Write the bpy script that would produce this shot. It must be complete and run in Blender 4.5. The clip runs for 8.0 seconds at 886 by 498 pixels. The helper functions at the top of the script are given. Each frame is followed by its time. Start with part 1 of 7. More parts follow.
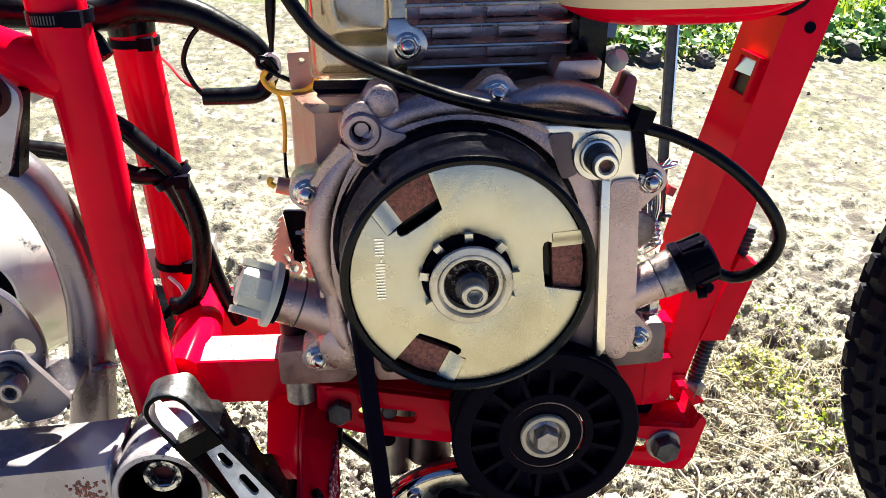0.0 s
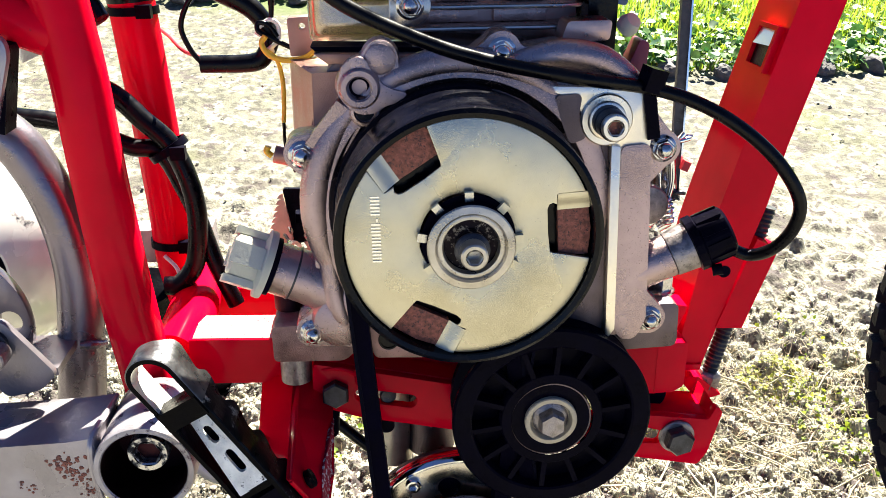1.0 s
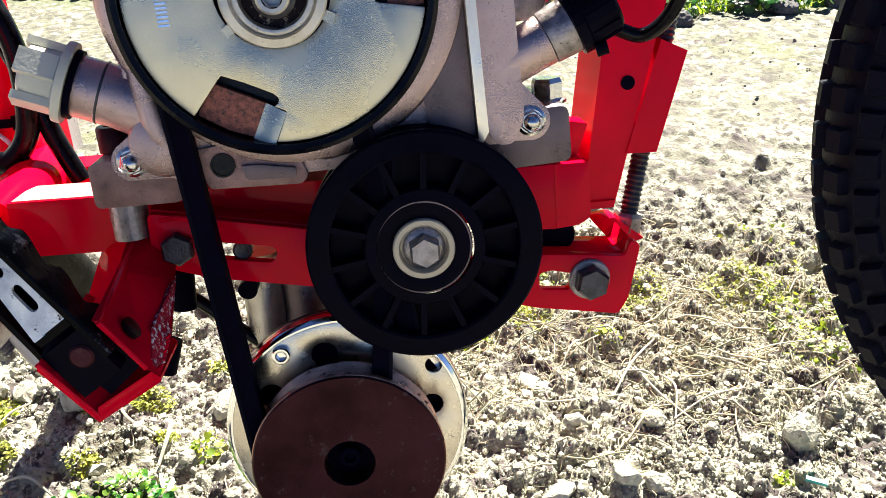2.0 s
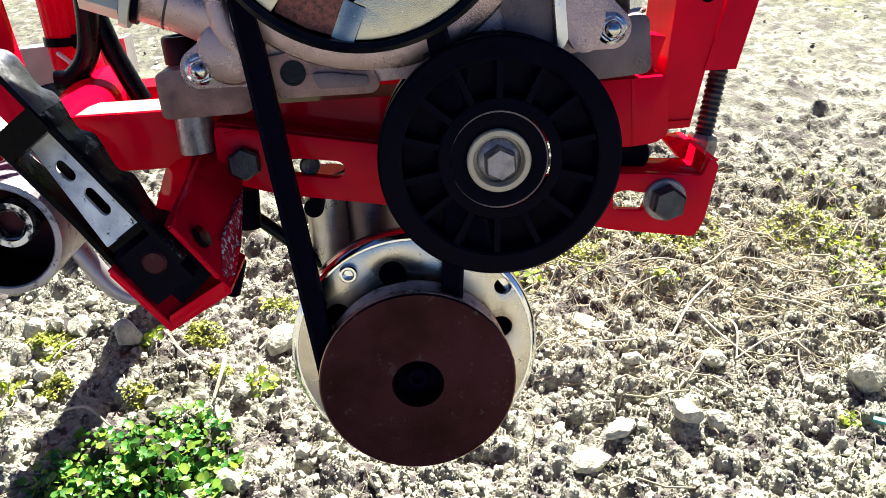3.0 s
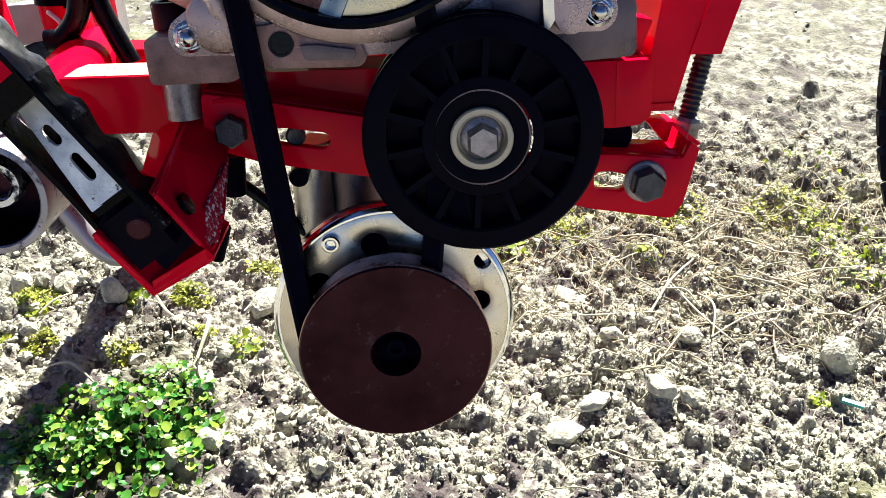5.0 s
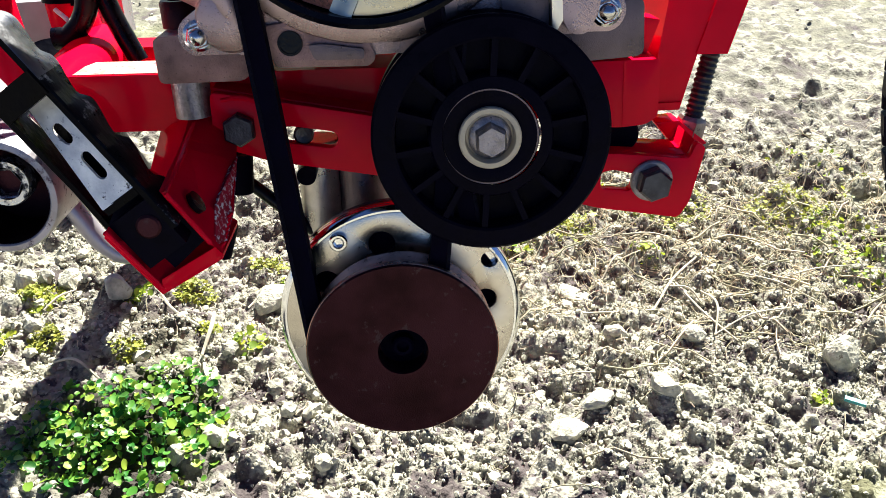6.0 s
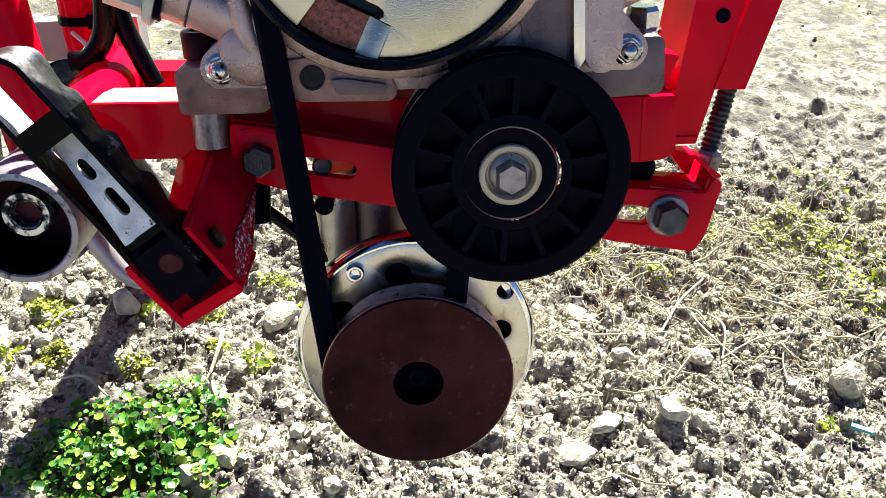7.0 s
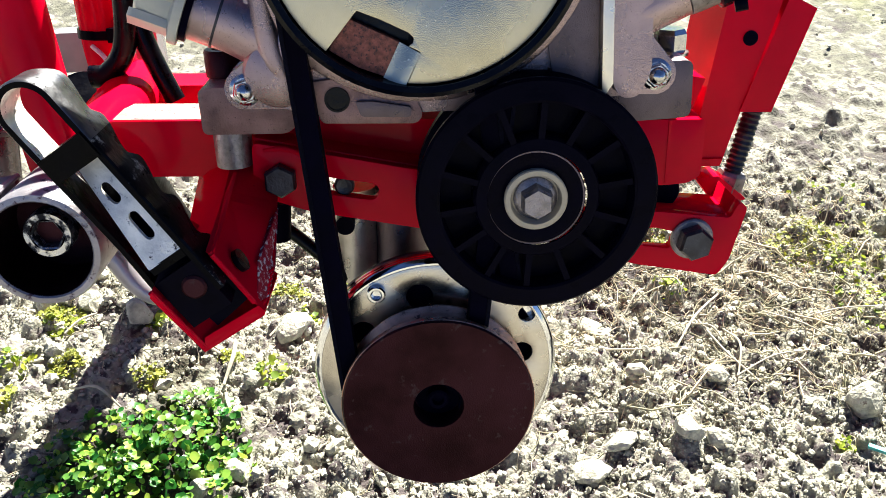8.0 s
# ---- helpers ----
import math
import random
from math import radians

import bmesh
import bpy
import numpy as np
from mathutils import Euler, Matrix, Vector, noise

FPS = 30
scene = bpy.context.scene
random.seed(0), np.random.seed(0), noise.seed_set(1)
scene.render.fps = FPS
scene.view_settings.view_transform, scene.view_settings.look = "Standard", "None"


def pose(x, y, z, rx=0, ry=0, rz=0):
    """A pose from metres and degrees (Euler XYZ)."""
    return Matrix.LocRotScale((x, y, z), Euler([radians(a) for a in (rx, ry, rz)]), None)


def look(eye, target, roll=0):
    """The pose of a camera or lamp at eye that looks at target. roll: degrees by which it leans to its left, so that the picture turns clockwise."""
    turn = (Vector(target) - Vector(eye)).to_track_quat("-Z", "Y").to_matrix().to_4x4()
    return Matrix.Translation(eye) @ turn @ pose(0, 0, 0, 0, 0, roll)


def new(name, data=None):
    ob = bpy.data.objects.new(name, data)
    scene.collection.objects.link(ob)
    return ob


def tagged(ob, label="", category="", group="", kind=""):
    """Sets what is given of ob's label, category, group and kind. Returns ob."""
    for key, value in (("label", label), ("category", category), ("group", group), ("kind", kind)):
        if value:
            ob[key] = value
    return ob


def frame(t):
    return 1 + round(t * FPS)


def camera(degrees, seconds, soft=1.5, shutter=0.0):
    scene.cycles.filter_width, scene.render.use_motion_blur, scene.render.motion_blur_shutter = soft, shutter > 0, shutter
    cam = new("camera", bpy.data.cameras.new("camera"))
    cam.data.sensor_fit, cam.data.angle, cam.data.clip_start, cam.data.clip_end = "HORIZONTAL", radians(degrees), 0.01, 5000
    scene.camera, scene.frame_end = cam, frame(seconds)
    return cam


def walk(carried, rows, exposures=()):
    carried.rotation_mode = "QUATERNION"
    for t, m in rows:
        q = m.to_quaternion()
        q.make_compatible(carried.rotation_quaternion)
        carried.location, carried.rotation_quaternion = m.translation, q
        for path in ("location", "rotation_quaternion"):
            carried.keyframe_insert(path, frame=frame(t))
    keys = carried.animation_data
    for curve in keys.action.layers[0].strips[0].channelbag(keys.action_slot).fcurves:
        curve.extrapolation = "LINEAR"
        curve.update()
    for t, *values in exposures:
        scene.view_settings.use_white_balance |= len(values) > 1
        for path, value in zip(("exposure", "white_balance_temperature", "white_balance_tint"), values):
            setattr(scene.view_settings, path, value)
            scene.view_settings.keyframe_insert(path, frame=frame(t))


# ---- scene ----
cam = camera(52.81, 8.0, soft=0.75)
PATH = [
    (0, (-0.0636, -0.3415, 0.5895), (0.0407, 0.4607, 0.0016), 3.44),
    (0.5, (-0.0676, -0.3442, 0.5861), (0.0347, 0.4629, 0.0046), 3.44),
    (0.6, (-0.0699, -0.3425, 0.5868), (0.0323, 0.4628, 0.0029), 3.41),
    (1, (-0.0539, -0.3428, 0.5543), (0.0305, 0.4812, -0.0060), 3.26),
    (1.2, (-0.0266, -0.3546, 0.5252), (0.0588, 0.5028, 0.0178), 1.45),
    (1.3, (-0.0109, -0.3571, 0.5095), (0.0849, 0.5098, 0.0203), 1.16),
    (1.5, (0.0068, -0.3495, 0.4850), (0.1134, 0.5204, 0.0035), 0.91),
    (1.7, (0.0146, -0.3485, 0.4434), (0.1176, 0.5133, -0.0532), -0.15),
    (1.8, (0.0148, -0.3484, 0.4374), (0.1123, 0.5076, -0.0703), -0.51),
    (2, (0.0153, -0.3462, 0.4333), (0.0935, 0.5022, -0.0902), -1.56),
    (2.2, (0.0172, -0.3527, 0.4255), (0.0863, 0.4962, -0.0985), -2.19),
    (3.3, (-0.0086, -0.3460, 0.4086), (0.0276, 0.4775, -0.1576), -2.07),
    (3.5, (-0.0043, -0.3462, 0.4102), (0.0335, 0.4731, -0.1619), -1.63),
    (4, (-0.0040, -0.3477, 0.4093), (0.0394, 0.4659, -0.1705), -0.91),
    (4.5, (0.0008, -0.3494, 0.4151), (0.0486, 0.4607, -0.1693), -0.28),
    (6, (-0.0034, -0.3503, 0.4187), (0.0485, 0.4546, -0.1724), 0.18),
    (6.5, (-0.0088, -0.3463, 0.4258), (0.0459, 0.4573, -0.1668), 0.66),
    (7, (-0.0128, -0.3414, 0.4316), (0.0444, 0.4620, -0.1611), 1.20),
    (7.5, (-0.0219, -0.3318, 0.4375), (0.0364, 0.4714, -0.1555), 1.72),
    (8, (-0.0210, -0.3317, 0.4384), (0.0328, 0.4699, -0.1570), 1.68),
]
walk(cam, [(t, look(eye, target, roll)) for t, eye, target, roll in PATH], [(0, 2.46, 6200, 24), (1.0, 2.60, 6200, 24), (2.2, 2.44, 6150, 24), (3.3, 2.22, 5900, 24), (6, 2.16, 5900, 24), (8, 2.26, 5900, 24)])

# ---- world and sun ----
SUN_DIR = Vector((0.325, 0.93, 1.02)).normalized()
world = bpy.data.worlds.new("sky")
scene.world = world
world.use_nodes = True
_wn = world.node_tree.nodes
_sky = _wn.new("ShaderNodeTexSky")
_sky.sky_type = "NISHITA"
_sky.sun_disc = False
_sky.sun_elevation = math.asin(SUN_DIR.z)
_sky.sun_rotation = math.atan2(SUN_DIR.x, SUN_DIR.y)
_sky.air_density, _sky.dust_density, _sky.ozone_density = 0.75, 0.0, 8.0
world.node_tree.links.new(_sky.outputs[0], _wn["Background"].inputs[0])
_wn["Background"].inputs[1].default_value = 0.024
_sun = bpy.data.lights.new("sun", "SUN")
_sun.energy, _sun.angle, _sun.color = 5.0, radians(0.5), (1.0, 1.0, 0.74)
sun = new("sun", _sun)
sun.matrix_world = look(SUN_DIR * 20, (0, 0, 0))

# ---- the bike leans away from the camera on its stand ----
BIKE = Matrix(((0.99895, 0.00504, -0.04546, 0), (0.00504, 0.97569, 0.21911, 0),
               (0.04546, -0.21911, 0.97464, 0.27808), (0, 0, 0, 1)))


# ---- materials ----
def mat(name, color, rough=0.5, metal=0.0, var=0.12, scale=60.0, bump=0.15, bscale=400.0, coat=0.0,
        spots=None, spot_scale=40.0, spot_cut=0.62, trans=0.0, spec=0.5, rvar=0.12, dist=0.0004, stretch=None):
    m = bpy.data.materials.new(name)
    m.use_nodes = True
    nt = m.node_tree
    n, l = nt.nodes, nt.links
    b = n["Principled BSDF"]
    tc = n.new("ShaderNodeTexCoord")
    src = tc.outputs["Object"]
    if stretch:
        mp = n.new("ShaderNodeMapping")
        mp.inputs["Scale"].default_value = stretch
        l.new(src, mp.inputs[0])
        src = mp.outputs[0]
    no = n.new("ShaderNodeTexNoise")
    no.inputs["Scale"].default_value = scale
    no.inputs["Detail"].default_value = 6
    l.new(src, no.inputs["Vector"])
    cr = n.new("ShaderNodeMix")
    cr.data_type = "RGBA"
    cr.inputs["A"].default_value = (*[c * (1 - var) for c in color], 1)
    cr.inputs["B"].default_value = (*[min(1, c * (1 + var)) for c in color], 1)
    wide = n.new("ShaderNodeMapRange")
    wide.inputs["From Min"].default_value, wide.inputs["From Max"].default_value = 0.32, 0.68
    l.new(no.outputs["Fac"], wide.inputs["Value"])
    l.new(wide.outputs[0], cr.inputs["Factor"])
    out = cr.outputs["Result"]
    fine = n.new("ShaderNodeTexNoise")
    fine.inputs["Scale"].default_value = bscale
    fine.inputs["Detail"].default_value = 4
    l.new(src, fine.inputs["Vector"])
    mr = n.new("ShaderNodeMapRange")
    mr.inputs["To Min"].default_value, mr.inputs["To Max"].default_value = max(0.03, rough - rvar), min(1, rough + rvar)
    l.new(wide.outputs[0], mr.inputs["Value"])
    rough_out, metal_out = mr.outputs[0], None
    if spots:
        sp = n.new("ShaderNodeTexNoise")
        sp.inputs["Scale"].default_value, sp.inputs["Detail"].default_value = spot_scale, 8
        sp.inputs["Roughness"].default_value = 0.7
        l.new(tc.outputs["Object"], sp.inputs["Vector"])
        rp = n.new("ShaderNodeMapRange")
        rp.inputs["From Min"].default_value, rp.inputs["From Max"].default_value = spot_cut, spot_cut + 0.06
        l.new(sp.outputs["Fac"], rp.inputs["Value"])
        mx = n.new("ShaderNodeMix")
        mx.data_type = "RGBA"
        l.new(rp.outputs[0], mx.inputs["Factor"])
        l.new(out, mx.inputs["A"])
        mx.inputs["B"].default_value = (*spots, 1)
        out = mx.outputs["Result"]
        ms = n.new("ShaderNodeMapRange")
        ms.inputs["To Min"].default_value, ms.inputs["To Max"].default_value = metal, 0.0
        l.new(rp.outputs[0], ms.inputs["Value"])
        l.new(ms.outputs[0], b.inputs["Metallic"])
        ma = n.new("ShaderNodeMath")
        ma.operation = "MAXIMUM"
        mm = n.new("ShaderNodeMath")
        mm.operation = "MULTIPLY"
        mm.inputs[1].default_value = 0.8
        l.new(rp.outputs[0], mm.inputs[0])
        l.new(mm.outputs[0], ma.inputs[0])
        l.new(rough_out, ma.inputs[1])
        rough_out = ma.outputs[0]
    else:
        b.inputs["Metallic"].default_value = metal
    l.new(out, b.inputs["Base Color"])
    l.new(rough_out, b.inputs["Roughness"])
    b.inputs["Specular IOR Level"].default_value = spec
    b.inputs["Coat Weight"].default_value = coat
    b.inputs["Coat Roughness"].default_value = 0.08
    if bump:
        bp = n.new("ShaderNodeBump")
        bp.inputs["Strength"].default_value, bp.inputs["Distance"].default_value = bump, dist
        l.new(fine.outputs["Fac"], bp.inputs["Height"])
        l.new(bp.outputs[0], b.inputs["Normal"])
    if trans:
        tr = n.new("ShaderNodeBsdfTranslucent")
        l.new(out, tr.inputs["Color"])
        ad = n.new("ShaderNodeMixShader")
        ad.inputs[0].default_value = trans
        l.new(b.outputs[0], ad.inputs[1])
        l.new(tr.outputs[0], ad.inputs[2])
        l.new(ad.outputs[0], n["Material Output"].inputs["Surface"])
    return m


RED = mat("red_paint", (0.72, 0.0020, 0.018), 0.22, 0, 0.12, 25, 0.3, 90, coat=0.14, spec=0.0, spots=(0.25, 0.02, 0.02), spot_scale=160, spot_cut=0.70)
CAST = mat("cast_aluminium", (0.45, 0.335, 0.325), 0.27, 0.97, 0.26, 38, 0.55, 3200, spots=(0.11, 0.07, 0.065), spot_scale=1300, spot_cut=0.60, dist=0.0004)
MACHINED = mat("machined_aluminium", (0.86, 0.79, 0.66), 0.34, 0.95, 0.10, 60, 0.2, 900)
PLATE = mat("zinc_plate", (0.55, 0.51, 0.385), 0.33, 0.95, 0.30, 26, 0.25, 2600, spots=(0.36, 0.33, 0.27), spot_scale=900, spot_cut=0.63, rvar=0.2)
STEEL = mat("bright_steel", (0.52, 0.51, 0.48), 0.22, 1.0, 0.1, 120, 0.1, 500)
SHEET = mat("satin_sheet_metal", (0.52, 0.44, 0.37), 0.17, 1.0, 0.12, 40, 0.15, 300, rvar=0.08)
FINMETAL = mat("brown_tinted_fins", (0.50, 0.32, 0.26), 0.28, 1.0, 0.35, 55, 0.35, 700)
CHROME = mat("chrome", (0.78, 0.78, 0.78), 0.1, 1.0, 0.05, 80, 0.05, 500)
# dark spots stand for black reflections in the hub
HUBWHITE = mat("pale_hub_paint", (0.84, 0.83, 0.78), 0.22, 0.1, 0.1, 30, 0.2, 60, spots=(0.03, 0.03, 0.045), spot_scale=36, spot_cut=0.63)
BOLT = mat("zinc_flange_bolt", (0.55, 0.54, 0.53), 0.2, 1.0, 0.15, 150, 0.3, 700)
DARKSTEEL = mat("dark_steel_bolt", (0.06, 0.06, 0.068), 0.4, 0.8, 0.4, 200, 0.7, 900, spots=(0.16, 0.15, 0.15), spot_scale=500, spot_cut=0.63)
ZINC = mat("dull_zinc", (0.29, 0.26, 0.26), 0.4, 0.85, 0.35, 250, 0.7, 900, spots=(0.06, 0.05, 0.06), spot_scale=600, spot_cut=0.60)
FLANGE = mat("heat_tinted_steel", (0.60, 0.55, 0.47), 0.26, 1.0, 0.25, 60, 0.08, 1500, spots=(0.14, 0.05, 0.05), spot_scale=220, spot_cut=0.68)
# brown cast metal, darkened for the shade on the low castings
FOOTCAST = mat("dark_brown_casting", (0.30, 0.185, 0.165), 0.42, 0.8, 0.45, 70, 1.0, 1500, spots=(0.05, 0.03, 0.03), spot_scale=900, spot_cut=0.60, spec=0.2)
TINTED = mat("pink_heat_tinted_ring", (0.70, 0.36, 0.38), 0.16, 1.0, 0.45, 30, 0.1, 900)
HUBSTEEL = mat("worn_hub_steel", (0.50, 0.46, 0.39), 0.34, 0.8, 0.3, 90, 0.3, 1200, spots=(0.14, 0.10, 0.08), spot_scale=500, spot_cut=0.62)
GREASE = mat("greasy_rust", (0.012, 0.006, 0.009), 0.5, 0.2, 0.4, 200, 0.8, 1200, spots=(0.30, 0.25, 0.19), spot_scale=420, spot_cut=0.545, spec=0.15)
# darker cast metal, carries the shade low on the engine in its colour
DARKCAST = mat("dark_grey_casting", (0.135, 0.105, 0.112), 0.36, 0.9, 0.3, 60, 0.5, 2600, spots=(0.07, 0.05, 0.05), spot_scale=900, spot_cut=0.6)
RUSTY = mat("rusty_steel", (0.040, 0.013, 0.016), 0.48, 0.95, 0.55, 38, 0.5, 1400, spots=(0.04, 0.013, 0.013), spot_scale=120, spot_cut=0.60)
WORNRUST = mat("worn_rusty_rim", (0.52, 0.29, 0.20), 0.34, 0.9, 0.5, 60, 0.6, 900, spots=(0.10, 0.045, 0.035), spot_scale=260, spot_cut=0.56)
SHOE = mat("friction_shoe_brown", (0.25, 0.085, 0.06), 0.6, 0.3, 0.5, 500, 1.0, 1500, spots=(0.06, 0.03, 0.03), spot_scale=800, spot_cut=0.55)
BLACKRIM = mat("black_enamel", (0.001, 0.001, 0.003), 0.24, 0.0, 0.3, 90, 0.3, 400, spec=0.16)
RUBBER = mat("black_rubber", (0.0024, 0.0018, 0.0080), 0.6, 0.0, 0.3, 90, 0.4, 900, spec=0.02)
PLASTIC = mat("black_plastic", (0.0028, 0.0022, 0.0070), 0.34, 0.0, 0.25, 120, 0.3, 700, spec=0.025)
CABLE = mat("black_cable_sheath", (0.001, 0.001, 0.003), 0.30, 0.0, 0.2, 120, 0.3, 260, spec=0.16)
FABRIC = mat("woven_belt_fabric", (0.004, 0.0038, 0.010), 0.75, 0.0, 0.5, 700, 0.9, 1500, spec=0.06)
CREAM = mat("bearing_seal_cream", (0.50, 0.43, 0.31), 0.45, 0.2, 0.1, 200, 0.2, 900)
GREYCAP = mat("grey_plastic", (0.56, 0.555, 0.47), 0.5, 0, 0.08, 90, 0.3, 700)
SILVER = mat("silver_paint", (0.34, 0.315, 0.345), 0.34, 0.55, 0.24, 34, 0.25, 500, spots=(0.06, 0.03, 0.03), spot_scale=260, spot_cut=0.665)
KNOB = mat("dusty_tyre_knobs", (0.006, 0.0055, 0.013), 0.6, 0, 0.4, 90, 0.9, 900, spec=0.06, spots=(0.055, 0.05, 0.05), spot_scale=800, spot_cut=0.66)
YLEAF = mat("yellow_green_leaf", (0.27, 0.36, 0.03), 0.5, 0, 0.4, 60, 0.2, 300, trans=0.4)
LINKGREY = mat("lavender_grey_paint", (0.20, 0.178, 0.195), 0.34, 0.6, 0.18, 40, 0.3, 500, spots=(0.07, 0.04, 0.04), spot_scale=240, spot_cut=0.66)
PINKISH = mat("copper_tinted_casting", (0.36, 0.205, 0.165), 0.38, 0.8, 0.2, 60, 0.7, 1800, spots=(0.12, 0.06, 0.06), spot_scale=800, spot_cut=0.64)
YELLOW = mat("yellow_wire", (0.75, 0.5, 0.03), 0.45, 0, 0.05)
REDWIRE = mat("red_wire", (0.6, 0.02, 0.03), 0.45, 0, 0.05)
WHITE = mat("white_wire", (0.75, 0.74, 0.7), 0.45, 0, 0.05)
CREAMPAINT = mat("cream_paint", (0.72, 0.55, 0.33), 0.3, 0, 0.06, 20, 0.1, 200, coat=0.4)
TYRE = mat("dusty_tyre_rubber", (0.004, 0.0038, 0.011), 0.55, 0, 0.4, 70, 0.8, 700, spec=0.1, spots=(0.028, 0.026, 0.03), spot_scale=300, spot_cut=0.62)
ROCK = mat("pale_limestone", (0.34, 0.327, 0.258), 0.85, 0, 0.35, 140, 0.9, 420, dist=0.0015, spots=(0.16, 0.13, 0.10), spot_scale=160, spot_cut=0.60)
DARKROCK = mat("damp_grey_stone", (0.085, 0.08, 0.085), 0.8, 0, 0.4, 90, 0.9, 300, dist=0.0015, spots=(0.22, 0.20, 0.17), spot_scale=90, spot_cut=0.60)
LEAF = mat("clover_leaf", (0.11, 0.265, 0.03), 0.38, 0, 0.5, 60, 0.3, 300, trans=0.42)
EDGELEAF = mat("dark_broad_leaf", (0.055, 0.150, 0.035), 0.45, 0, 0.5, 60, 0.3, 300, trans=0.30)
MOSS = mat("yellow_moss", (0.27, 0.29, 0.035), 0.7, 0, 0.4, 60, 0.3, 300, trans=0.3)
TUBEGREY = mat("worn_grey_tube_paint", (0.20, 0.175, 0.20), 0.28, 0.8, 0.2, 30, 0.3, 500, spots=(0.10, 0.06, 0.06), spot_scale=120, spot_cut=0.68)
WORNCHROME = mat("worn_chrome", (0.60, 0.59, 0.57), 0.34, 0.95, 0.15, 80, 0.5, 500, spots=(0.002, 0.002, 0.006), spot_scale=75, spot_cut=0.485)
GRASS = mat("grass_blade", (0.36, 0.50, 0.035), 0.5, 0, 0.5, 12, 0.0, 300, trans=0.45)
STRAW = mat("dry_straw", (0.42, 0.37, 0.25), 0.8, 0, 0.35, 40, 0.3, 300)
STALK = mat("bleached_stalk", (0.44, 0.40, 0.30), 0.7, 0, 0.3, 60, 0.4, 500)
TEAL = mat("teal_plastic", (0.03, 0.32, 0.3), 0.4, 0, 0.1)
REDGRIP = mat("dark_maroon_plastic", (0.2, 0.02, 0.05), 0.4, 0, 0.2)
BLUE = mat("blue_plastic", (0.05, 0.16, 0.4), 0.4, 0, 0.2)


def varied(m, amount=0.35, hue=0.0):
    """Random lightness for each separate pebble or blade of a joined mesh."""
    nt = m.node_tree
    g = nt.nodes.new("ShaderNodeNewGeometry")
    h = nt.nodes.new("ShaderNodeHueSaturation")
    r = nt.nodes.new("ShaderNodeMapRange")
    r.inputs["To Min"].default_value, r.inputs["To Max"].default_value = 1 - amount, 1 + amount
    b = nt.nodes["Principled BSDF"]
    old = b.inputs["Base Color"].links[0].from_socket
    nt.links.new(g.outputs["Random Per Island"], r.inputs["Value"])
    nt.links.new(r.outputs[0], h.inputs["Value"])
    if hue:
        r2 = nt.nodes.new("ShaderNodeMapRange")
        r2.inputs["To Min"].default_value, r2.inputs["To Max"].default_value = 0.5 + hue, 0.5 - hue
        nt.links.new(g.outputs["Random Per Island"], r2.inputs["Value"])
        nt.links.new(r2.outputs[0], h.inputs["Hue"])
        for q in nt.nodes:
            if q.type == "BSDF_TRANSLUCENT":
                nt.links.new(h.outputs[0], q.inputs["Color"])
    nt.links.new(old, h.inputs["Color"])
    nt.links.new(h.outputs[0], b.inputs["Base Color"])
    return m


varied(LEAF, 0.6, 0.06), varied(EDGELEAF, 0.6, 0.05), varied(MOSS, 0.35, 0.02), varied(YLEAF, 0.4, 0.03), varied(GRASS, 0.4), varied(STRAW, 0.5, 0.035), varied(ROCK, 0.3)


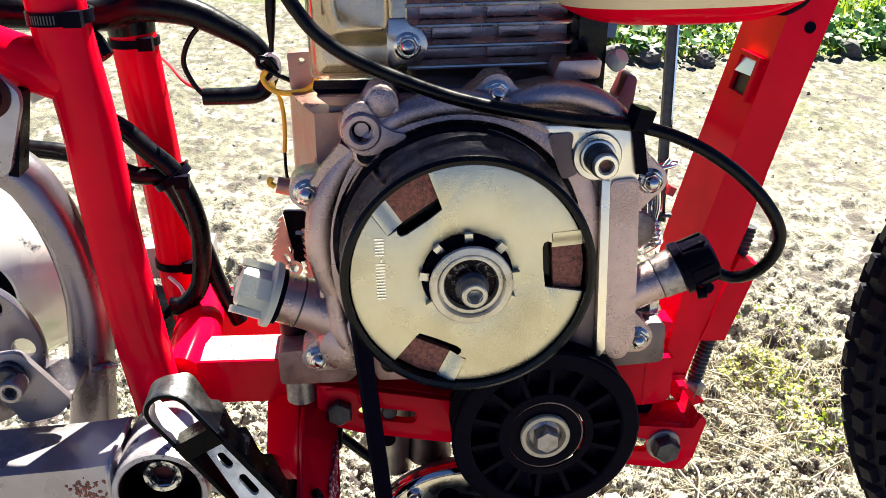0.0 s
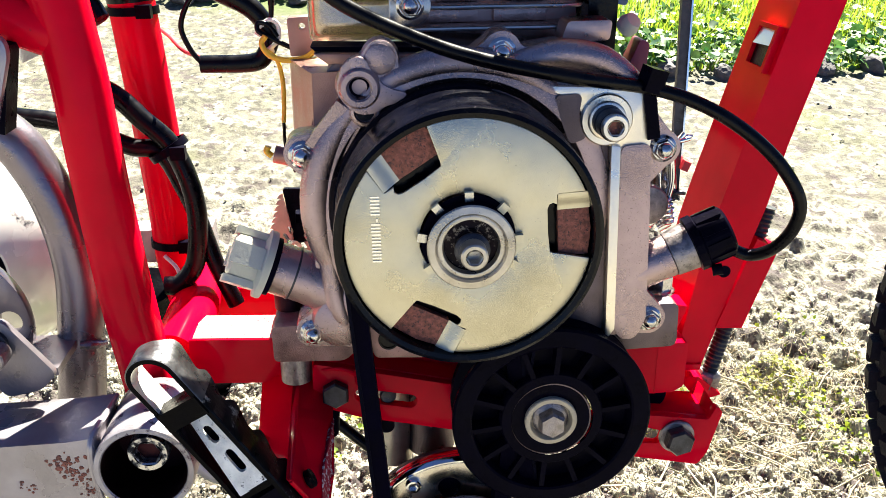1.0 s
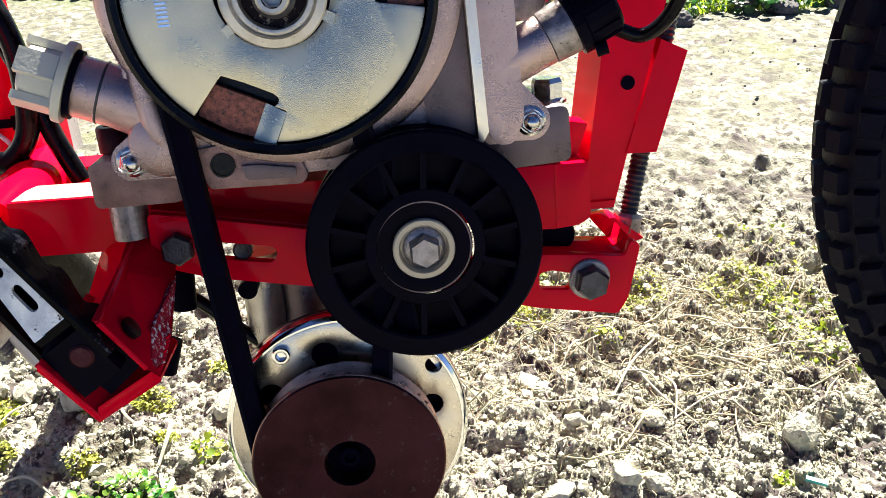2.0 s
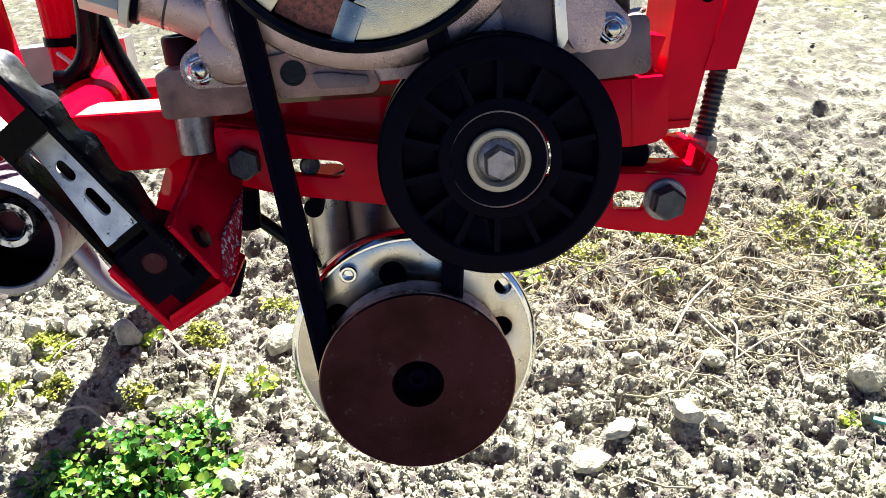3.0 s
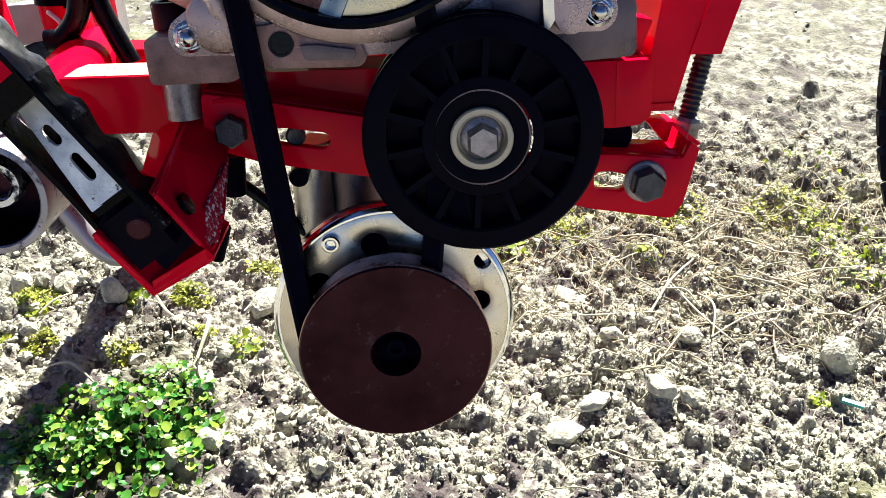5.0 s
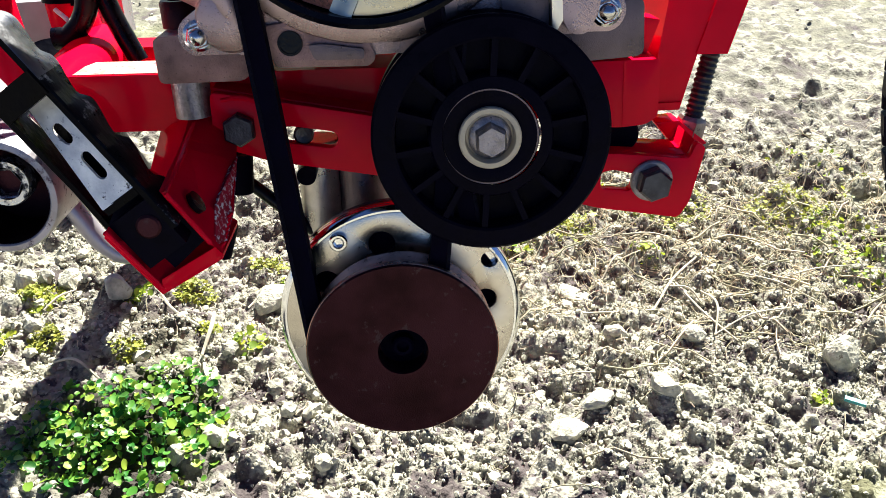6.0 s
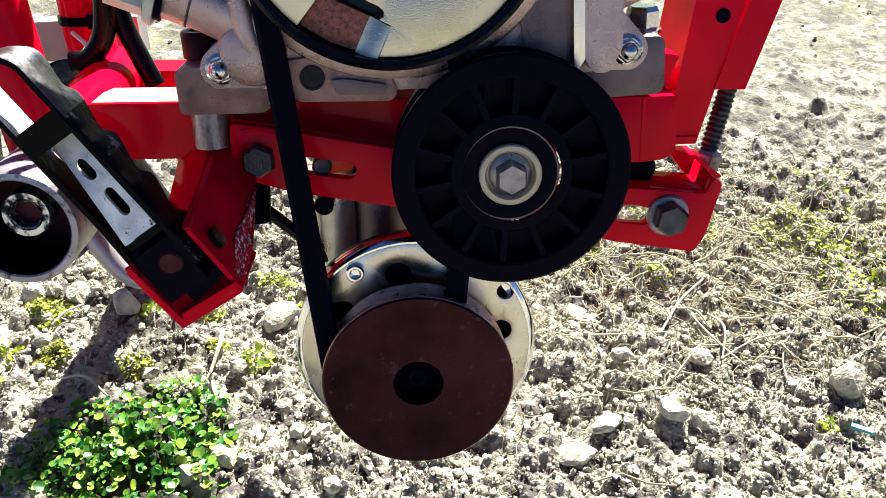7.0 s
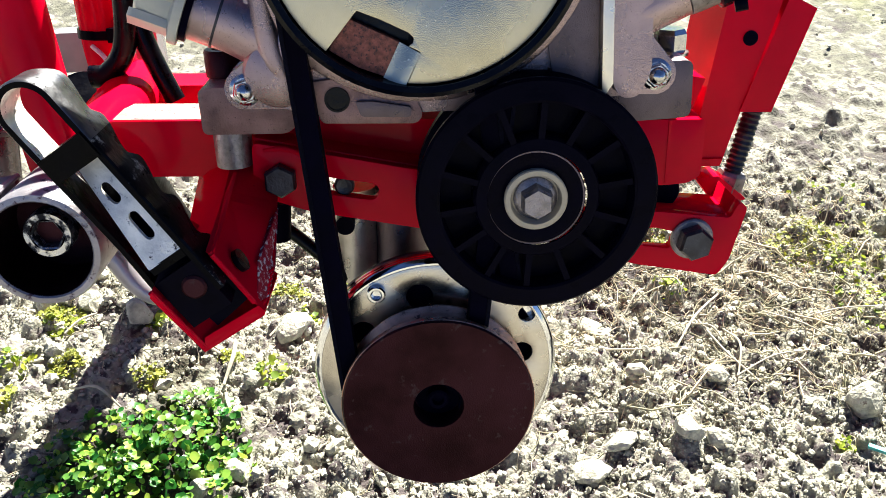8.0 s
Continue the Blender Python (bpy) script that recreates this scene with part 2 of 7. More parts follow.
def ground_material():
    m = bpy.data.materials.new("gravel_ground")
    m.use_nodes = True
    nt = m.node_tree
    n, l = nt.nodes, nt.links
    b = n["Principled BSDF"]
    b.inputs["Roughness"].default_value = 0.9
    tc = n.new("ShaderNodeTexCoord")

    def noise_tex(scale, detail=6):
        t = n.new("ShaderNodeTexNoise")
        t.inputs["Scale"].default_value, t.inputs["Detail"].default_value = scale, detail
        l.new(tc.outputs["Object"], t.inputs["Vector"])
        return t.outputs["Fac"]

    def mix(fac, a, c):
        x = n.new("ShaderNodeMix")
        x.data_type = "RGBA"
        for s, v in (("Factor", fac), ("A", a), ("B", c)):
            if isinstance(v, tuple):
                x.inputs[s].default_value = (*v, 1)
            else:
                l.new(v, x.inputs[s])
        return x.outputs["Result"]

    def ramp(v, lo, hi):
        r = n.new("ShaderNodeMapRange")
        r.inputs["From Min"].default_value, r.inputs["From Max"].default_value = lo, hi
        l.new(v, r.inputs["Value"])
        return r.outputs[0]

    vo = n.new("ShaderNodeTexVoronoi")
    vo.inputs["Scale"].default_value = 300
    l.new(tc.outputs["Object"], vo.inputs["Vector"])
    sep = n.new("ShaderNodeSeparateColor")
    l.new(vo.outputs["Color"], sep.inputs[0])
    stone = mix(sep.outputs[0], (0.20, 0.188, 0.150), (0.33, 0.320, 0.262))
    stone = mix(ramp(noise_tex(7), 0.46, 0.60), stone, (0.30, 0.29, 0.228))
    stone = mix(ramp(noise_tex(130), 0.50, 0.62), stone, (0.070, 0.055, 0.056))
    stone = mix(ramp(noise_tex(26), 0.54, 0.60), stone, (0.060, 0.046, 0.046))
    # fine trodden dust away from the bike; its dark blotches stand for shadows
    pos = n.new("ShaderNodeSeparateXYZ")
    l.new(tc.outputs["Object"], pos.inputs[0])
    dn = n.new("ShaderNodeMath")
    dn.operation = "MULTIPLY_ADD"
    l.new(noise_tex(9), dn.inputs[0])
    dn.inputs[1].default_value = 0.9
    l.new(pos.outputs[1], dn.inputs[2])
    dust = n.new("ShaderNodeMath")
    dust.operation = "MULTIPLY"
    l.new(ramp(dn.outputs[0], 0.58, 1.30), dust.inputs[0])
    l.new(ramp(noise_tex(60), 0.62, 0.50), dust.inputs[1])
    stone = mix(dust.outputs[0], stone, mix(ramp(noise_tex(95, 8), 0.46, 0.60), (0.118, 0.113, 0.080), (0.052, 0.049, 0.036)))
    moss = ramp(noise_tex(5.5, 8), 0.60, 0.70)
    mm = n.new("ShaderNodeMath")
    mm.operation = "MULTIPLY"
    mm.inputs[1].default_value = 0.34
    l.new(moss, mm.inputs[0])
    stone = mix(mm.outputs[0], stone, (0.17, 0.19, 0.05))
    # earth under the clover, coloured near black for the shade between its leaves
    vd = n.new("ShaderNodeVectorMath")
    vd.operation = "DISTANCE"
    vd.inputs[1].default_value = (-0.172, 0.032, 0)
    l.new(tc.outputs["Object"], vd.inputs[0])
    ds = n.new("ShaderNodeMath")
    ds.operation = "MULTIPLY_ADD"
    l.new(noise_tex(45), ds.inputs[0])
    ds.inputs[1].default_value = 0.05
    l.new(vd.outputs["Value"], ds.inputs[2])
    clover_shade = n.new("ShaderNodeMapRange")
    clover_shade.inputs["From Min"].default_value, clover_shade.inputs["From Max"].default_value = 0.092, 0.070
    l.new(ds.outputs[0], clover_shade.inputs["Value"])
    stone = mix(clover_shade.outputs[0], stone, (0.026, 0.020, 0.016))
    # earth under the lawn
    xyz = n.new("ShaderNodeSeparateXYZ")
    l.new(tc.outputs["Object"], xyz.inputs[0])
    ed = n.new("ShaderNodeMath")
    ed.operation = "MULTIPLY_ADD"
    l.new(xyz.outputs[0], ed.inputs[0])
    ed.inputs[1].default_value = 0.22
    l.new(xyz.outputs[1], ed.inputs[2])
    ed2 = n.new("ShaderNodeMath")
    ed2.operation = "MULTIPLY_ADD"
    l.new(noise_tex(4), ed2.inputs[0])
    ed2.inputs[1].default_value = 0.3
    l.new(ed.outputs[0], ed2.inputs[2])
    far = n.new("ShaderNodeMapRange")
    far.inputs["From Min"].default_value, far.inputs["From Max"].default_value = 1.27, 1.36
    l.new(ed2.outputs[0], far.inputs["Value"])
    col = mix(far.outputs[0], stone, (0.07, 0.10, 0.02))
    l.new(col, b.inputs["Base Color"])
    bp = n.new("ShaderNodeBump")
    bp.inputs["Strength"].default_value, bp.inputs["Distance"].default_value = 0.7, 0.003
    l.new(noise_tex(420, 5), bp.inputs["Height"])
    l.new(bp.outputs[0], b.inputs["Normal"])
    return m


GROUND = ground_material()


# ---- mesh helpers ----
def thing(name, origin, label, category, group="", kind=""):
    ob = new(name)
    ob.empty_display_size = 0.02
    ob.matrix_basis = BIKE @ Matrix.Translation(origin)
    ob["o"] = tuple(origin)
    return tagged(ob, label, category, group, kind)


def finish(bm, angle=35):
    bmesh.ops.recalc_face_normals(bm, faces=bm.faces)
    lim = radians(angle)
    for f in bm.faces:
        f.smooth = True
    for e in bm.edges:
        if len(e.link_faces) == 2 and e.calc_face_angle(0) > lim:
            e.smooth = False


def top_of(ob):
    while ob.parent:
        ob = ob.parent
    return ob


def part(name, bm, material, parent, label="", angle=35, bevel=0.0):
    """One bmesh, in the bike's own coordinates, as a mesh under a thing or a part."""
    if bevel:
        es = [e for e in bm.edges if len(e.link_faces) == 2 and e.calc_face_angle(0) > radians(40)]
        bmesh.ops.bevel(bm, geom=es, offset=bevel, segments=2, affect="EDGES", profile=0.6, clamp_overlap=True)
    o = Vector(top_of(parent)["o"])
    bmesh.ops.translate(bm, vec=-o, verts=bm.verts)
    finish(bm, angle)
    me = bpy.data.meshes.new(name)
    bm.to_mesh(me)
    bm.free()
    me.materials.append(material)
    ob = new(name, me)
    ob.parent = parent
    if label:
        ob["label"] = label
    return ob


def frame_of(d):
    d = Vector(d).normalized()
    a = Vector((0, 0, 1)) if abs(d.z) < 0.9 else Vector((1, 0, 0))
    u = d.cross(a).normalized()
    return u, d.cross(u).normalized(), d


def rings(bm, loops, close=True, cap=True):
    vs = [[bm.verts.new(p) for p in lp] for lp in loops]
    n = len(vs[0])
    for a, b in zip(vs, vs[1:]):
        for i in range(n if close else n - 1):
            j = (i + 1) % n
            bm.faces.new((a[i], a[j], b[j], b[i]))
    if cap:
        bm.faces.new(vs[0][::-1])
        bm.faces.new(vs[-1])
    return vs


def cyl(bm, p0, p1, r0, r1=None, seg=32, phase=0.0):
    p0, p1 = Vector(p0), Vector(p1)
    r1 = r0 if r1 is None else r1
    u, v, d = frame_of(p1 - p0)
    loops = []
    for p, r in ((p0, r0), (p1, r1)):
        loops.append([p + r * (u * math.cos(a) + v * math.sin(a)) for a in (phase + 2 * math.pi * i / seg for i in range(seg))])
    rings(bm, loops)
    return bm


def axle(bm, c, axis, profile, seg=48, phase=0.0, closed=False):
    """Turned shape: profile of (radius, distance along axis) from point c; a radius of 0 ends it."""
    c = Vector(c)
    u, v, d = frame_of(axis)
    prev = None
    first = None
    for r, s in profile:
        if r <= 1e-6:
            cur = [bm.verts.new(c + d * s)]
        else:
            cur = [bm.verts.new(c + d * s + r * (u * math.cos(a) + v * math.sin(a))) for a in (phase + 2 * math.pi * i / seg for i in range(seg))]
        if prev is not None:
            for i in range(seg):
                j = (i + 1) % seg
                q = [prev[i % len(prev)], prev[j % len(prev)], cur[j % len(cur)], cur[i % len(cur)]]
                q = list(dict.fromkeys(q))
                if len(q) > 2:
                    bm.faces.new(q)
        first = first or cur
        prev = cur
    if closed:
        for i in range(seg):
            j = (i + 1) % seg
            bm.faces.new((prev[i], prev[j], first[j], first[i]))
    return bm


def spline(pts, n=10):
    pts = [Vector(p) for p in pts]
    ext = [2 * pts[0] - pts[1]] + pts + [2 * pts[-1] - pts[-2]]
    out = []
    for a, b, c, d in zip(ext, ext[1:], ext[2:], ext[3:]):
        for i in range(n):
            t = i / n
            out.append(0.5 * (2 * b + (c - a) * t + (2 * a - 5 * b + 4 * c - d) * t * t + (3 * b - a - 3 * c + d) * t ** 3))
    return out + [pts[-1]]


def hose(bm, pts, r, seg=12, n=8, smooth=True):
    """Round tube along a curve; r is one radius or one for each given point."""
    path = spline(pts, n) if smooth else [Vector(p) for p in pts]
    rr = r if isinstance(r, (list, tuple)) else [r] * len(pts)
    loops = []
    t0 = (path[1] - path[0]).normalized()
    u = frame_of(t0)[0]
    for i, p in enumerate(path):
        t = (path[min(i + 1, len(path) - 1)] - path[max(i - 1, 0)]).normalized()
        u = (u - t * u.dot(t)).normalized()
        v = t.cross(u)
        f = i / max(1, len(path) - 1) * (len(rr) - 1)
        k = min(int(f), len(rr) - 2)
        rad = rr[k] + (rr[k + 1] - rr[k]) * (f - k)
        loops.append([p + rad * (u * math.cos(a) + v * math.sin(a)) for a in (2 * math.pi * j / seg for j in range(seg))])
    rings(bm, loops)
    return bm


def slab(bm, outline, y0, y1, holes=()):
    """A plate cut from an outline in x and z, with holes, between two depths."""
    es = []
    for lp in (outline, *holes):
        vs = [bm.verts.new((x, y0, z)) for x, z in lp]
        es += [bm.edges.new((a, b)) for a, b in zip(vs, vs[1:] + vs[:1])]
    r = bmesh.ops.triangle_fill(bm, use_beauty=True, use_dissolve=False, edges=es, normal=(0, -1, 0))
    fs = [g for g in r["geom"] if isinstance(g, bmesh.types.BMFace)]
    ex = bmesh.ops.extrude_face_region(bm, geom=fs)
    bmesh.ops.translate(bm, vec=(0, y1 - y0, 0), verts=[g for g in ex["geom"] if isinstance(g, bmesh.types.BMVert)])
    return bm


def arc(c, r, a0, a1, n=8, rz=None):
    return [(c[0] + r * math.cos(radians(a0 + (a1 - a0) * i / n)), c[1] + (rz or r) * math.sin(radians(a0 + (a1 - a0) * i / n))) for i in range(n + 1)]


def circle(c, r, n=28):
    return arc(c, r, 0, 360, n)[:-1]


def rounded(pts, r=0.003, n=4):
    """Outline with its corners rounded off."""
    out = []
    m = len(pts)
    for i in range(m):
        p = Vector(pts[i])
        a, b = Vector(pts[i - 1]) - p, Vector(pts[(i + 1) % m]) - p
        k = min(r, a.length * 0.45, b.length * 0.45)
        s, e = p + a.normalized() * k, p + b.normalized() * k
        for j in range(n + 1):
            t = j / n
            q = s * (1 - t) ** 2 + p * 2 * t * (1 - t) + e * t * t
            out.append((q.x, q.y))
    return out


def slot(a, b, r, n=8):
    """Long round-ended hole from a to b."""
    d = Vector(b) - Vector(a)
    g = math.degrees(math.atan2(d.y, d.x))
    return arc(a, r, g + 90, g + 270, n) + arc(b, r, g - 90, g + 90, n)


def beam(bm, p0, p1, w, h, up=(0, 0, 1)):
    """Rectangular bar from p0 to p1, w across and h along up."""
    p0, p1 = Vector(p0), Vector(p1)
    d = (p1 - p0).normalized()
    s = d.cross(Vector(up)).normalized()
    k = s.cross(d)
    rings(bm, [[p + s * w / 2 * a + k * h / 2 * b for a, b in ((-1, -1), (1, -1), (1, 1), (-1, 1))] for p in (p0, p1)])
    return bm


def bm_new():
    return bmesh.new()


def hex_bolt(parent, c, af, h, name="hex_bolt", axis=(0, -1, 0), material=None, flange=0.0, dome=0.0, turn=0.0):
    """Bolt head whose seat is at c, standing up along axis; a domed or flat crown and a washer flange."""
    bm = bm_new()
    r = af / math.sqrt(3)
    pr = [(r * 0.99, 0), (r, 0.0003), (r, h * 0.8), (r * 0.86, h)]
    axle(bm, c, axis, [(0, 0)] + pr + [(0, h)], 6, turn)
    head = part(name, bm, material or CHROME, parent, angle=20)
    a = Vector(axis).normalized()
    if flange:
        bm = bm_new()
        axle(bm, Vector(c) - a * 0.0006, axis, [(0, 0), (flange, 0), (flange, 0.0012), (flange * 0.8, 0.0022), (0, 0.0023)], 28)
        part("washer", bm, material or CHROME, head)
    if dome:
        bm = bm_new()
        axle(bm, Vector(c) + a * h * 0.9, axis, [(dome, 0), (dome, 0.0008), (dome * 0.85, dome * 0.5), (dome * 0.5, dome * 0.8), (0, dome * 0.9)], 24)
        part("dome", bm, material or CHROME, head)
    return head


def socket_bolt(parent, c, r, h, name="socket_bolt", axis=(0, -1, 0), material=None, deep=None):
    bm = bm_new()
    k = r * 0.55
    axle(bm, c, axis, [(r, 0), (r, h - 0.0006), (r - 0.0006, h), (k * 1.15, h)], 24)
    axle(bm, Vector(c) + Vector(axis).normalized() * h, axis, [(k * 1.15, 0), (k, -0.0004), (k, -h * 0.6), (0, -h * 0.6)], 6)
    return part(name, bm, material or DARKSTEEL, parent, angle=30)


# ---- engine ----
CL = (-0.0085, 0.0626)       # clutch and crankshaft axis, x and z


def build_engine():
    e = thing("engine", (0, 0.05, -0.02), "small petrol engine of grey cast aluminium on a red frame", "engine")
    # crankcase behind the side cover
    bm = bm_new()
    slab(bm, rounded([(-0.078, -0.004), (-0.062, -0.013), (0.062, -0.013), (0.084, -0.004), (0.084, 0.10), (0.066, 0.128), (-0.02, 0.134), (-0.066, 0.126), (-0.0755, 0.10)], 0.006), 0.0125, 0.052)
    part("crankcase", bm, DARKCAST, e, bevel=0.002)
    bm = bm_new()
    slab(bm, rounded([(-0.046, -0.013), (0.062, -0.013), (0.078, 0.0), (0.078, 0.10), (0.06, 0.126), (-0.02, 0.134), (-0.046, 0.12)], 0.008), 0.0515, 0.15)
    part("rear_case", bm, DARKCAST, e, bevel=0.002)
    # pinkish side wall panel at the upper corner
    bm = bm_new()
    lp = []
    for k, (x0, x1, z0, z1) in ((0.0, (-0.0745, -0.0520, 0.0780, 0.1225)), (0.35, (-0.0815, -0.0540, 0.0740, 0.1215)), (0.8, (-0.0885, -0.0560, 0.0690, 0.1195)), (1.0, (-0.0905, -0.0570, 0.0680, 0.1185))):
        y = 0.010 + 0.070 * k
        lp.append([(x0, y, z0), (x0 + 0.001, y, z1), (x1, y, z1 + 0.001), (x1, y, z0)])
    rings(bm, lp)
    part("wall_panel", bm, PINKISH, e, "smooth pinkish casting wall", bevel=0.001)
    # side cover: flange with ears for the bolts
    out = (arc((-0.079, 0.089), 0.0085, 95, 215, 8) + [(-0.0772, 0.076), (-0.0768, 0.045), (-0.0770, 0.012)]
           + arc((-0.080, 0.0), 0.0085, 130, 250, 8) + [(-0.066, -0.0085), (-0.05, -0.0125), (0.05, -0.0125), (0.066, -0.0095), (0.078, -0.009)]
           + arc((0.0855, -0.001), 0.0085, 280, 410, 8) + [(0.082, 0.016), (0.0815, 0.07)]
           + arc((0.0861, 0.086), 0.0085, 290, 430, 8) + [(0.080, 0.106), (0.076, 0.117), (0.067, 0.127), (0.052, 0.1335), (0.036, 0.136), (0.021, 0.134)]
           + arc((0.0107, 0.1324), 0.0088, 20, 150, 8) + [(-0.006, 0.1305), (-0.022, 0.1285), (-0.032, 0.127), (-0.0345, 0.131)]
           + arc((-0.0425, 0.131), 0.0075, 0, 160, 6) + arc((-0.0519, 0.1197), 0.0100, 100, 200, 6) + [(-0.064, 0.106), (-0.072, 0.099)])
    bm = bm_new()
    slab(bm, out, -0.0035, 0.0125, holes=[circle((-0.041, 0.107), 0.0042, 16)])
    cover = part("side_cover", bm, CAST, e, "rough cast side cover", bevel=0.0012)
    # raised rim and dome round the crankshaft
    bm = bm_new()
    axle(bm, (CL[0], -0.0036, CL[1]), (0, -1, 0), [(0.071, 0), (0.0695, 0.004), (0.064, 0.0065), (0.060, 0.0065), (0.056, 0.003), (0.045, 0.003), (0.03, 0.006), (0, 0.006)], 72)
    for f in [f for f in bm.faces if f.calc_center_median().z > 0.1275 or f.calc_center_median().z < -0.0075 or f.calc_center_median().x > 0.0605]:
        bm.faces.remove(f)
    part("dome", bm, CAST, cover)
    # slanting ribs towards the upper corner
    for a, b in (((-0.0745, 0.0935), (-0.0595, 0.1125)), ((-0.0655, 0.0865), (-0.053, 0.1065))):
        bm = bm_new()
        beam(bm, (a[0], -0.0055, a[1]), (b[0], -0.0075, b[1]), 0.006, 0.0055, (0, -1, 0))
        part("rib", bm, CAST, cover, bevel=0.0012)
    # ridge down the left of the cover
    bm = bm_new()
    hose(bm, [(-0.072, -0.0035, 0.088), (-0.0695, -0.005, 0.07), (-0.070, -0.005, 0.04), (-0.0665, -0.005, 0.012), (-0.058, -0.004, -0.004)], [0.0035, 0.0045, 0.005, 0.006, 0.004], 14)
    part("rib", bm, CAST, cover)
    bm = bm_new()
    axle(bm, (-0.0665, -0.0035, 0.006), (0, -1, 0), [(0.014, 0), (0.0125, 0.004), (0.008, 0.006), (0, 0.0065)], 28)
    part("corner_boss", bm, CAST, cover)
    # arch over the timing side
    bm = bm_new()
    hose(bm, [(0.004, -0.002, 0.1215), (0.02, -0.004, 0.1275), (0.0375, -0.004, 0.1305), (0.055, -0.004, 0.127), (0.070, -0.003, 0.1165), (0.0775, -0.002, 0.106)], [0.003, 0.0055, 0.007, 0.007, 0.0055, 0.003], 16)
    part("arch", bm, CAST, cover, "dull arched casting")
    # rounded band over the drum
    bm = bm_new()
    hose(bm, [(CL[0] + 0.0660 * math.cos(radians(a)), -0.0045, CL[1] + 0.0660 * math.sin(radians(a))) for a in (215, 200, 185, 170, 156, 142, 132, 122, 112, 102, 92, 82, 72, 62, 52, 44)], [0.003, 0.0060, 0.0072, 0.0076, 0.0072, 0.0062, 0.0060, 0.0062, 0.0066, 0.0068, 0.0068, 0.0068, 0.0066, 0.006, 0.005, 0.003], 18, 4)
    part("rim_band", bm, CAST, cover)
    # saddle that carries the open boss and a blind lobe
    bm = bm_new()
    out = (arc((-0.0519, 0.1197), 0.0098, 150, 225, 6) + [(-0.0535, 0.1085), (-0.046, 0.1085), (-0.0395, 0.1135), (-0.030, 0.1185), (-0.020, 0.1205), (-0.0205, 0.1245), (-0.029, 0.1242), (-0.0345, 0.1262)]
           + arc((-0.0425, 0.1315), 0.0078, -10, 150, 8) + [(-0.0530, 0.1300)])
    slab(bm, out, -0.0095, -0.002)
    part("saddle", bm, CAST, cover, bevel=0.0030)
    bm = bm_new()
    axle(bm, (-0.0519, -0.003, 0.1197), (0, -1, 0), [(0.0108, 0), (0.0094, 0.006), (0.0088, 0.0105), (0.0078, 0.0118), (0.0056, 0.0118), (0.0048, 0.011), (0.0047, 0.002), (0, 0.002)], 36)
    part("open_boss", bm, CAST, cover)
    # thread coloured black for the shade inside the boss
    bm = bm_new()
    axle(bm, (-0.0519, -0.0045, 0.1197), (0, -1, 0), [(0.0046, 0), (0.0045, 0.005), (0.0034, 0.0056), (0.0030, 0.003), (0, 0.003)], 20)
    part("boss_thread", bm, RUBBER, cover)
    bm = bm_new()
    axle(bm, (-0.0425, -0.003, 0.1315), (0, -1, 0), [(0.0085, 0), (0.0074, 0.0045), (0.0066, 0.0072), (0.0056, 0.0078), (0, 0.0078)], 28)
    part("lobe", bm, CAST, cover)
    # plateau that sweeps from the boss under the lobe
    bm = bm_new()
    slab(bm, rounded([(-0.0610, 0.1230), (-0.0594, 0.1286), (-0.0557, 0.1320), (-0.0511, 0.1334), (-0.0482, 0.1312), (-0.0460, 0.1260), (-0.0427, 0.1217), (-0.0382, 0.1188), (-0.0306, 0.1169), (-0.0354, 0.1129), (-0.0411, 0.1116), (-0.0453, 0.1086), (-0.0525, 0.1079), (-0.0584, 0.1124)], 0.004), -0.0125, -0.004, holes=[circle((-0.0519, 0.1197), 0.0080, 28)])
    part("plateau", bm, CAST, cover, bevel=0.0016)
    # blind hole beside the drum
    bm = bm_new()
    axle(bm, (-0.0500, -0.0098, 0.1090), (0, -1, 0), [(0.0072, 0), (0.0062, 0.0022), (0.0048, 0.0026), (0.0043, 0.0018), (0.0043, 0.0004), (0, 0.0004)], 26)
    hb = part("blind_boss", bm, CAST, cover)
    # black disc on the hole's floor stands for the shade in it
    bm = bm_new()
    axle(bm, (-0.0500, -0.0103, 0.1090), (0, -1, 0), [(0.0041, 0), (0.0041, 0.0003), (0, 0.0003)], 20)
    part("bore", bm, BLACKRIM, hb)
    # machined pad, long column and its bright face
    bm = bm_new()
    slab(bm, rounded([(0.0285, 0.1175), (0.078, 0.1155), (0.0785, 0.0885), (0.062, 0.0875), (0.05, 0.098), (0.043, 0.111), (0.034, 0.1145)], 0.002), -0.009, -0.003)
    part("mount_pad", bm, MACHINED, cover, "bright machined pad", bevel=0.0006)
    # dark slab on the pad stands for the shade of a recess
    bm = bm_new()
    slab(bm, rounded([(0.0335, 0.1135), (0.046, 0.114), (0.0445, 0.103), (0.049, 0.094), (0.041, 0.091), (0.037, 0.1015)], 0.003), -0.0102, -0.008)
    part("recess_shade", bm, DARKCAST, cover)
    bm = bm_new()
    slab(bm, rounded([(0.0645, 0.0895), (0.0785, 0.0905), (0.0805, 0.045), (0.082, 0.002), (0.077, -0.0085), (0.070, -0.0085), (0.0665, -0.003)], 0.004), -0.0105, -0.003)
    part("column", bm, CAST, cover, bevel=0.0014)
    # pale strip paints the highlight on the column's rounded edge
    bm = bm_new()
    slab(bm, [(0.0600, 0.0905), (0.0645, 0.0895), (0.0668, -0.0025), (0.0622, -0.0095)], -0.0108, -0.003)
    part("bright_edge", bm, MACHINED, cover, "pale strip standing for the highlight on the column's edge", bevel=0.0008)
    bm = bm_new()
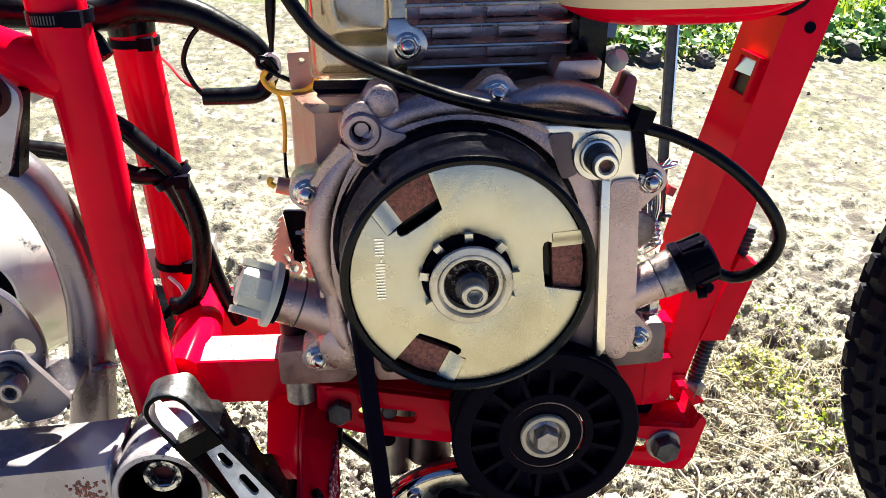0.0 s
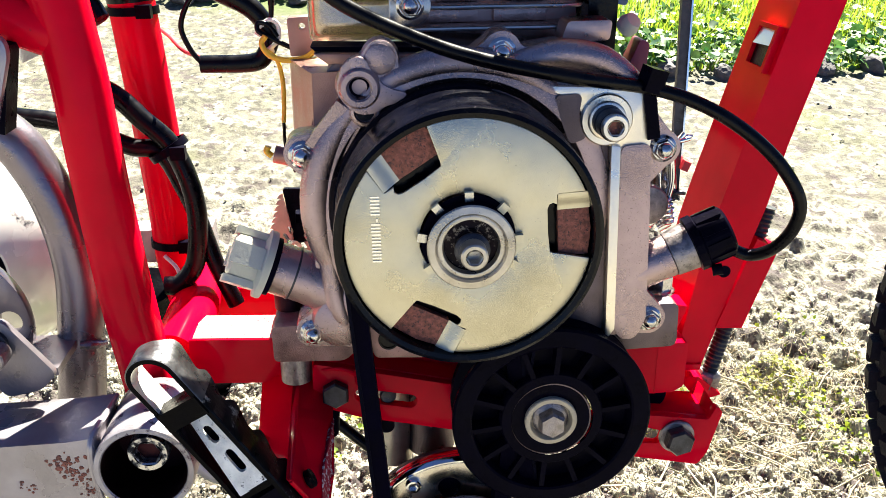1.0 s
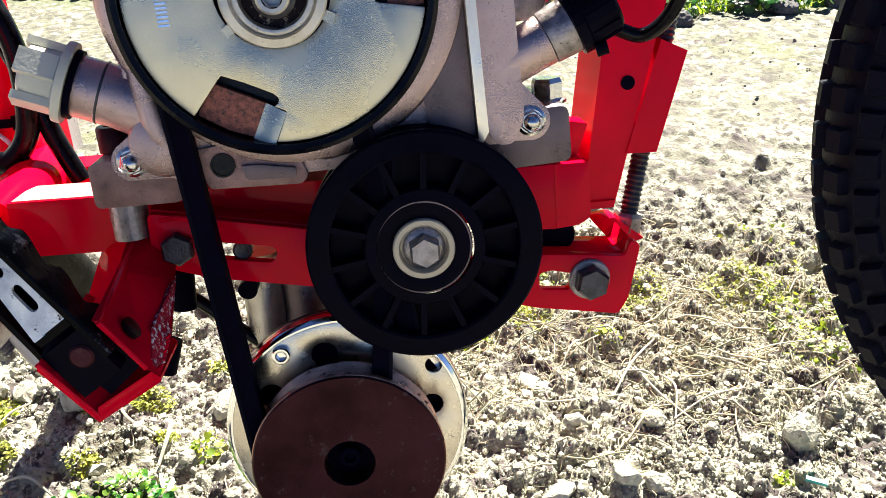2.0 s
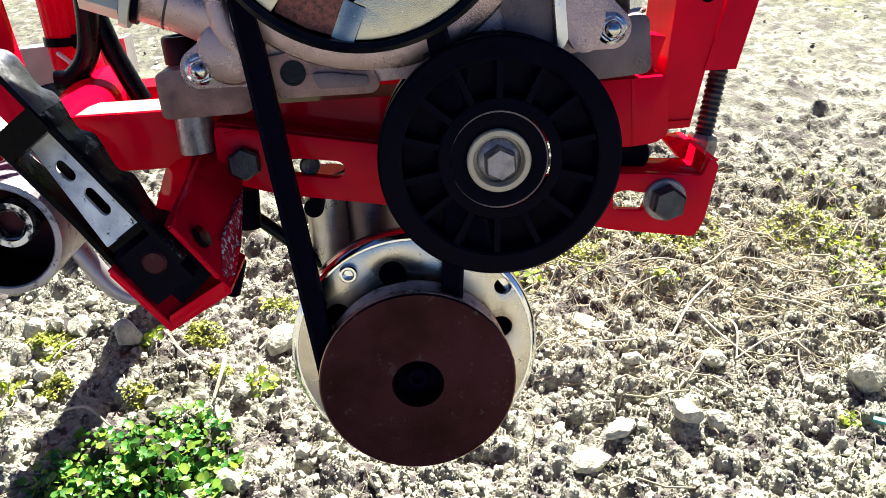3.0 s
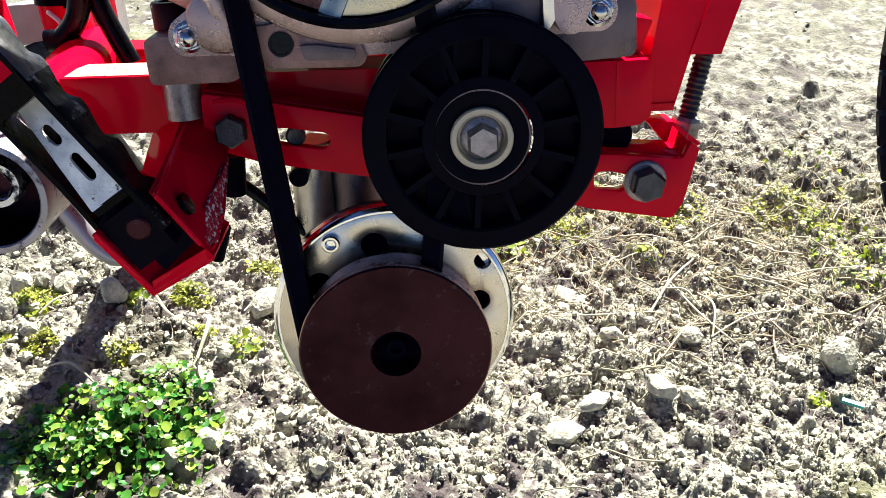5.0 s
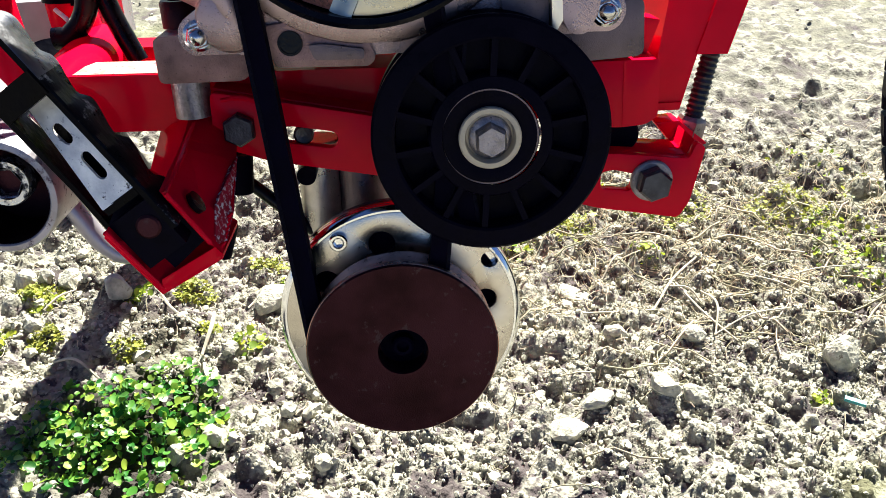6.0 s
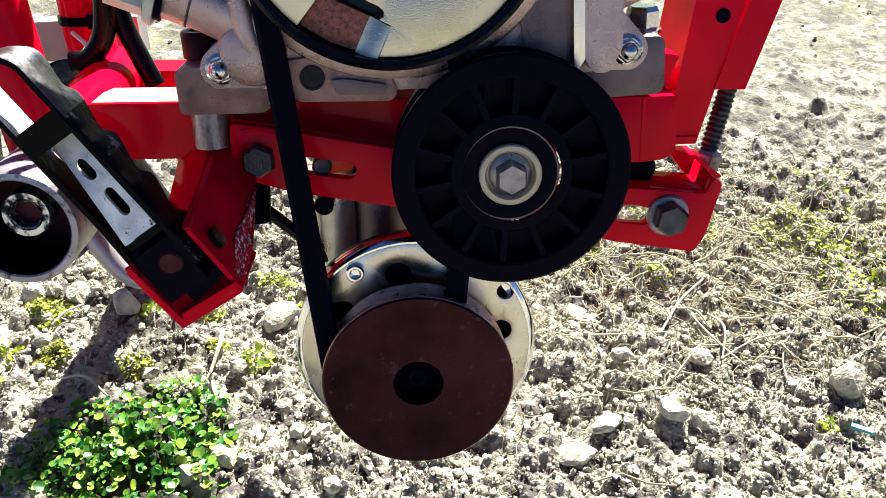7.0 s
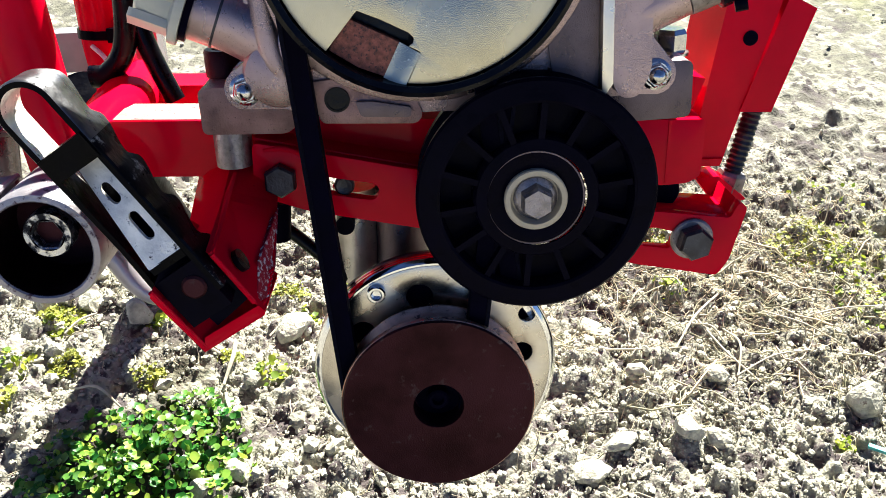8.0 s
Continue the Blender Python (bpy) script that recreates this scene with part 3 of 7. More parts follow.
    slab(bm, rounded([(0.048, 0.092), (0.0598, 0.09), (0.0618, -0.008), (0.045, -0.011), (0.04, 0.02)], 0.002), -0.006, -0.003)
    part("inner_web", bm, DARKCAST, cover, bevel=0.001)
    # lower flange of the cover under the clutch
    bm = bm_new()
    slab(bm, rounded([(-0.056, 0.002), (-0.0505, -0.0148), (-0.0125, -0.0165), (-0.0095, -0.0135), (-0.012, -0.006), (-0.03, -0.003), (-0.036, 0.004)], 0.002), -0.0055, 0.006, holes=[circle((-0.0438, -0.0052), 0.0045, 18)])
    lf = part("lower_flange", bm, FOOTCAST, cover, bevel=0.0007)
    # shallow black disc paints the darkness of a drilled hole
    bm = bm_new()
    axle(bm, (-0.0438, -0.0055, -0.0052), (0, -1, 0), [(0.0052, 0), (0.0050, 0.0010), (0.0042, 0.0010), (0.0041, 0.0003), (0, 0.0003)], 24)
    part("bore", bm, BLACKRIM, lf, "black disc standing for a drilled hole")
    bm = bm_new()
    slab(bm, rounded([(-0.0365, -0.006), (-0.0345, -0.0122), (-0.0145, -0.0132), (-0.014, -0.009), (-0.03, -0.006)], 0.0015), -0.0075, -0.0045)
    part("cast_patch", bm, DARKCAST, cover, bevel=0.0005)
    # bolts round the cover
    for (x, z), y in (((-0.079, 0.0888), -0.0035), ((0.0861, 0.086), -0.0035), ((-0.0800, 0.0), -0.0035), ((0.0855, -0.001), -0.0035), ((0.0107, 0.1322), -0.0035)):
        hex_bolt(cover, (x, y, z), 0.0088, 0.0038, "flange_bolt", material=BOLT, flange=0.0064, dome=0.0036, turn=0.3)
    for x, z in ((-0.079, 0.0888), (0.0861, 0.086), (-0.0800, 0.0), (0.0855, -0.001), (0.0107, 0.1322)):
        bm = bm_new()
        axle(bm, (x, 0.013, z), (0, -1, 0), [(0.0088, 0), (0.0084, 0.015), (0.0078, 0.0161), (0, 0.0161)], 28)
        part("bolt_seat", bm, CAST, cover)
    # feet
    bm = bm_new()
    slab(bm, rounded([(-0.1015, -0.0012), (-0.064, 0.0), (-0.056, -0.012), (-0.066, -0.0215), (-0.1015, -0.0205)], 0.003), 0.0055, 0.07)
    part("foot", bm, FOOTCAST, e, "cast mounting foot", bevel=0.0012)
    bm = bm_new()
    cyl(bm, (-0.0925, 0.0205, -0.0195), (-0.0925, 0.0205, -0.0385), 0.0082)
    part("spacer", bm, ZINC, e, "plain steel spacer tube", bevel=0.0006)
    bm = bm_new()
    axle(bm, (-0.0935, 0.030, -0.001), (0, 0, 1), [(0.0085, 0), (0.0085, 0.0105), (0.0078, 0.0115), (0.005, 0.0115), (0.005, 0.004), (0, 0.004)], 28)
    part("socket_bolt", bm, RUSTY, e, "rusty dark socket screw")
    bm = bm_new()
    slab(bm, rounded([(0.066, -0.006), (0.078, 0.002), (0.104, 0.002), (0.1045, -0.0225), (0.07, -0.0235)], 0.004), 0.006, 0.07)
    part("foot", bm, DARKCAST, e, "cast mounting foot", bevel=0.0012)
    hex_bolt(e, (0.0985, 0.024, 0.0015), 0.0125, 0.0105, "foot_nut", axis=(0, 0, 1), material=BOLT, flange=0.0085)
    # oil filler with grey cap
    d = Vector((-0.044, -0.004, 0.0195)).normalized()
    p = Vector((-0.070, 0.006, 0.0200))
    bm = bm_new()
    axle(bm, p, d, [(0.0185, -0.012), (0.0160, -0.005), (0.0145, 0.001), (0.0135, 0.008), (0.0128, 0.014), (0.0127, 0.0305)], 40)
    part("filler_neck", bm, CAST, e)
    bm = bm_new()
    axle(bm, p + d * 0.0195, d, [(0.0129, 0), (0.0131, 0.0002), (0.0131, 0.0008), (0.0129, 0.001)], 40)
    part("seam", bm, DARKSTEEL, e)
    bm = bm_new()
    axle(bm, p + d * 0.0297, d, [(0.008, 0), (0.0142, 0), (0.0142, 0.0026), (0.008, 0.0026)], 40)
    part("seal_ring", bm, RUBBER, e, "black rubber seal ring")
    bm = bm_new()
    axle(bm, p + d * 0.0325, d, [(0, 0), (0.0165, 0), (0.0168, 0.0012), (0.0166, 0.0034), (0.0135, 0.0042), (0.0112, 0.005), (0.0106, 0.017), (0.0088, 0.0185), (0, 0.019)], 44)
    cap = part("filler_cap", bm, GREYCAP, e, "pale grey plastic screw cap")
    u, v, w = frame_of(d)
    for k in range(4):
        a = 2 * math.pi * k / 4 + 0.5
        bm = bm_new()
        q = p + d * 0.0368 + (u * math.cos(a) + v * math.sin(a)) * 0.0119
        beam(bm, q, q + d * 0.0150, 0.0100, 0.0034, tuple(u * math.cos(a) + v * math.sin(a)))
        part("grip_rib", bm, GREYCAP, cap, bevel=0.0016)
    # second neck with the black sensor plug
    d = Vector((0.041, -0.002, 0.0190)).normalized()
    p = Vector((0.0765, 0.000, 0.0235))
    bm = bm_new()
    axle(bm, p, d, [(0.0096, -0.012), (0.0104, -0.004), (0.0106, 0.003), (0.0106, 0.012), (0.0107, 0.0195)], 40)
    part("filler_neck", bm, CAST, e)
    bm = bm_new()
    axle(bm, p + d * 0.020, d, [(0.0098, -0.0006), (0.0110, 0), (0.0112, 0.0012), (0.0118, 0.0112), (0.0108, 0.0120), (0, 0.0120)], 40)
    part("neck_collar", bm, ZINC, e)
    bm = bm_new()
    axle(bm, p + d * 0.0312, d, [(0.010, -0.001), (0.0138, 0), (0.0140, 0.0038), (0.0128, 0.0046), (0.0120, 0.0178), (0.0106, 0.0190), (0, 0.0190)], 20)
    plug = part("sensor_plug", bm, PLASTIC, e, "black ribbed plastic plug", angle=16)
    u, v, w = frame_of(d)
    for k in range(10):
        a = 2 * math.pi * k / 10
        q = p + d * 0.0362 + (u * math.cos(a) + v * math.sin(a)) * 0.0122
        bm = bm_new()
        beam(bm, q, q + d * 0.012, 0.0035, 0.0016, tuple(u * math.cos(a) + v * math.sin(a)))
        part("grip_rib", bm, PLASTIC, plug)
    bm = bm_new()
    cyl(bm, p + d * 0.036 + Vector((0.004, -0.008, -0.0125)), p + d * 0.041 + Vector((0.004, -0.009, -0.0135)), 0.0028, seg=18)
    part("plug_stub", bm, PLASTIC, plug)
    # long bolt with sleeve and washer on the pad
    bm = bm_new()
    axle(bm, (0.0573, -0.009, 0.1020), (0, -1, 0), [(0.0118, 0), (0.0118, 0.0016), (0.0112, 0.0022), (0.0088, 0.0022), (0.0082, 0.0032), (0.0074, 0.0034), (0, 0.0034)], 40)
    part("washer", bm, MACHINED, e, "bright plain washer")
    bm = bm_new()
    axle(bm, (0.0573, -0.012, 0.1020), (0, -1, 0), [(0.0072, 0), (0.0070, 0.004), (0.0064, 0.0044), (0.0064, 0.0056), (0.0069, 0.006), (0.0066, 0.012), (0.0058, 0.0128)], 32)
    part("bolt_sleeve", bm, DARKSTEEL, e)
    socket_bolt(e, (0.0571, -0.0215, 0.1022), 0.0060, 0.006, material=MACHINED)
    bm = bm_new()
    cyl(bm, (0.0571, -0.0236, 0.1022), (0.0571, -0.0242, 0.1022), 0.0036, seg=20)
    part("rusty_socket", bm, SHOE, e)
    # finned cylinder
    bm = bm_new()
    slab(bm, rounded([(-0.026, 0.126), (0.056, 0.126), (0.056, 0.205), (-0.026, 0.205)], 0.004), 0.056, 0.12)
    cy = part("cylinder", bm, FINMETAL, e, "dark finned cylinder barrel")
    for i in range(8):
        z = 0.1363 + i * 0.0099
        bm = bm_new()
        out = rounded([(-0.034, 0.034), (0.049, 0.034), (0.056, 0.041), (0.056, 0.118), (-0.022, 0.118), (-0.034, 0.07)], 0.006)
        vs = []
        rings(bm, [[(x, y, z + 0.0018 - 0.00003 * (x + 0.03) * 100) for x, y in out], [(x, y, z) for x, y in out]])
        fin = part("fin", bm, FINMETAL, cy, bevel=0.0007)
        # bright metal strip paints the rim light along each fin
        bm = bm_new()
        hose(bm, [(-0.0325, 0.0338, z + 0.0011), (0.010, 0.0334, z + 0.0010), (0.048, 0.0338, z + 0.0008), (0.0548, 0.0405, z + 0.0006)], 0.0010, 8, 6)
        part("lit_edge", bm, MACHINED, fin, "bright strip standing for light on the fin's edge")
        # cast pads between the fins
        for x0, x1 in ((-0.020, 0.006), (0.014, 0.040)):
            bm = bm_new()
            xx = x0 + 0.006 * (i % 2)
            slab(bm, rounded([(xx, z + 0.0022), (x1, z + 0.0020), (x1, z + 0.0078), (xx, z + 0.0080)], 0.0006), 0.0500, 0.058)
            part("cast_pad", bm, FINMETAL, fin, bevel=0.0008)
    bm = bm_new()
    slab(bm, rounded([(0.040, 0.1335), (0.0625, 0.1335), (0.0635, 0.1425), (0.043, 0.1425)], 0.002), 0.012, 0.03)
    part("lug", bm, FINMETAL, cy, bevel=0.001)
    # dark plate at the right of the cylinder
    bm = bm_new()
    slab(bm, [(0.0575, 0.126), (0.0715, 0.119), (0.0735, 0.205), (0.0575, 0.205)], 0.036, 0.11)
    part("shroud_side", bm, BLACKRIM, e, "black sheet shroud", bevel=0.001)
    # bright sheet shroud: rolled edges, a pressed swelling and a bolted lug
    def swell(x, z):
        k = min(1.0, max(0.0, (x + 0.0755) / 0.0100))
        q = min(1.0, max(0.0, (z - 0.1325) / 0.0090))
        e = 0.009 * (1 - math.sqrt(max(0.0, 1 - (1 - k) ** 2))) + 0.007 * (1 - math.sqrt(max(0.0, 1 - (1 - q) ** 2)))
        s1 = min(1.0, max(0.0, (x + 0.0700 - 0.20 * max(0, 0.165 - z)) / 0.0085))
        s2 = min(1.0, max(0.0, (z - 0.1500) / 0.0080))
        s3 = min(1.0, max(0.0, (-0.0335 - x) / 0.006))
        h = [v * v * (3 - 2 * v) for v in (s1, s2, s3)]
        return 0.0305 + e - 0.0042 * h[0] * h[1] * h[2]
    bm = bm_new()
    nx, nz = 40, 44
    vs = [[bm.verts.new((x, swell(x, z), z)) for x in (-0.0755 + 0.0475 * i / nx for i in range(nx + 1))] for z in (0.1325 + 0.0725 * j / nz for j in range(nz + 1))]
    for j in range(nz):
        for i in range(nx):
            bm.faces.new((vs[j][i], vs[j][i + 1], vs[j + 1][i + 1], vs[j + 1][i]))
    bmesh.ops.solidify(bm, geom=bm.faces[:], thickness=0.0012)
    sh = part("shroud", bm, SHEET, e, "smooth satin sheet-metal shroud", angle=60)
    bm = bm_new()
    slab(bm, [(-0.0375, 0.137)] + arc((-0.0277, 0.1492), 0.0098, 250, 440, 10) + [(-0.0282, 0.162), (-0.0375, 0.162)], 0.0285, 0.0312)
    part("bolt_lug", bm, SHEET, sh, bevel=0.0008)
    hex_bolt(sh, (-0.0277, 0.0285, 0.1492), 0.0090, 0.0045, "flange_bolt", material=BOLT, flange=0.0066, dome=0.0036)
    bm = bm_new()
    slab(bm, [(-0.072, 0.1318), (-0.02, 0.1300), (-0.02, 0.1268), (-0.066, 0.1272)], 0.006, 0.03)
    part("ledge", bm, PINKISH, e, bevel=0.0008)
    bm = bm_new()
    slab(bm, [(-0.0735, 0.134), (-0.022, 0.1325), (-0.022, 0.1305), (-0.0715, 0.132)], 0.012, 0.03)
    part("gasket", bm, RUBBER, e, "black gasket")
    # small bracket with a screw at the corner
    bm = bm_new()
    slab(bm, rounded([(-0.0880, 0.1204), (-0.0886, 0.1398), (-0.0747, 0.1404), (-0.0736, 0.1215)], 0.0015), 0.070, 0.080, holes=[circle((-0.0813, 0.1354), 0.0018, 12)])
    part("corner_bracket", bm, PINKISH, e, bevel=0.0008)
    # stud with coloured rings on the left of the case
    bm = bm_new()
    cyl(bm, (-0.0865, 0.05, 0.072), (-0.098, 0.05, 0.075), 0.0045, seg=18)
    part("stud", bm, PINKISH, e)
    # carburettor side: grey disc and small chrome linkage
    bm = bm_new()
    axle(bm, (0.0905, 0.030, 0.048), (0, -1, 0), [(0.0105, 0), (0.0105, 0.004), (0.0098, 0.005), (0, 0.0055)], 32)
    part("round_plug", bm, ZINC, e)
    for pts, r in (([(0.0925, 0.036, 0.0800), (0.0945, 0.036, 0.0755), (0.0978, 0.037, 0.0666), (0.0990, 0.037, 0.0543), (0.1003, 0.037, 0.0480)], 0.0013), ([(0.0985, 0.037, 0.0815), (0.1023, 0.037, 0.0783), (0.1043, 0.037, 0.0688), (0.1053, 0.037, 0.0566), (0.1035, 0.037, 0.0465)], 0.0019),
                   ([(0.0895, 0.036, 0.0638), (0.0940, 0.036, 0.0632), (0.0990, 0.037, 0.0625)], 0.0015), ([(0.0960, 0.037, 0.0790), (0.1050, 0.038, 0.0775), (0.1140, 0.040, 0.0785)], 0.0013), ([(0.1000, 0.037, 0.0380), (0.0950, 0.036, 0.0350), (0.0920, 0.036, 0.0345)], 0.0024)):
        bm = bm_new()
        hose(bm, pts, r, 12, 5)
        part("linkage_rod", bm, CHROME, e)
    bm = bm_new()
    slab(bm, rounded([(0.0885, 0.080), (0.1050, 0.078), (0.1085, 0.066), (0.1090, 0.036), (0.0885, 0.034)], 0.004), 0.056, 0.085)
    part("carburettor_body", bm, DARKCAST, e, "dark carburettor casting", bevel=0.001)
    for pts, r, m in (([(0.0963, 0.040, 0.0745), (0.0981, 0.040, 0.0632), (0.0990, 0.040, 0.0560), (0.0994, 0.040, 0.0500)], 0.0022, SHEET), ([(0.1013, 0.042, 0.0770), (0.1045, 0.042, 0.0700), (0.1056, 0.042, 0.0620), (0.1068, 0.042, 0.0515)], 0.0034, CHROME),
                      ([(0.1005, 0.0400, 0.0795), (0.1040, 0.0400, 0.0765), (0.1070, 0.0400, 0.0762), (0.1100, 0.0400, 0.0800), (0.1112, 0.0400, 0.0815)], 0.0014, CHROME), ([(0.0895, 0.0385, 0.0615), (0.1000, 0.0385, 0.0607)], 0.0019, MACHINED),
                      ([(0.1090, 0.0420, 0.0490), (0.1150, 0.0420, 0.0485)], 0.0012, DARKSTEEL), ([(0.1120, 0.0420, 0.0795), (0.1160, 0.0420, 0.0790)], 0.0010, CHROME), ([(0.0935, 0.0385, 0.0365), (0.0980, 0.0385, 0.0340)], 0.0032, CHROME), ([(0.1000, 0.0385, 0.0310), (0.1060, 0.0385, 0.0345)], 0.0030, CHROME)):
        bm = bm_new()
        hose(bm, pts, r, 14, 5)
        part("linkage_rod", bm, m, e)
    for k, z in enumerate((0.0520, 0.0495, 0.0468)):
        bm = bm_new()
        beam(bm, (0.0990, 0.041, z), (0.1085, 0.041, z - 0.0006), 0.0015, 0.006, (0, -1, 0))
        part("stop_plate", bm, DARKSTEEL if k % 2 else CHROME, e, bevel=0.0004)
    bm = bm_new()
    beam(bm, (0.1105, 0.038, 0.0655), (0.1140, 0.038, 0.0640), 0.004, 0.005)
    part("red_clip", bm, REDWIRE, e, "small red plastic clip", bevel=0.0006)
    bm = bm_new()
    for k in range(5):
        axle(bm, (0.1000 + k * 0.0009, 0.034, 0.0485 - k * 0.0028), (0.3, 0, -1), [(0.0038, 0), (0.0052, 0.0008), (0.0038, 0.0018)], 18)
    part("spring", bm, CHROME, e, "short chrome coil spring")
    bm = bm_new()
    slab(bm, rounded([(0.0765, 0.117), (0.0825, 0.131), (0.087, 0.129), (0.085, 0.110), (0.079, 0.108)], 0.003), 0.03, 0.045)
    part("lever_cover", bm, REDGRIP, e, bevel=0.001)
    bm = bm_new()
    axle(bm, (0.0755, 0.035, 0.1355), (0.4, -0.6, 0.6), [(0, 0), (0.005, 0), (0.0055, 0.003), (0.004, 0.007), (0, 0.008)], 18)
    part("small_knob", bm, GREYCAP, e, "pale plastic knob")
    bm = bm_new()
    slab(bm, rounded([(0.072, 0.145), (0.083, 0.143), (0.084, 0.152), (0.073, 0.157)], 0.002), 0.06, 0.08)
    part("blue_cap", bm, BLUE, e, bevel=0.001)
    return e


def build_clutch():
    c = (CL[0], 0, CL[1])
    t = thing("clutch", (CL[0], -0.02, CL[1]), "centrifugal clutch with zinc plate in a glossy black drum", "clutch")
    bm = bm_new()
    axle(bm, c, (0, -1, 0), [(0.030, 0.004), (0.0550, 0.004), (0.0558, 0.0055), (0.0558, 0.0075), (0.047, 0.011), (0.047, 0.014), (0.0568, 0.0185), (0.0570, 0.0215), (0.0567, 0.024), (0.0564, 0.0265),
                             (0.0562, 0.030), (0.0562, 0.047), (0.0566, 0.0495), (0.0563, 0.0530), (0.0546, 0.0540), (0.0526, 0.0535), (0.0523, 0.045), (0.0517, 0.044), (0.030, 0.044)], 96)
    part("drum", bm, BLACKRIM, t, "glossy black pulley drum")
    # plate with three notches, each with a bent-down tab and a shoe under it
    def polar(cdeg, t, r):
        a = radians(cdeg)
        return (CL[0] + r * math.cos(a) - t * math.sin(a), CL[1] + r * math.sin(a) + t * math.cos(a))
    out = []
    for cdeg in (3, 123, 243):
        out += arc(CL, 0.0520, cdeg - 100.4, cdeg - 14, 26)
        out += [polar(cdeg, -0.0088, 0.0352), polar(cdeg, -0.0082, 0.0336), polar(cdeg, 0.0, 0.0330), polar(cdeg, 0.0105, 0.0330), polar(cdeg, 0.0128, 0.0338), polar(cdeg, 0.0134, 0.0354), polar(cdeg, 0.0124, 0.0372), polar(cdeg, 0.0168, 0.0372), polar(cdeg, 0.0172, 0.0380)]
    bm = bm_new()
    slab(bm, out, -0.0512, -0.0492, holes=[circle((CL[0] - 0.0009, CL[1] + 0.0012), 0.0200, 40)])
    pl = part("face_plate", bm, PLATE, t, "dull zinc-plated steel disc", bevel=0.0004)
    for cdeg in (3, 123, 243):
        bm = bm_new()
        slab(bm, [polar(cdeg, -0.0118, 0.0376), polar(cdeg, 0.0094, 0.0376), polar(cdeg, 0.0094, 0.0508), polar(cdeg, 0.0, 0.0517), polar(cdeg, -0.0118, 0.0504)], -0.0482, -0.044)
        part("friction_shoe", bm, SHOE, t, "rusty brown friction shoe", bevel=0.0005)
        bm = bm_new()
        lp = []
        for r in (0.0376, 0.0512):
            top = [(0.0172, -0.0512), (0.0158, -0.0511), (0.0140, -0.0503), (0.0122, -0.0491), (0.0106, -0.0484), (0.0092, -0.0482)]
            lp.append([Vector((p[0], y, p[1])) for p, y in [(polar(cdeg, q, r), y) for q, y in top] + [(polar(cdeg, q, r), y + 0.0014) for q, y in top[::-1]]])
        rings(bm, lp)
        part("bent_tab", bm, PLATE, pl, "bent-down tab")
    # hub: black coil spring, tabs, collar, dark cup, end screw
    bm = bm_new()
    axle(bm, (CL[0], -0.050, CL[1]), (0, -1, 0), [(0.0168, 0), (0.0200, 0), (0.0202, 0.0006), (0.0198, 0.0010), (0.0190, 0.0012), (0.0168, 0.0012)], 48, closed=True)
    part("spring_ring", bm, RUBBER, t, "black garter spring")
    for deg in (3, 47, 91, 131, 171, 213, 331):
        a = radians(deg)
        bm = bm_new()
        p = Vector((CL[0] + 0.0193 * math.cos(a), -0.0532, CL[1] + 0.0193 * math.sin(a)))
        o = Vector((math.cos(a), 0, math.sin(a)))
        beam(bm, p - o * 0.0012, p + o * 0.0028, 0.0036, 0.0026, (0, -1, 0))
        part("tab", bm, STEEL if deg in (91, 131, 171) else PLATE, t, bevel=0.0005)
    # side of the hub, coloured black where it lies in shadow
    bm = bm_new()
    axle(bm, (CL[0], -0.050, CL[1]), (0, -1, 0), [(0.0150, 0), (0.0176, 0), (0.0176, 0.0078), (0.0150, 0.0080)], 64, closed=True)
    part("hub_side", bm, RUBBER, t, "hub side coloured black for its shade")
    bm = bm_new()
    axle(bm, (CL[0], -0.050, CL[1]), (0, -1, 0), [(0.0140, 0.0080), (0.0181, 0.0080), (0.0183, 0.0092), (0.0178, 0.0098), (0.0150, 0.0102), (0.0142, 0.0095), (0.0141, 0.0085), (0.0134, 0.0088), (0.0120, 0.0086), (0.0112, 0.006)], 64)
    part("hub_collar", bm, HUBSTEEL, t, "grooved bright steel hub")
    bm = bm_new()
    axle(bm, (CL[0], -0.0545, CL[1]), (0, -1, 0), [(0.0118, 0.001), (0.0112, 0), (0.007, 0), (0.006, 0.004), (0, 0.004)], 40)
    part("hub_cup", bm, GREASE, t, "greasy dark shaft end")
    bm = bm_new()
    axle(bm, (CL[0] + 0.0003, -0.0580, CL[1] - 0.001), (0, -1, 0), [(0.0072, 0), (0.0074, 0.0015), (0.0062, 0.0025), (0.0045, 0.0026)], 32)
    part("washer", bm, DARKSTEEL, t)
    socket_bolt(t, (CL[0] + 0.0004, -0.0595, CL[1] - 0.001), 0.0056, 0.0085, "shaft_screw", material=HUBSTEEL)
    # the raised maker's mark as plain bars
    for k in range(10):
        z = 0.0548 + k * 0.00295
        if k == 6:
            bm = bm_new()
            slab(bm, [(-0.0468, z), (-0.0462, z), (-0.0462, z + 0.0014), (-0.0468, z + 0.0014)], -0.0516, -0.0511)
        else:
            bm = bm_new()
            slab(bm, [(-0.0490, z), (-0.0452, z), (-0.0452, z + 0.0007), (-0.0490, z + 0.0007)], -0.0515, -0.0511)
            slab(bm, [(-0.0490, z + 0.0015), (-0.0452, z + 0.0015), (-0.0452, z + 0.0022), (-0.0490, z + 0.0022)], -0.0515, -0.0511)
        part("stamped_mark", bm, CHROME, pl)
    return t


ID = (0.0345, -0.0460)
LOW = (-0.0085, -0.1435)


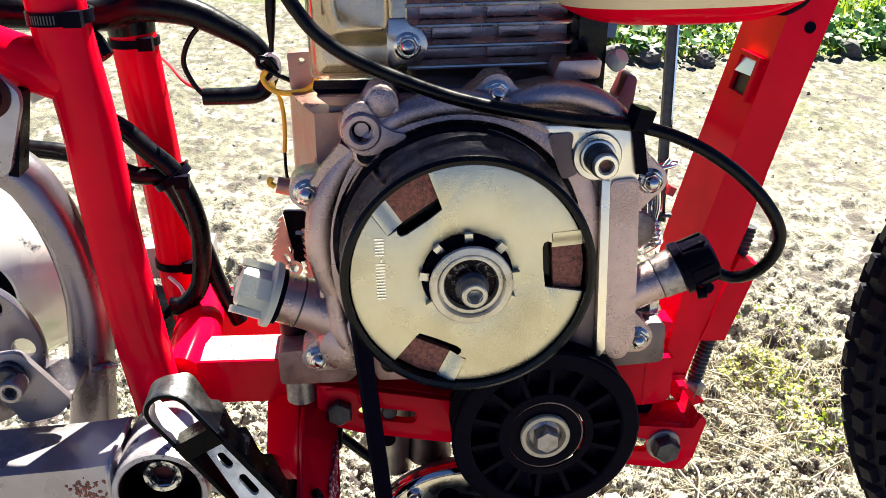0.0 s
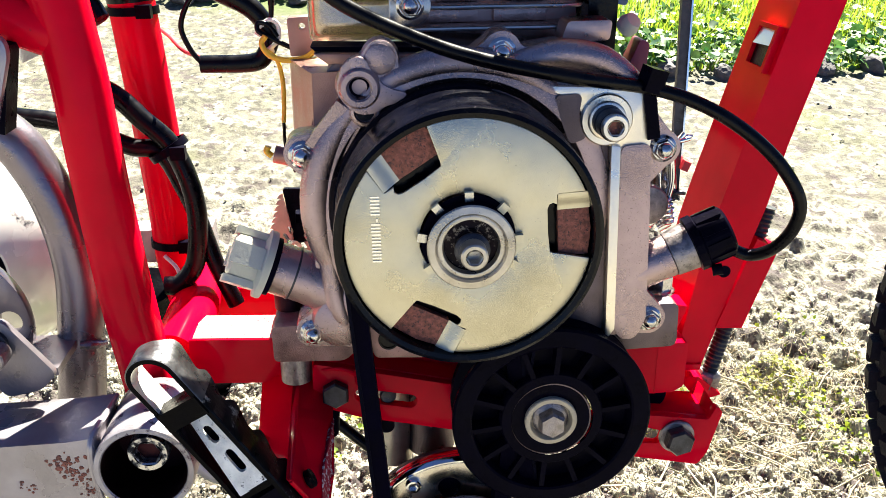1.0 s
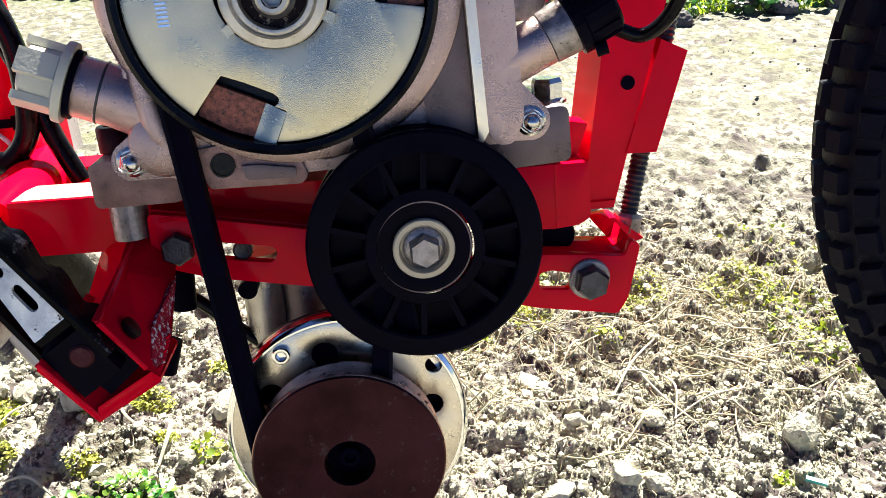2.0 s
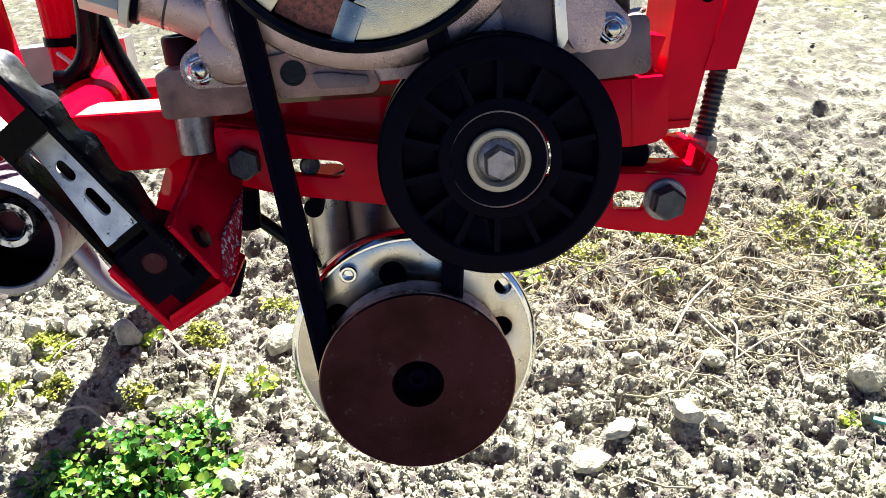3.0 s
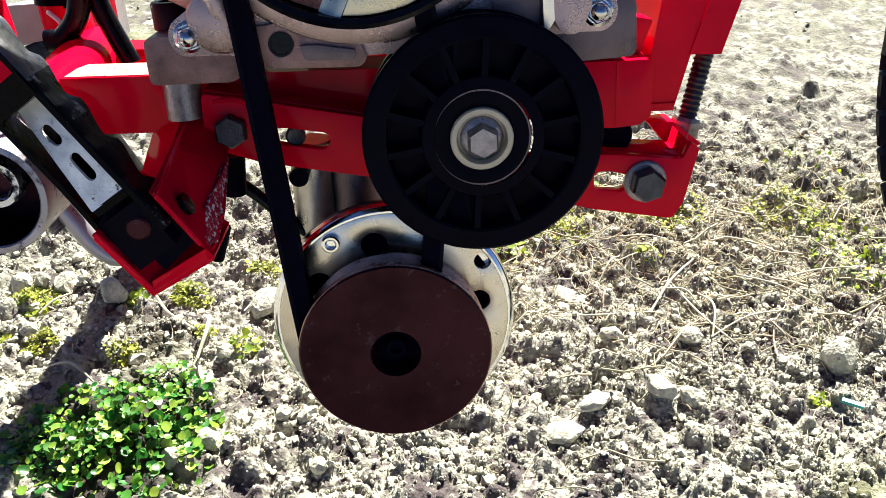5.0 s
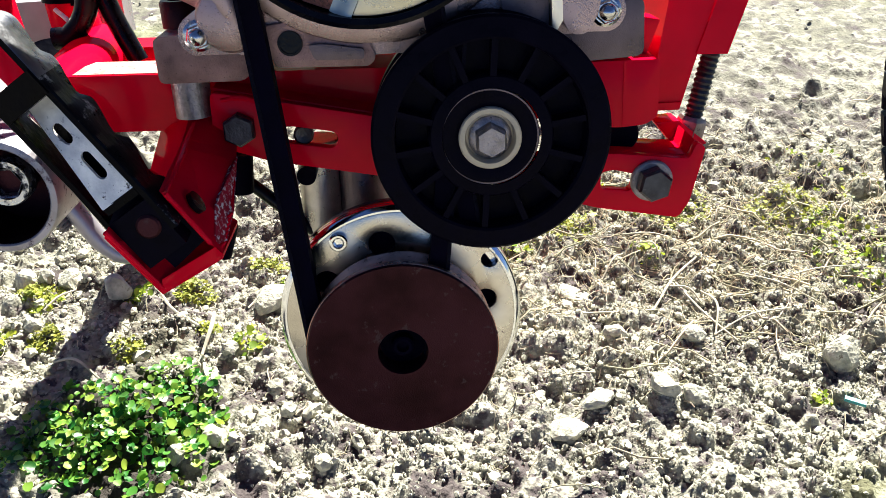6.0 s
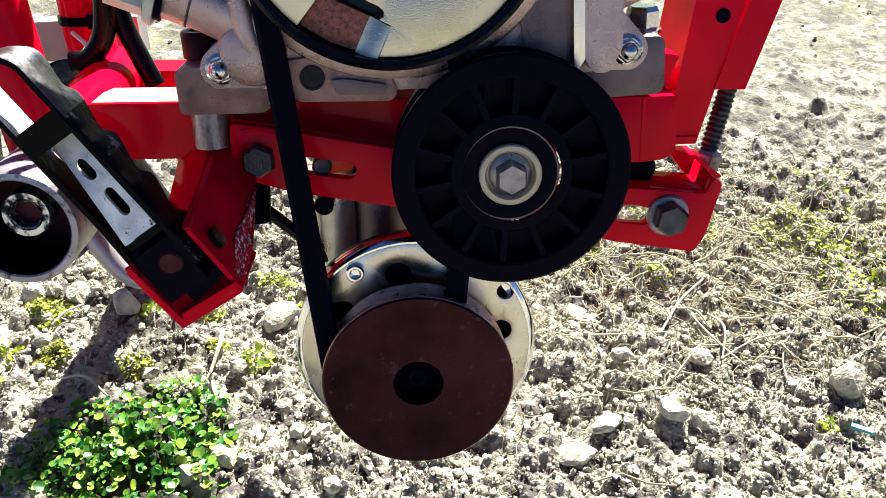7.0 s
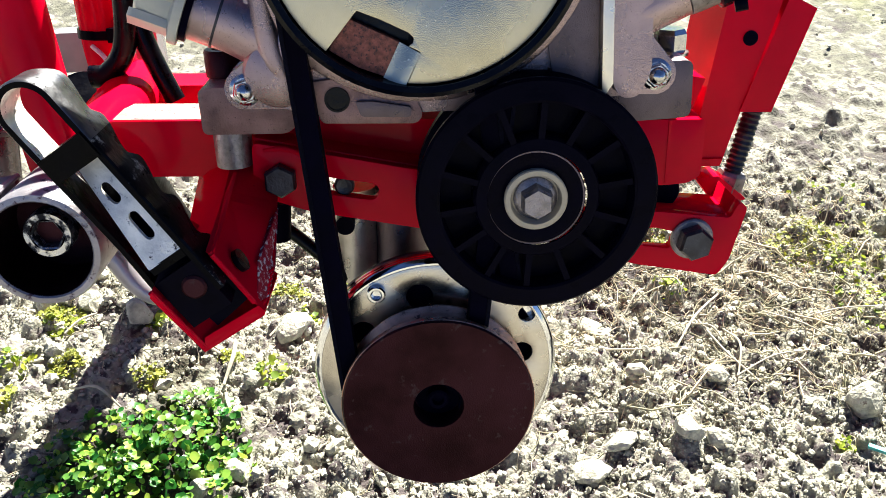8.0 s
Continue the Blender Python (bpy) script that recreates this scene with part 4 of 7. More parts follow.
def build_idler():
    t = thing("idler_pulley", (ID[0], 0, ID[1]), "black spoked plastic idler pulley with a steel bearing", "pulley")
    R = 0.0497
    bm = bm_new()
    axle(bm, (ID[0] + 0.0008, 0.007, ID[1]), (0, -1, 0), [(0.0445, 0), (0.0482, 0), (R - 0.0012, 0.001), (R - 0.0012, 0.0060), (0.0425, 0.0095), (0.0425, 0.0235), (R, 0.0245), (R, 0.0268), (0.0486, 0.0278), (0.0410, 0.0285), (0.0400, 0.0278), (0.0392, 0.019), (0.0265, 0.019),
                                                 (0.0258, 0.0265), (0.0250, 0.0275), (0.0206, 0.0280), (0.0204, 0.0275)], 96)
    part("wheel", bm, PLASTIC, t)
    for k in range(14):
        a = 2 * math.pi * (k + 0.3) / 14
        o = Vector((math.cos(a), 0, math.sin(a)))
        p = Vector((ID[0], -0.0155, ID[1]))
        bm = bm_new()
        beam(bm, p + o * 0.0245, p + o * 0.0402, 0.0026, 0.0095, (0, -1, 0))
        part("spoke", bm, PLASTIC, t, bevel=0.0006)
    bm = bm_new()
    axle(bm, (ID[0], -0.0195, ID[1]), (0, -1, 0), [(0.0196, -0.001), (0.0206, -0.001), (0.0206, 0.0003), (0.0204, 0.0006), (0.0202, 0.0009), (0.0196, 0.0009)], 72, closed=True)
    part("bearing_edge", bm, DARKCAST, t, "thin dull steel bearing edge")
    bm = bm_new()
    axle(bm, (ID[0], -0.0180, ID[1]), (0, -1, 0), [(0.0197, 0), (0.0195, 0.0022), (0.0135, 0.0022), (0.012, 0.0015)], 64)
    part("bearing_shield", bm, PLASTIC, t, "black bearing shield")
    bm = bm_new()
    axle(bm, (ID[0], -0.0190, ID[1]), (0, -1, 0), [(0.0130, 0), (0.0130, 0.0030), (0.0125, 0.0036), (0.0106, 0.0036), (0.0102, 0.003), (0.0097, -0.001), (0, -0.001)], 56)
    part("bearing_ring", bm, CREAM, t, "dull cream inner bearing ring")
    hex_bolt(t, (ID[0] + 0.0002, -0.0182, ID[1] - 0.0005), 0.0122, 0.0085, "hex_bolt", material=ZINC, turn=0.52, flange=0.0090)
    return t


def build_arm():
    t = thing("tensioner_arm", (-0.03, 0.016, -0.05), "red-painted steel tensioner arm with a long slot", "arm")
    bm = bm_new()
    out = arc((-0.0725, -0.0435), 0.0115, 130, 255, 10) + [(-0.0612, -0.0600), (-0.0124, -0.0708), (0.036, -0.0775), (0.046, -0.066), (0.040, -0.0525), (-0.0137, -0.0428), (-0.0585, -0.0325)]
    out = [(-0.0835, -0.0272), (-0.0845, -0.046)] + out[8:]
    slab(bm, rounded(out, 0.003), 0.0135, 0.0195, holes=[slot((-0.0590, -0.0470), (-0.0340, -0.0520), 0.0040)])
    part("arm_plate", bm, RED, t, bevel=0.0008)
    bm = bm_new()
    slab(bm, [(-0.0830, -0.0262), (-0.0585, -0.0318), (-0.0137, -0.0420), (0.04, -0.0515), (0.04, -0.055), (-0.0137, -0.0448), (-0.0585, -0.0345), (-0.0830, -0.0290)], 0.0185, 0.034)
    part("arm_flange", bm, RED, t, bevel=0.0006)
    bm = bm_new()
    hose(bm, [(-0.079, 0.0135, -0.031), (-0.070, 0.0135, -0.0305), (-0.062, 0.0135, -0.034), (-0.0605, 0.0135, -0.040)], [0.0008, 0.0013, 0.0012, 0.0014], 8)
    part("weld_bead", bm, RED, t)
    hex_bolt(t, (-0.0725, 0.0135, -0.0440), 0.0130, 0.0055, material=DARKSTEEL, turn=0.52)
    bm = bm_new()
    axle(bm, (-0.0455, 0.0185, -0.0497), (0, -1, 0), [(0.0045, 0), (0.0045, 0.0022), (0.0035, 0.003), (0.0022, 0.0026), (0, 0.0024)], 22)
    part("slot_screw", bm, DARKSTEEL, t, "dark screw in the slot")
    bm = bm_new()
    cyl(bm, (ID[0], 0.0137, ID[1]), (ID[0], 0.004, ID[1]), 0.009, seg=28)
    part("stand_off", bm, ZINC, t)
    bm = bm_new()
    cyl(bm, (-0.0470, 0.020, -0.0705), (-0.0470, 0.032, -0.0705), 0.0045, seg=18)
    part("stop_pin", bm, PLASTIC, t)
    # added black cylinder fills the dark gap behind the plate
    bm = bm_new()
    axle(bm, (0.1003, 0.046, -0.0637), (0, -1, 0), [(0, 0), (0.0086, 0), (0.0090, 0.001), (0.0090, 0.018), (0.0080, 0.020), (0, 0.020)], 28)
    part("black_cylinder", bm, RUBBER, t, "black cylinder behind the plate")
    # lower lip of the arm that runs on to the right plate
    bm = bm_new()
    slab(bm, rounded([(0.034, -0.0765), (0.036, -0.0640), (0.095, -0.0680), (0.1290, -0.0728), (0.1325, -0.0650), (0.1365, -0.068), (0.1300, -0.094), (0.1250, -0.1015), (0.086, -0.0935), (0.06, -0.085)], 0.002), 0.0125, 0.018,
         holes=[rounded([(0.088, -0.0845), (0.102, -0.0865), (0.1045, -0.0785), (0.094, -0.0755), (0.088, -0.0765)], 0.002)])
    pl = part("bolt_plate", bm, RED, t, bevel=0.0007)
    bm = bm_new()
    slab(bm, [(0.07, -0.0655), (0.1290, -0.0722), (0.1325, -0.0650), (0.1325, -0.0680), (0.1290, -0.0755), (0.07, -0.0685)], 0.0175, 0.042)
    part("lip", bm, RED, pl, bevel=0.0006)
    bm = bm_new()
    axle(bm, (0.1115, 0.0128, -0.0818), (0, -1, 0), [(0.0098, 0), (0.0098, 0.0016), (0.0090, 0.0022), (0, 0.0022)], 36)
    part("washer", bm, ZINC, pl, "bright washer")
    hex_bolt(pl, (0.1117, 0.0105, -0.0820), 0.0140, 0.007, material=DARKSTEEL, turn=0.3)
    return t


def tangent(c0, r0, s0, c1, r1, s1):
    """Straight belt run between two circles; s is +1 for counter-clockwise travel, -1 for clockwise."""
    d = Vector(c1) - Vector(c0)
    L, a = d.length, math.atan2(d.y, d.x)
    k = math.asin((s1 * r1 - s0 * r0) / L)
    n = a + k
    nx, nz = math.sin(n), -math.cos(n)
    return (c0[0] + s0 * r0 * nx, c0[1] + s0 * r0 * nz), (c1[0] + s1 * r1 * nx, c1[1] + s1 * r1 * nz)


def build_belt():
    t = thing("drive_belt", (-0.03, -0.011, -0.03), "black rubber drive belt round the clutch and the lower pulley", "belt")
    C = [(CL, 0.053, -1), (ID, 0.0452, 1), (LOW, 0.0385, -1)]
    pts = []
    for i in range(3):
        (c0, r0, s0), (c1, r1, s1), (c2, r2, s2) = C[i - 1], C[i], C[(i + 1) % 3]
        a = tangent(c0, r0, s0, c1, r1, s1)[1]
        b = tangent(c1, r1, s1, c2, r2, s2)[0]
        a0 = math.atan2(a[1] - c1[1], a[0] - c1[0])
        a1 = math.atan2(b[1] - c1[1], b[0] - c1[0])
        if s1 > 0:
            while a1 < a0:
                a1 += 2 * math.pi
        else:
            while a1 > a0:
                a1 -= 2 * math.pi
        n = max(4, int(abs(a1 - a0) / 0.08))
        pts += [(c1[0] + r1 * math.cos(a0 + (a1 - a0) * k / n), c1[1] + r1 * math.sin(a0 + (a1 - a0) * k / n)) for k in range(n + 1)]
    # even out the straight runs
    path = []
    for p, q in zip(pts, pts[1:] + pts[:1]):
        n = max(1, int((Vector(q) - Vector(p)).length / 0.006))
        path += [tuple(Vector(p).lerp(Vector(q), k / n)) for k in range(n)]
    m = len(path)
    for name, prof, mt, lab in (("belt_body", ((0.0028, 0.0058), (0.0028, -0.0058), (-0.0042, -0.0046), (-0.0042, 0.0046)), RUBBER, ""),
                                ("belt_backing", ((0.0046, 0.0060), (0.0048, 0.0), (0.0046, -0.0060), (0.0029, -0.0062), (0.0029, 0.0062)), FABRIC, "woven black backing of the belt")):
        bm = bm_new()
        loops = []
        for i, p in enumerate(path):
            d = (Vector(path[(i + 1) % m]) - Vector(path[i - 1])).normalized()
            nx, nz = -d.y, d.x
            loops.append([(p[0] + nx * o, -0.0100 + y, p[1] + nz * o) for o, y in prof])
        vs = rings(bm, loops, cap=False)
        for i in range(len(prof)):
            k = (i + 1) % len(prof)
            bm.faces.new((vs[-1][i], vs[-1][k], vs[0][k], vs[0][i]))
        part(name, bm, mt, t, lab)
    return t


def build_lower_drive():
    x, z = LOW
    t = thing("lower_drive", (x, 0.03, z), "drilled steel flange and housing of the lower drive under the engine", "drive unit")
    bm = bm_new()
    holes = []
    FZ = -0.1380
    for hx, hz, hr in ((-0.0146, -0.0994, 0.0061), (-0.0413, -0.1168, 0.0059), (0.0343, -0.1112, 0.0040), (0.0318, -0.1312, 0.0052)):
        holes.append(circle((hx, hz), hr, 26))
    slab(bm, circle((x, FZ), 0.0536, 96), 0.0020, 0.0060, holes=holes)
    part("flange", bm, FLANGE, t, "polished flange with round holes", bevel=0.0005)
    bm = bm_new()
    axle(bm, (x, 0.0022, FZ), (0, 1, 0), [(0.0530, 0.003), (0.0537, 0), (0.0546, 0), (0.0564, 0.0014), (0.0568, 0.0022), (0.0568, 0.0036), (0.0562, 0.0040), (0.050, 0.0041)], 96)
    part("flange_rim", bm, CHROME, t, "bright turned rim of the flange")
    bm = bm_new()
    axle(bm, (x, 0.0062, FZ), (0, 1, 0), [(0.0540, 0), (0.0566, 0.0002), (0.0568, 0.0008), (0.0568, 0.0034), (0.0562, 0.0040), (0.050, 0.0041)], 96)
    part("flange_ring", bm, TINTED, t, "pink-tinted turned ring behind the flange")
    bm = bm_new()
    axle(bm, (x, 0.0040, FZ), (0, 1, 0), [(0, 0.0062), (0.0560, 0.0062), (0.0566, 0.0068), (0.0566, 0.0090), (0.054, 0.0100), (0.054, 0.0125), (0.030, 0.0135), (0.030, 0.016), (0.040, 0.018), (0.039, 0.034), (0.034, 0.038), (0, 0.038)], 64)
    part("housing", bm, DARKCAST, t)
    # added black disc paints the darkness seen through the flange's holes
    bm = bm_new()
    cyl(bm, (x, 0.0068, FZ), (x, 0.0074, FZ), 0.0495, seg=64)
    part("shade_disc", bm, RUBBER, t, "black disc that darkens the flange's holes")
    socket_bolt(t, (-0.0340, 0.0024, -0.0963), 0.0042, 0.0035, material=CHROME)
    bm = bm_new()
    cyl(bm, (-0.0435, 0.046, -0.108), (-0.043, 0.046, -0.060), 0.0105)
    part("post", bm, HUBSTEEL, t, "dull silver post", bevel=0.0008)
    bm = bm_new()
    axle(bm, (-0.022, 0.045, -0.10), (0, 0, 1), [(0.0135, 0), (0.0125, 0.012), (0.0125, 0.04)], 36)
    part("neck", bm, DARKCAST, t, "dark neck")
    bm = bm_new()
    hose(bm, [(-0.095, 0.048, -0.070), (-0.078, 0.045, -0.080), (-0.060, 0.042, -0.096), (-0.046, 0.04, -0.108)], 0.0032, 12)
    part("hose", bm, CABLE, t, "thin black hose")
    p = thing("drive_pulley", (x, -0.008, z), "rusty brown solid steel pulley on the lower drive", "pulley")
    R = 0.0434
    bm = bm_new()
    axle(bm, (x, 0.0118, z), (0, -1, 0), [(0.012, 0), (0.012, 0.0148), (0.0416, 0.0148), (0.0420, 0.0152), (0.0420, 0.0160), (0.0345, 0.0192), (0.0345, 0.0260), (R - 0.0008, 0.0284), (R, 0.0290), (R, 0.0318), (R - 0.0007, 0.0327), (0.0115, 0.0327), (0.0112, 0.0322), (0.0112, 0.022), (0, 0.022)], 96)
    part("sheave", bm, RUSTY, p)
    bm = bm_new()
    axle(bm, (x, 0.0118, z), (0, -1, 0), [(0.030, 0.0146), (0.0420, 0.0148), (0.0424, 0.0152), (0.0424, 0.0162), (0.0380, 0.0182)], 96)
    part("back_rim", bm, WORNRUST, p, "bright worn rusty rim of the groove")
    bm = bm_new()
    axle(bm, (x, 0.0118, z), (0, -1, 0), [(R - 0.0030, 0.0280), (R + 0.0002, 0.0286), (R + 0.0003, 0.0291), (R + 0.0003, 0.0315), (R - 0.0004, 0.0322)], 96)
    part("front_rim", bm, WORNRUST, p, "bright worn rusty rim")
    # shaft end coloured black for the shade in the pulley's bore
    bm = bm_new()
    axle(bm, (x, -0.0095, z), (0, -1, 0), [(0.0106, 0), (0.0106, 0.0015), (0.0050, 0.0015), (0.0050, 0.006), (0.004, 0.0068), (0.0028, 0.0066), (0.0026, 0.004), (0, 0.004)], 28)
    part("shaft_end", bm, RUBBER, p, "dark shaft end with a centre hole")
    return t


build_engine()
build_clutch()
build_idler()
build_arm()
build_belt()
build_lower_drive()


# ---- red frame ----
PEGBLACK = mat("worn_black_paint", (0.0008, 0.0008, 0.0022), 0.35, 0.0, 0.3, 90, 0.8, 300, spec=0.05, spots=(0.40, 0.39, 0.36), spot_scale=70, spot_cut=0.72)
PEGWORN = mat("rubbed_black_chrome", (0.15, 0.15, 0.158), 0.36, 0.92, 0.4, 90, 0.9, 260, spots=(0.008, 0.008, 0.012), spot_scale=80, spot_cut=0.60)
BARREL = mat("stained_silver_barrel", (0.36, 0.335, 0.36), 0.36, 0.5, 0.35, 60, 0.6, 700, spots=(0.075, 0.040, 0.060), spot_scale=130, spot_cut=0.56)
# strap paint darkened for the shadowed rail, with rubbed spots
PEGSHADE = mat("shaded_black_paint", (0.0015, 0.0015, 0.003), 0.34, 0.0, 0.3, 90, 0.8, 300, spec=0.15, spots=(0.34, 0.33, 0.31), spot_scale=48, spot_cut=0.60)
TREAD = mat("worn_tread_metal", (0.80, 0.78, 0.72), 0.36, 0.25, 0.25, 120, 0.6, 700, spots=(0.03, 0.02, 0.02), spot_scale=230, spot_cut=0.60)
SCUFFSPECK = mat("scuffed_red_and_white", (0.40, 0.002, 0.018), 0.4, 0, 0.2, 90, 0.5, 900, spots=(0.80, 0.74, 0.70), spot_scale=420, spot_cut=0.53)
# pale speckled red, the colour of the paint in full sun
SUNLITRED = mat("sunlit_red_paint", (0.55, 0.25, 0.21), 0.5, 0, 0.3, 90, 0.5, 900, spots=(0.60, 0.03, 0.05), spot_scale=420, spot_cut=0.55)

def build_frame():
    t = thing("bike_frame", (0, 0.05, -0.04), "glossy red tubular steel bike frame with welded square tubing", "frame")
    # near upright tube, cut slanting at its foot, with its branch
    bm = bm_new()
    hose(bm, [(-0.1900, 0.027, 0.235), (-0.1856, 0.027, 0.165), (-0.1814, 0.027, 0.124), (-0.1802, 0.027, 0.095), (-0.1789, 0.027, 0.065), (-0.1770, 0.027, 0.034), (-0.1744, 0.027, 0.000), (-0.1700, 0.027, -0.045)], [0.0132, 0.0132, 0.0130, 0.0130, 0.0130, 0.0132, 0.0134, 0.0130], 40, 6)
    up = part("upright_tube", bm, RED, t)
    bm = bm_new()
    hose(bm, [(-0.1835, 0.027, 0.140), (-0.205, 0.027, 0.1485), (-0.240, 0.027, 0.163), (-0.30, 0.027, 0.188)], 0.0125, 32, 3)
    part("branch_tube", bm, RED, t)
    # far upright tube
    bm = bm_new()
    hose(bm, [(-0.1768, 0.118, 0.150), (-0.1748, 0.118, 0.117), (-0.1730, 0.118, 0.083), (-0.1706, 0.118, 0.030), (-0.1700, 0.118, -0.005), (-0.1660, 0.118, -0.032)], [0.0126, 0.0126, 0.0126, 0.0124, 0.0124, 0.0124], 36, 6)
    part("far_upright_tube", bm, RED, t)
    bm = bm_new()
    hose(bm, [(-0.1765, 0.118, 0.1450), (-0.1772, 0.118, 0.153), (-0.1800, 0.118, 0.160)], [0.0129, 0.0136, 0.0112], 24, 4)
    part("rubber_boot", bm, BLACKRIM, t, "glossy black boot on the tube end")
    # cross tube between the uprights
    bm = bm_new()
    hose(bm, [(-0.160, 0.040, -0.032), (-0.156, 0.075, -0.026), (-0.158, 0.120, -0.024)], [0.0135, 0.0140, 0.0135], 36, 6)
    part("cross_tube", bm, RED, t)
    # engine cradle: square bar across
    bm = bm_new()
    beam(bm, (-0.150, 0.049, -0.0335), (0.1155, 0.049, -0.0440), 0.030, 0.0262)
    part("cradle_bar", bm, RED, t, bevel=0.0022)
    bm = bm_new()
    beam(bm, (-0.150, 0.115, -0.0335), (0.1155, 0.115, -0.0440), 0.028, 0.0262)
    part("cradle_bar", bm, RED, t, bevel=0.0022)
    # thin pale sheet paints the strong sunlight on the bar's top
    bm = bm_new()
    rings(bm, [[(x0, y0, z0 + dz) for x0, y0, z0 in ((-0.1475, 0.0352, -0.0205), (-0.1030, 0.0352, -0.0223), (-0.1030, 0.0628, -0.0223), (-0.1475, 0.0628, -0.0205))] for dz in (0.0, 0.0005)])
    part("sunlit_top", bm, SUNLITRED, t, "pale speckled sheet standing for sunlight on the bar")
    # right box of the cradle, nearer
    bm = bm_new()
    slab(bm, rounded([(0.062, -0.0255), (0.1150, -0.0268), (0.1145, -0.0530), (0.1090, -0.0562), (0.0985, -0.0568), (0.064, -0.0550)], 0.002), 0.0165, 0.036)
    part("cradle_end", bm, RED, t, bevel=0.0012)
    bm = bm_new()
    slab(bm, [(0.0985, -0.0266), (0.0997, -0.0267), (0.0994, -0.0564), (0.0982, -0.0565)], 0.0160, 0.0172)
    part("fold", bm, RED, t)
    # small white-lit weld gusset at the box corner
    bm = bm_new()
    slab(bm, rounded([(0.1045, -0.0265), (0.112, -0.0275), (0.118, -0.012), (0.109, -0.010)], 0.001), 0.030, 0.045)
    part("gusset", bm, RED, t, bevel=0.0008)
    # upright face of the folded bracket under the bar
    bm = bm_new()
    rings(bm, [[(x + dx, y + dy, z) for x, y, z in ((-0.1137, 0.0400, -0.0480), (-0.0924, 0.0200, -0.0385), (-0.0905, -0.0550, -0.0478), (-0.1118, -0.0080, -0.0610), (-0.1132, 0.0220, -0.0560))] for dx, dy in ((0, 0), (0.0012, 0.0022))])
    part("bracket_face", bm, RED, t, bevel=0.0006)
    # foot peg bracket: a folded channel, open to the front
    A, B, C, C2, D, E, F, L = (Vector(p) for p in ((-0.0902, -0.0565, -0.0478), (-0.0979, -0.0560, -0.0868), (-0.0778, -0.0520, -0.0706), (-0.0765, -0.0400, -0.0804), (-0.0737, -0.0220, -0.0690), (-0.0741, 0.0040, -0.0534), (-0.0921, -0.0040, -0.0443), (-0.1124, -0.0640, -0.0585)))
    F2, E2 = Vector((-0.0924, 0.0200, -0.0385)), Vector((-0.0745, 0.0240, -0.0420))
    inward = Vector((-0.0022, 0.0006, 0.0010))
    bm = bm_new()
    rings(bm, [[p + inward * k for p in (F2, F, A, C, C2, D, E, E2)] for k in (0, 1)])
    br = part("bracket_wall", bm, RED, t, bevel=0.0005)
    bm = bm_new()
    rings(bm, [[p + inward * k for p in (E.lerp(D, 0.02), E.lerp(F, 0.22) + Vector((0, 0, -0.004)), D.lerp(A, 0.30), C2.lerp(A, 0.16), D.lerp(C2, 0.7), D)] for k in (-0.18, -0.02)])
    part("scuffed_edge", bm, SCUFFSPECK, br, "white scuffs along the bracket's edge")
    for k in range(7):
        q = D.lerp(C2, 0.10 + 0.11 * k) + Vector((-0.0012, -0.0022, 0))
        bm = bm_new()
        hose(bm, [q + Vector((-0.0030, -0.003, -0.0016)), q, q + Vector((0.0012, 0.002, 0.0006))], [0.0004, 0.0007, 0.0005], 6, 2)
        part("weld_bead", bm, RED, br)
    # black disc on the wall paints the darkness of a hole
    bm = bm_new()
    mid = A.lerp(D, 0.42) + Vector((0.0002, -0.0002, -0.0004))
    axle(bm, mid, (F - A).cross(C - A) * -1.0, [(0.0046, -0.0012), (0.0046, 0.0010), (0, 0.0011)], 20)
    part("hole_disc", bm, BLACKRIM, br, "black disc standing for a hole")
    # floor of the channel, its front lip and a back wall
    back = Vector((0.004, 0.055, 0.006))
    bm = bm_new()
    down = Vector((-0.0006, 0, -0.0024))
    rings(bm, [[p + down * k for p in (L, B, C2, C2 + back * 0.5, B + back, L + back)] for k in (1, 0)])
    part("bracket_floor", bm, RED, t, bevel=0.0005)
    bm = bm_new()
    rings(bm, [[B + down * k + Vector((0, -0.0006, 0)), C2 + down * k + Vector((0, -0.0006, 0)), C.lerp(C2, 0.35) + Vector((0, -0.0004, 0.0)), B.lerp(C, 0.05) + Vector((-0.0008, -0.0004, 0.0034))] for k in (0.3, 0.0)])
    part("bracket_lip", bm, RED, br)
    bm = bm_new()
    hose(bm, [L, L.lerp(B, 0.5), B], 0.0010, 8, 3)
    part("bracket_rim", bm, RED, t)
    bm = bm_new()
    hose(bm, [F, A.lerp(F, 0.5), A], 0.0009, 8, 3)
    hose(bm, [A, A.lerp(C, 0.5), C], 0.0011, 8, 3)
    part("bracket_rim", bm, RED, t)
    # black fill between the bracket's floor and wall
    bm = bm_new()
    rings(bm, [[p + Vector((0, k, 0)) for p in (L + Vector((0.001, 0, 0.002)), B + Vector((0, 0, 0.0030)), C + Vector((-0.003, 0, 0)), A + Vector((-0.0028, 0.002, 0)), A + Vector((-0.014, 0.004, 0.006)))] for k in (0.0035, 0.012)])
    part("black_back", bm, PLASTIC, t, "black plate filling the inside of the bracket")
    # black rubber stops behind the bracket
    for p, q, r in (((-0.0775, 0.03, -0.0600), (-0.0795, 0.03, -0.0790), 0.0060), ((-0.0880, 0.03, -0.0950), (-0.0938, 0.03, -0.1110), 0.0048)):
        bm = bm_new()
        cyl(bm, p, q, r, seg=20)
        part("rubber_stop", bm, RUBBER, t, "black rubber stop", bevel=0.001)
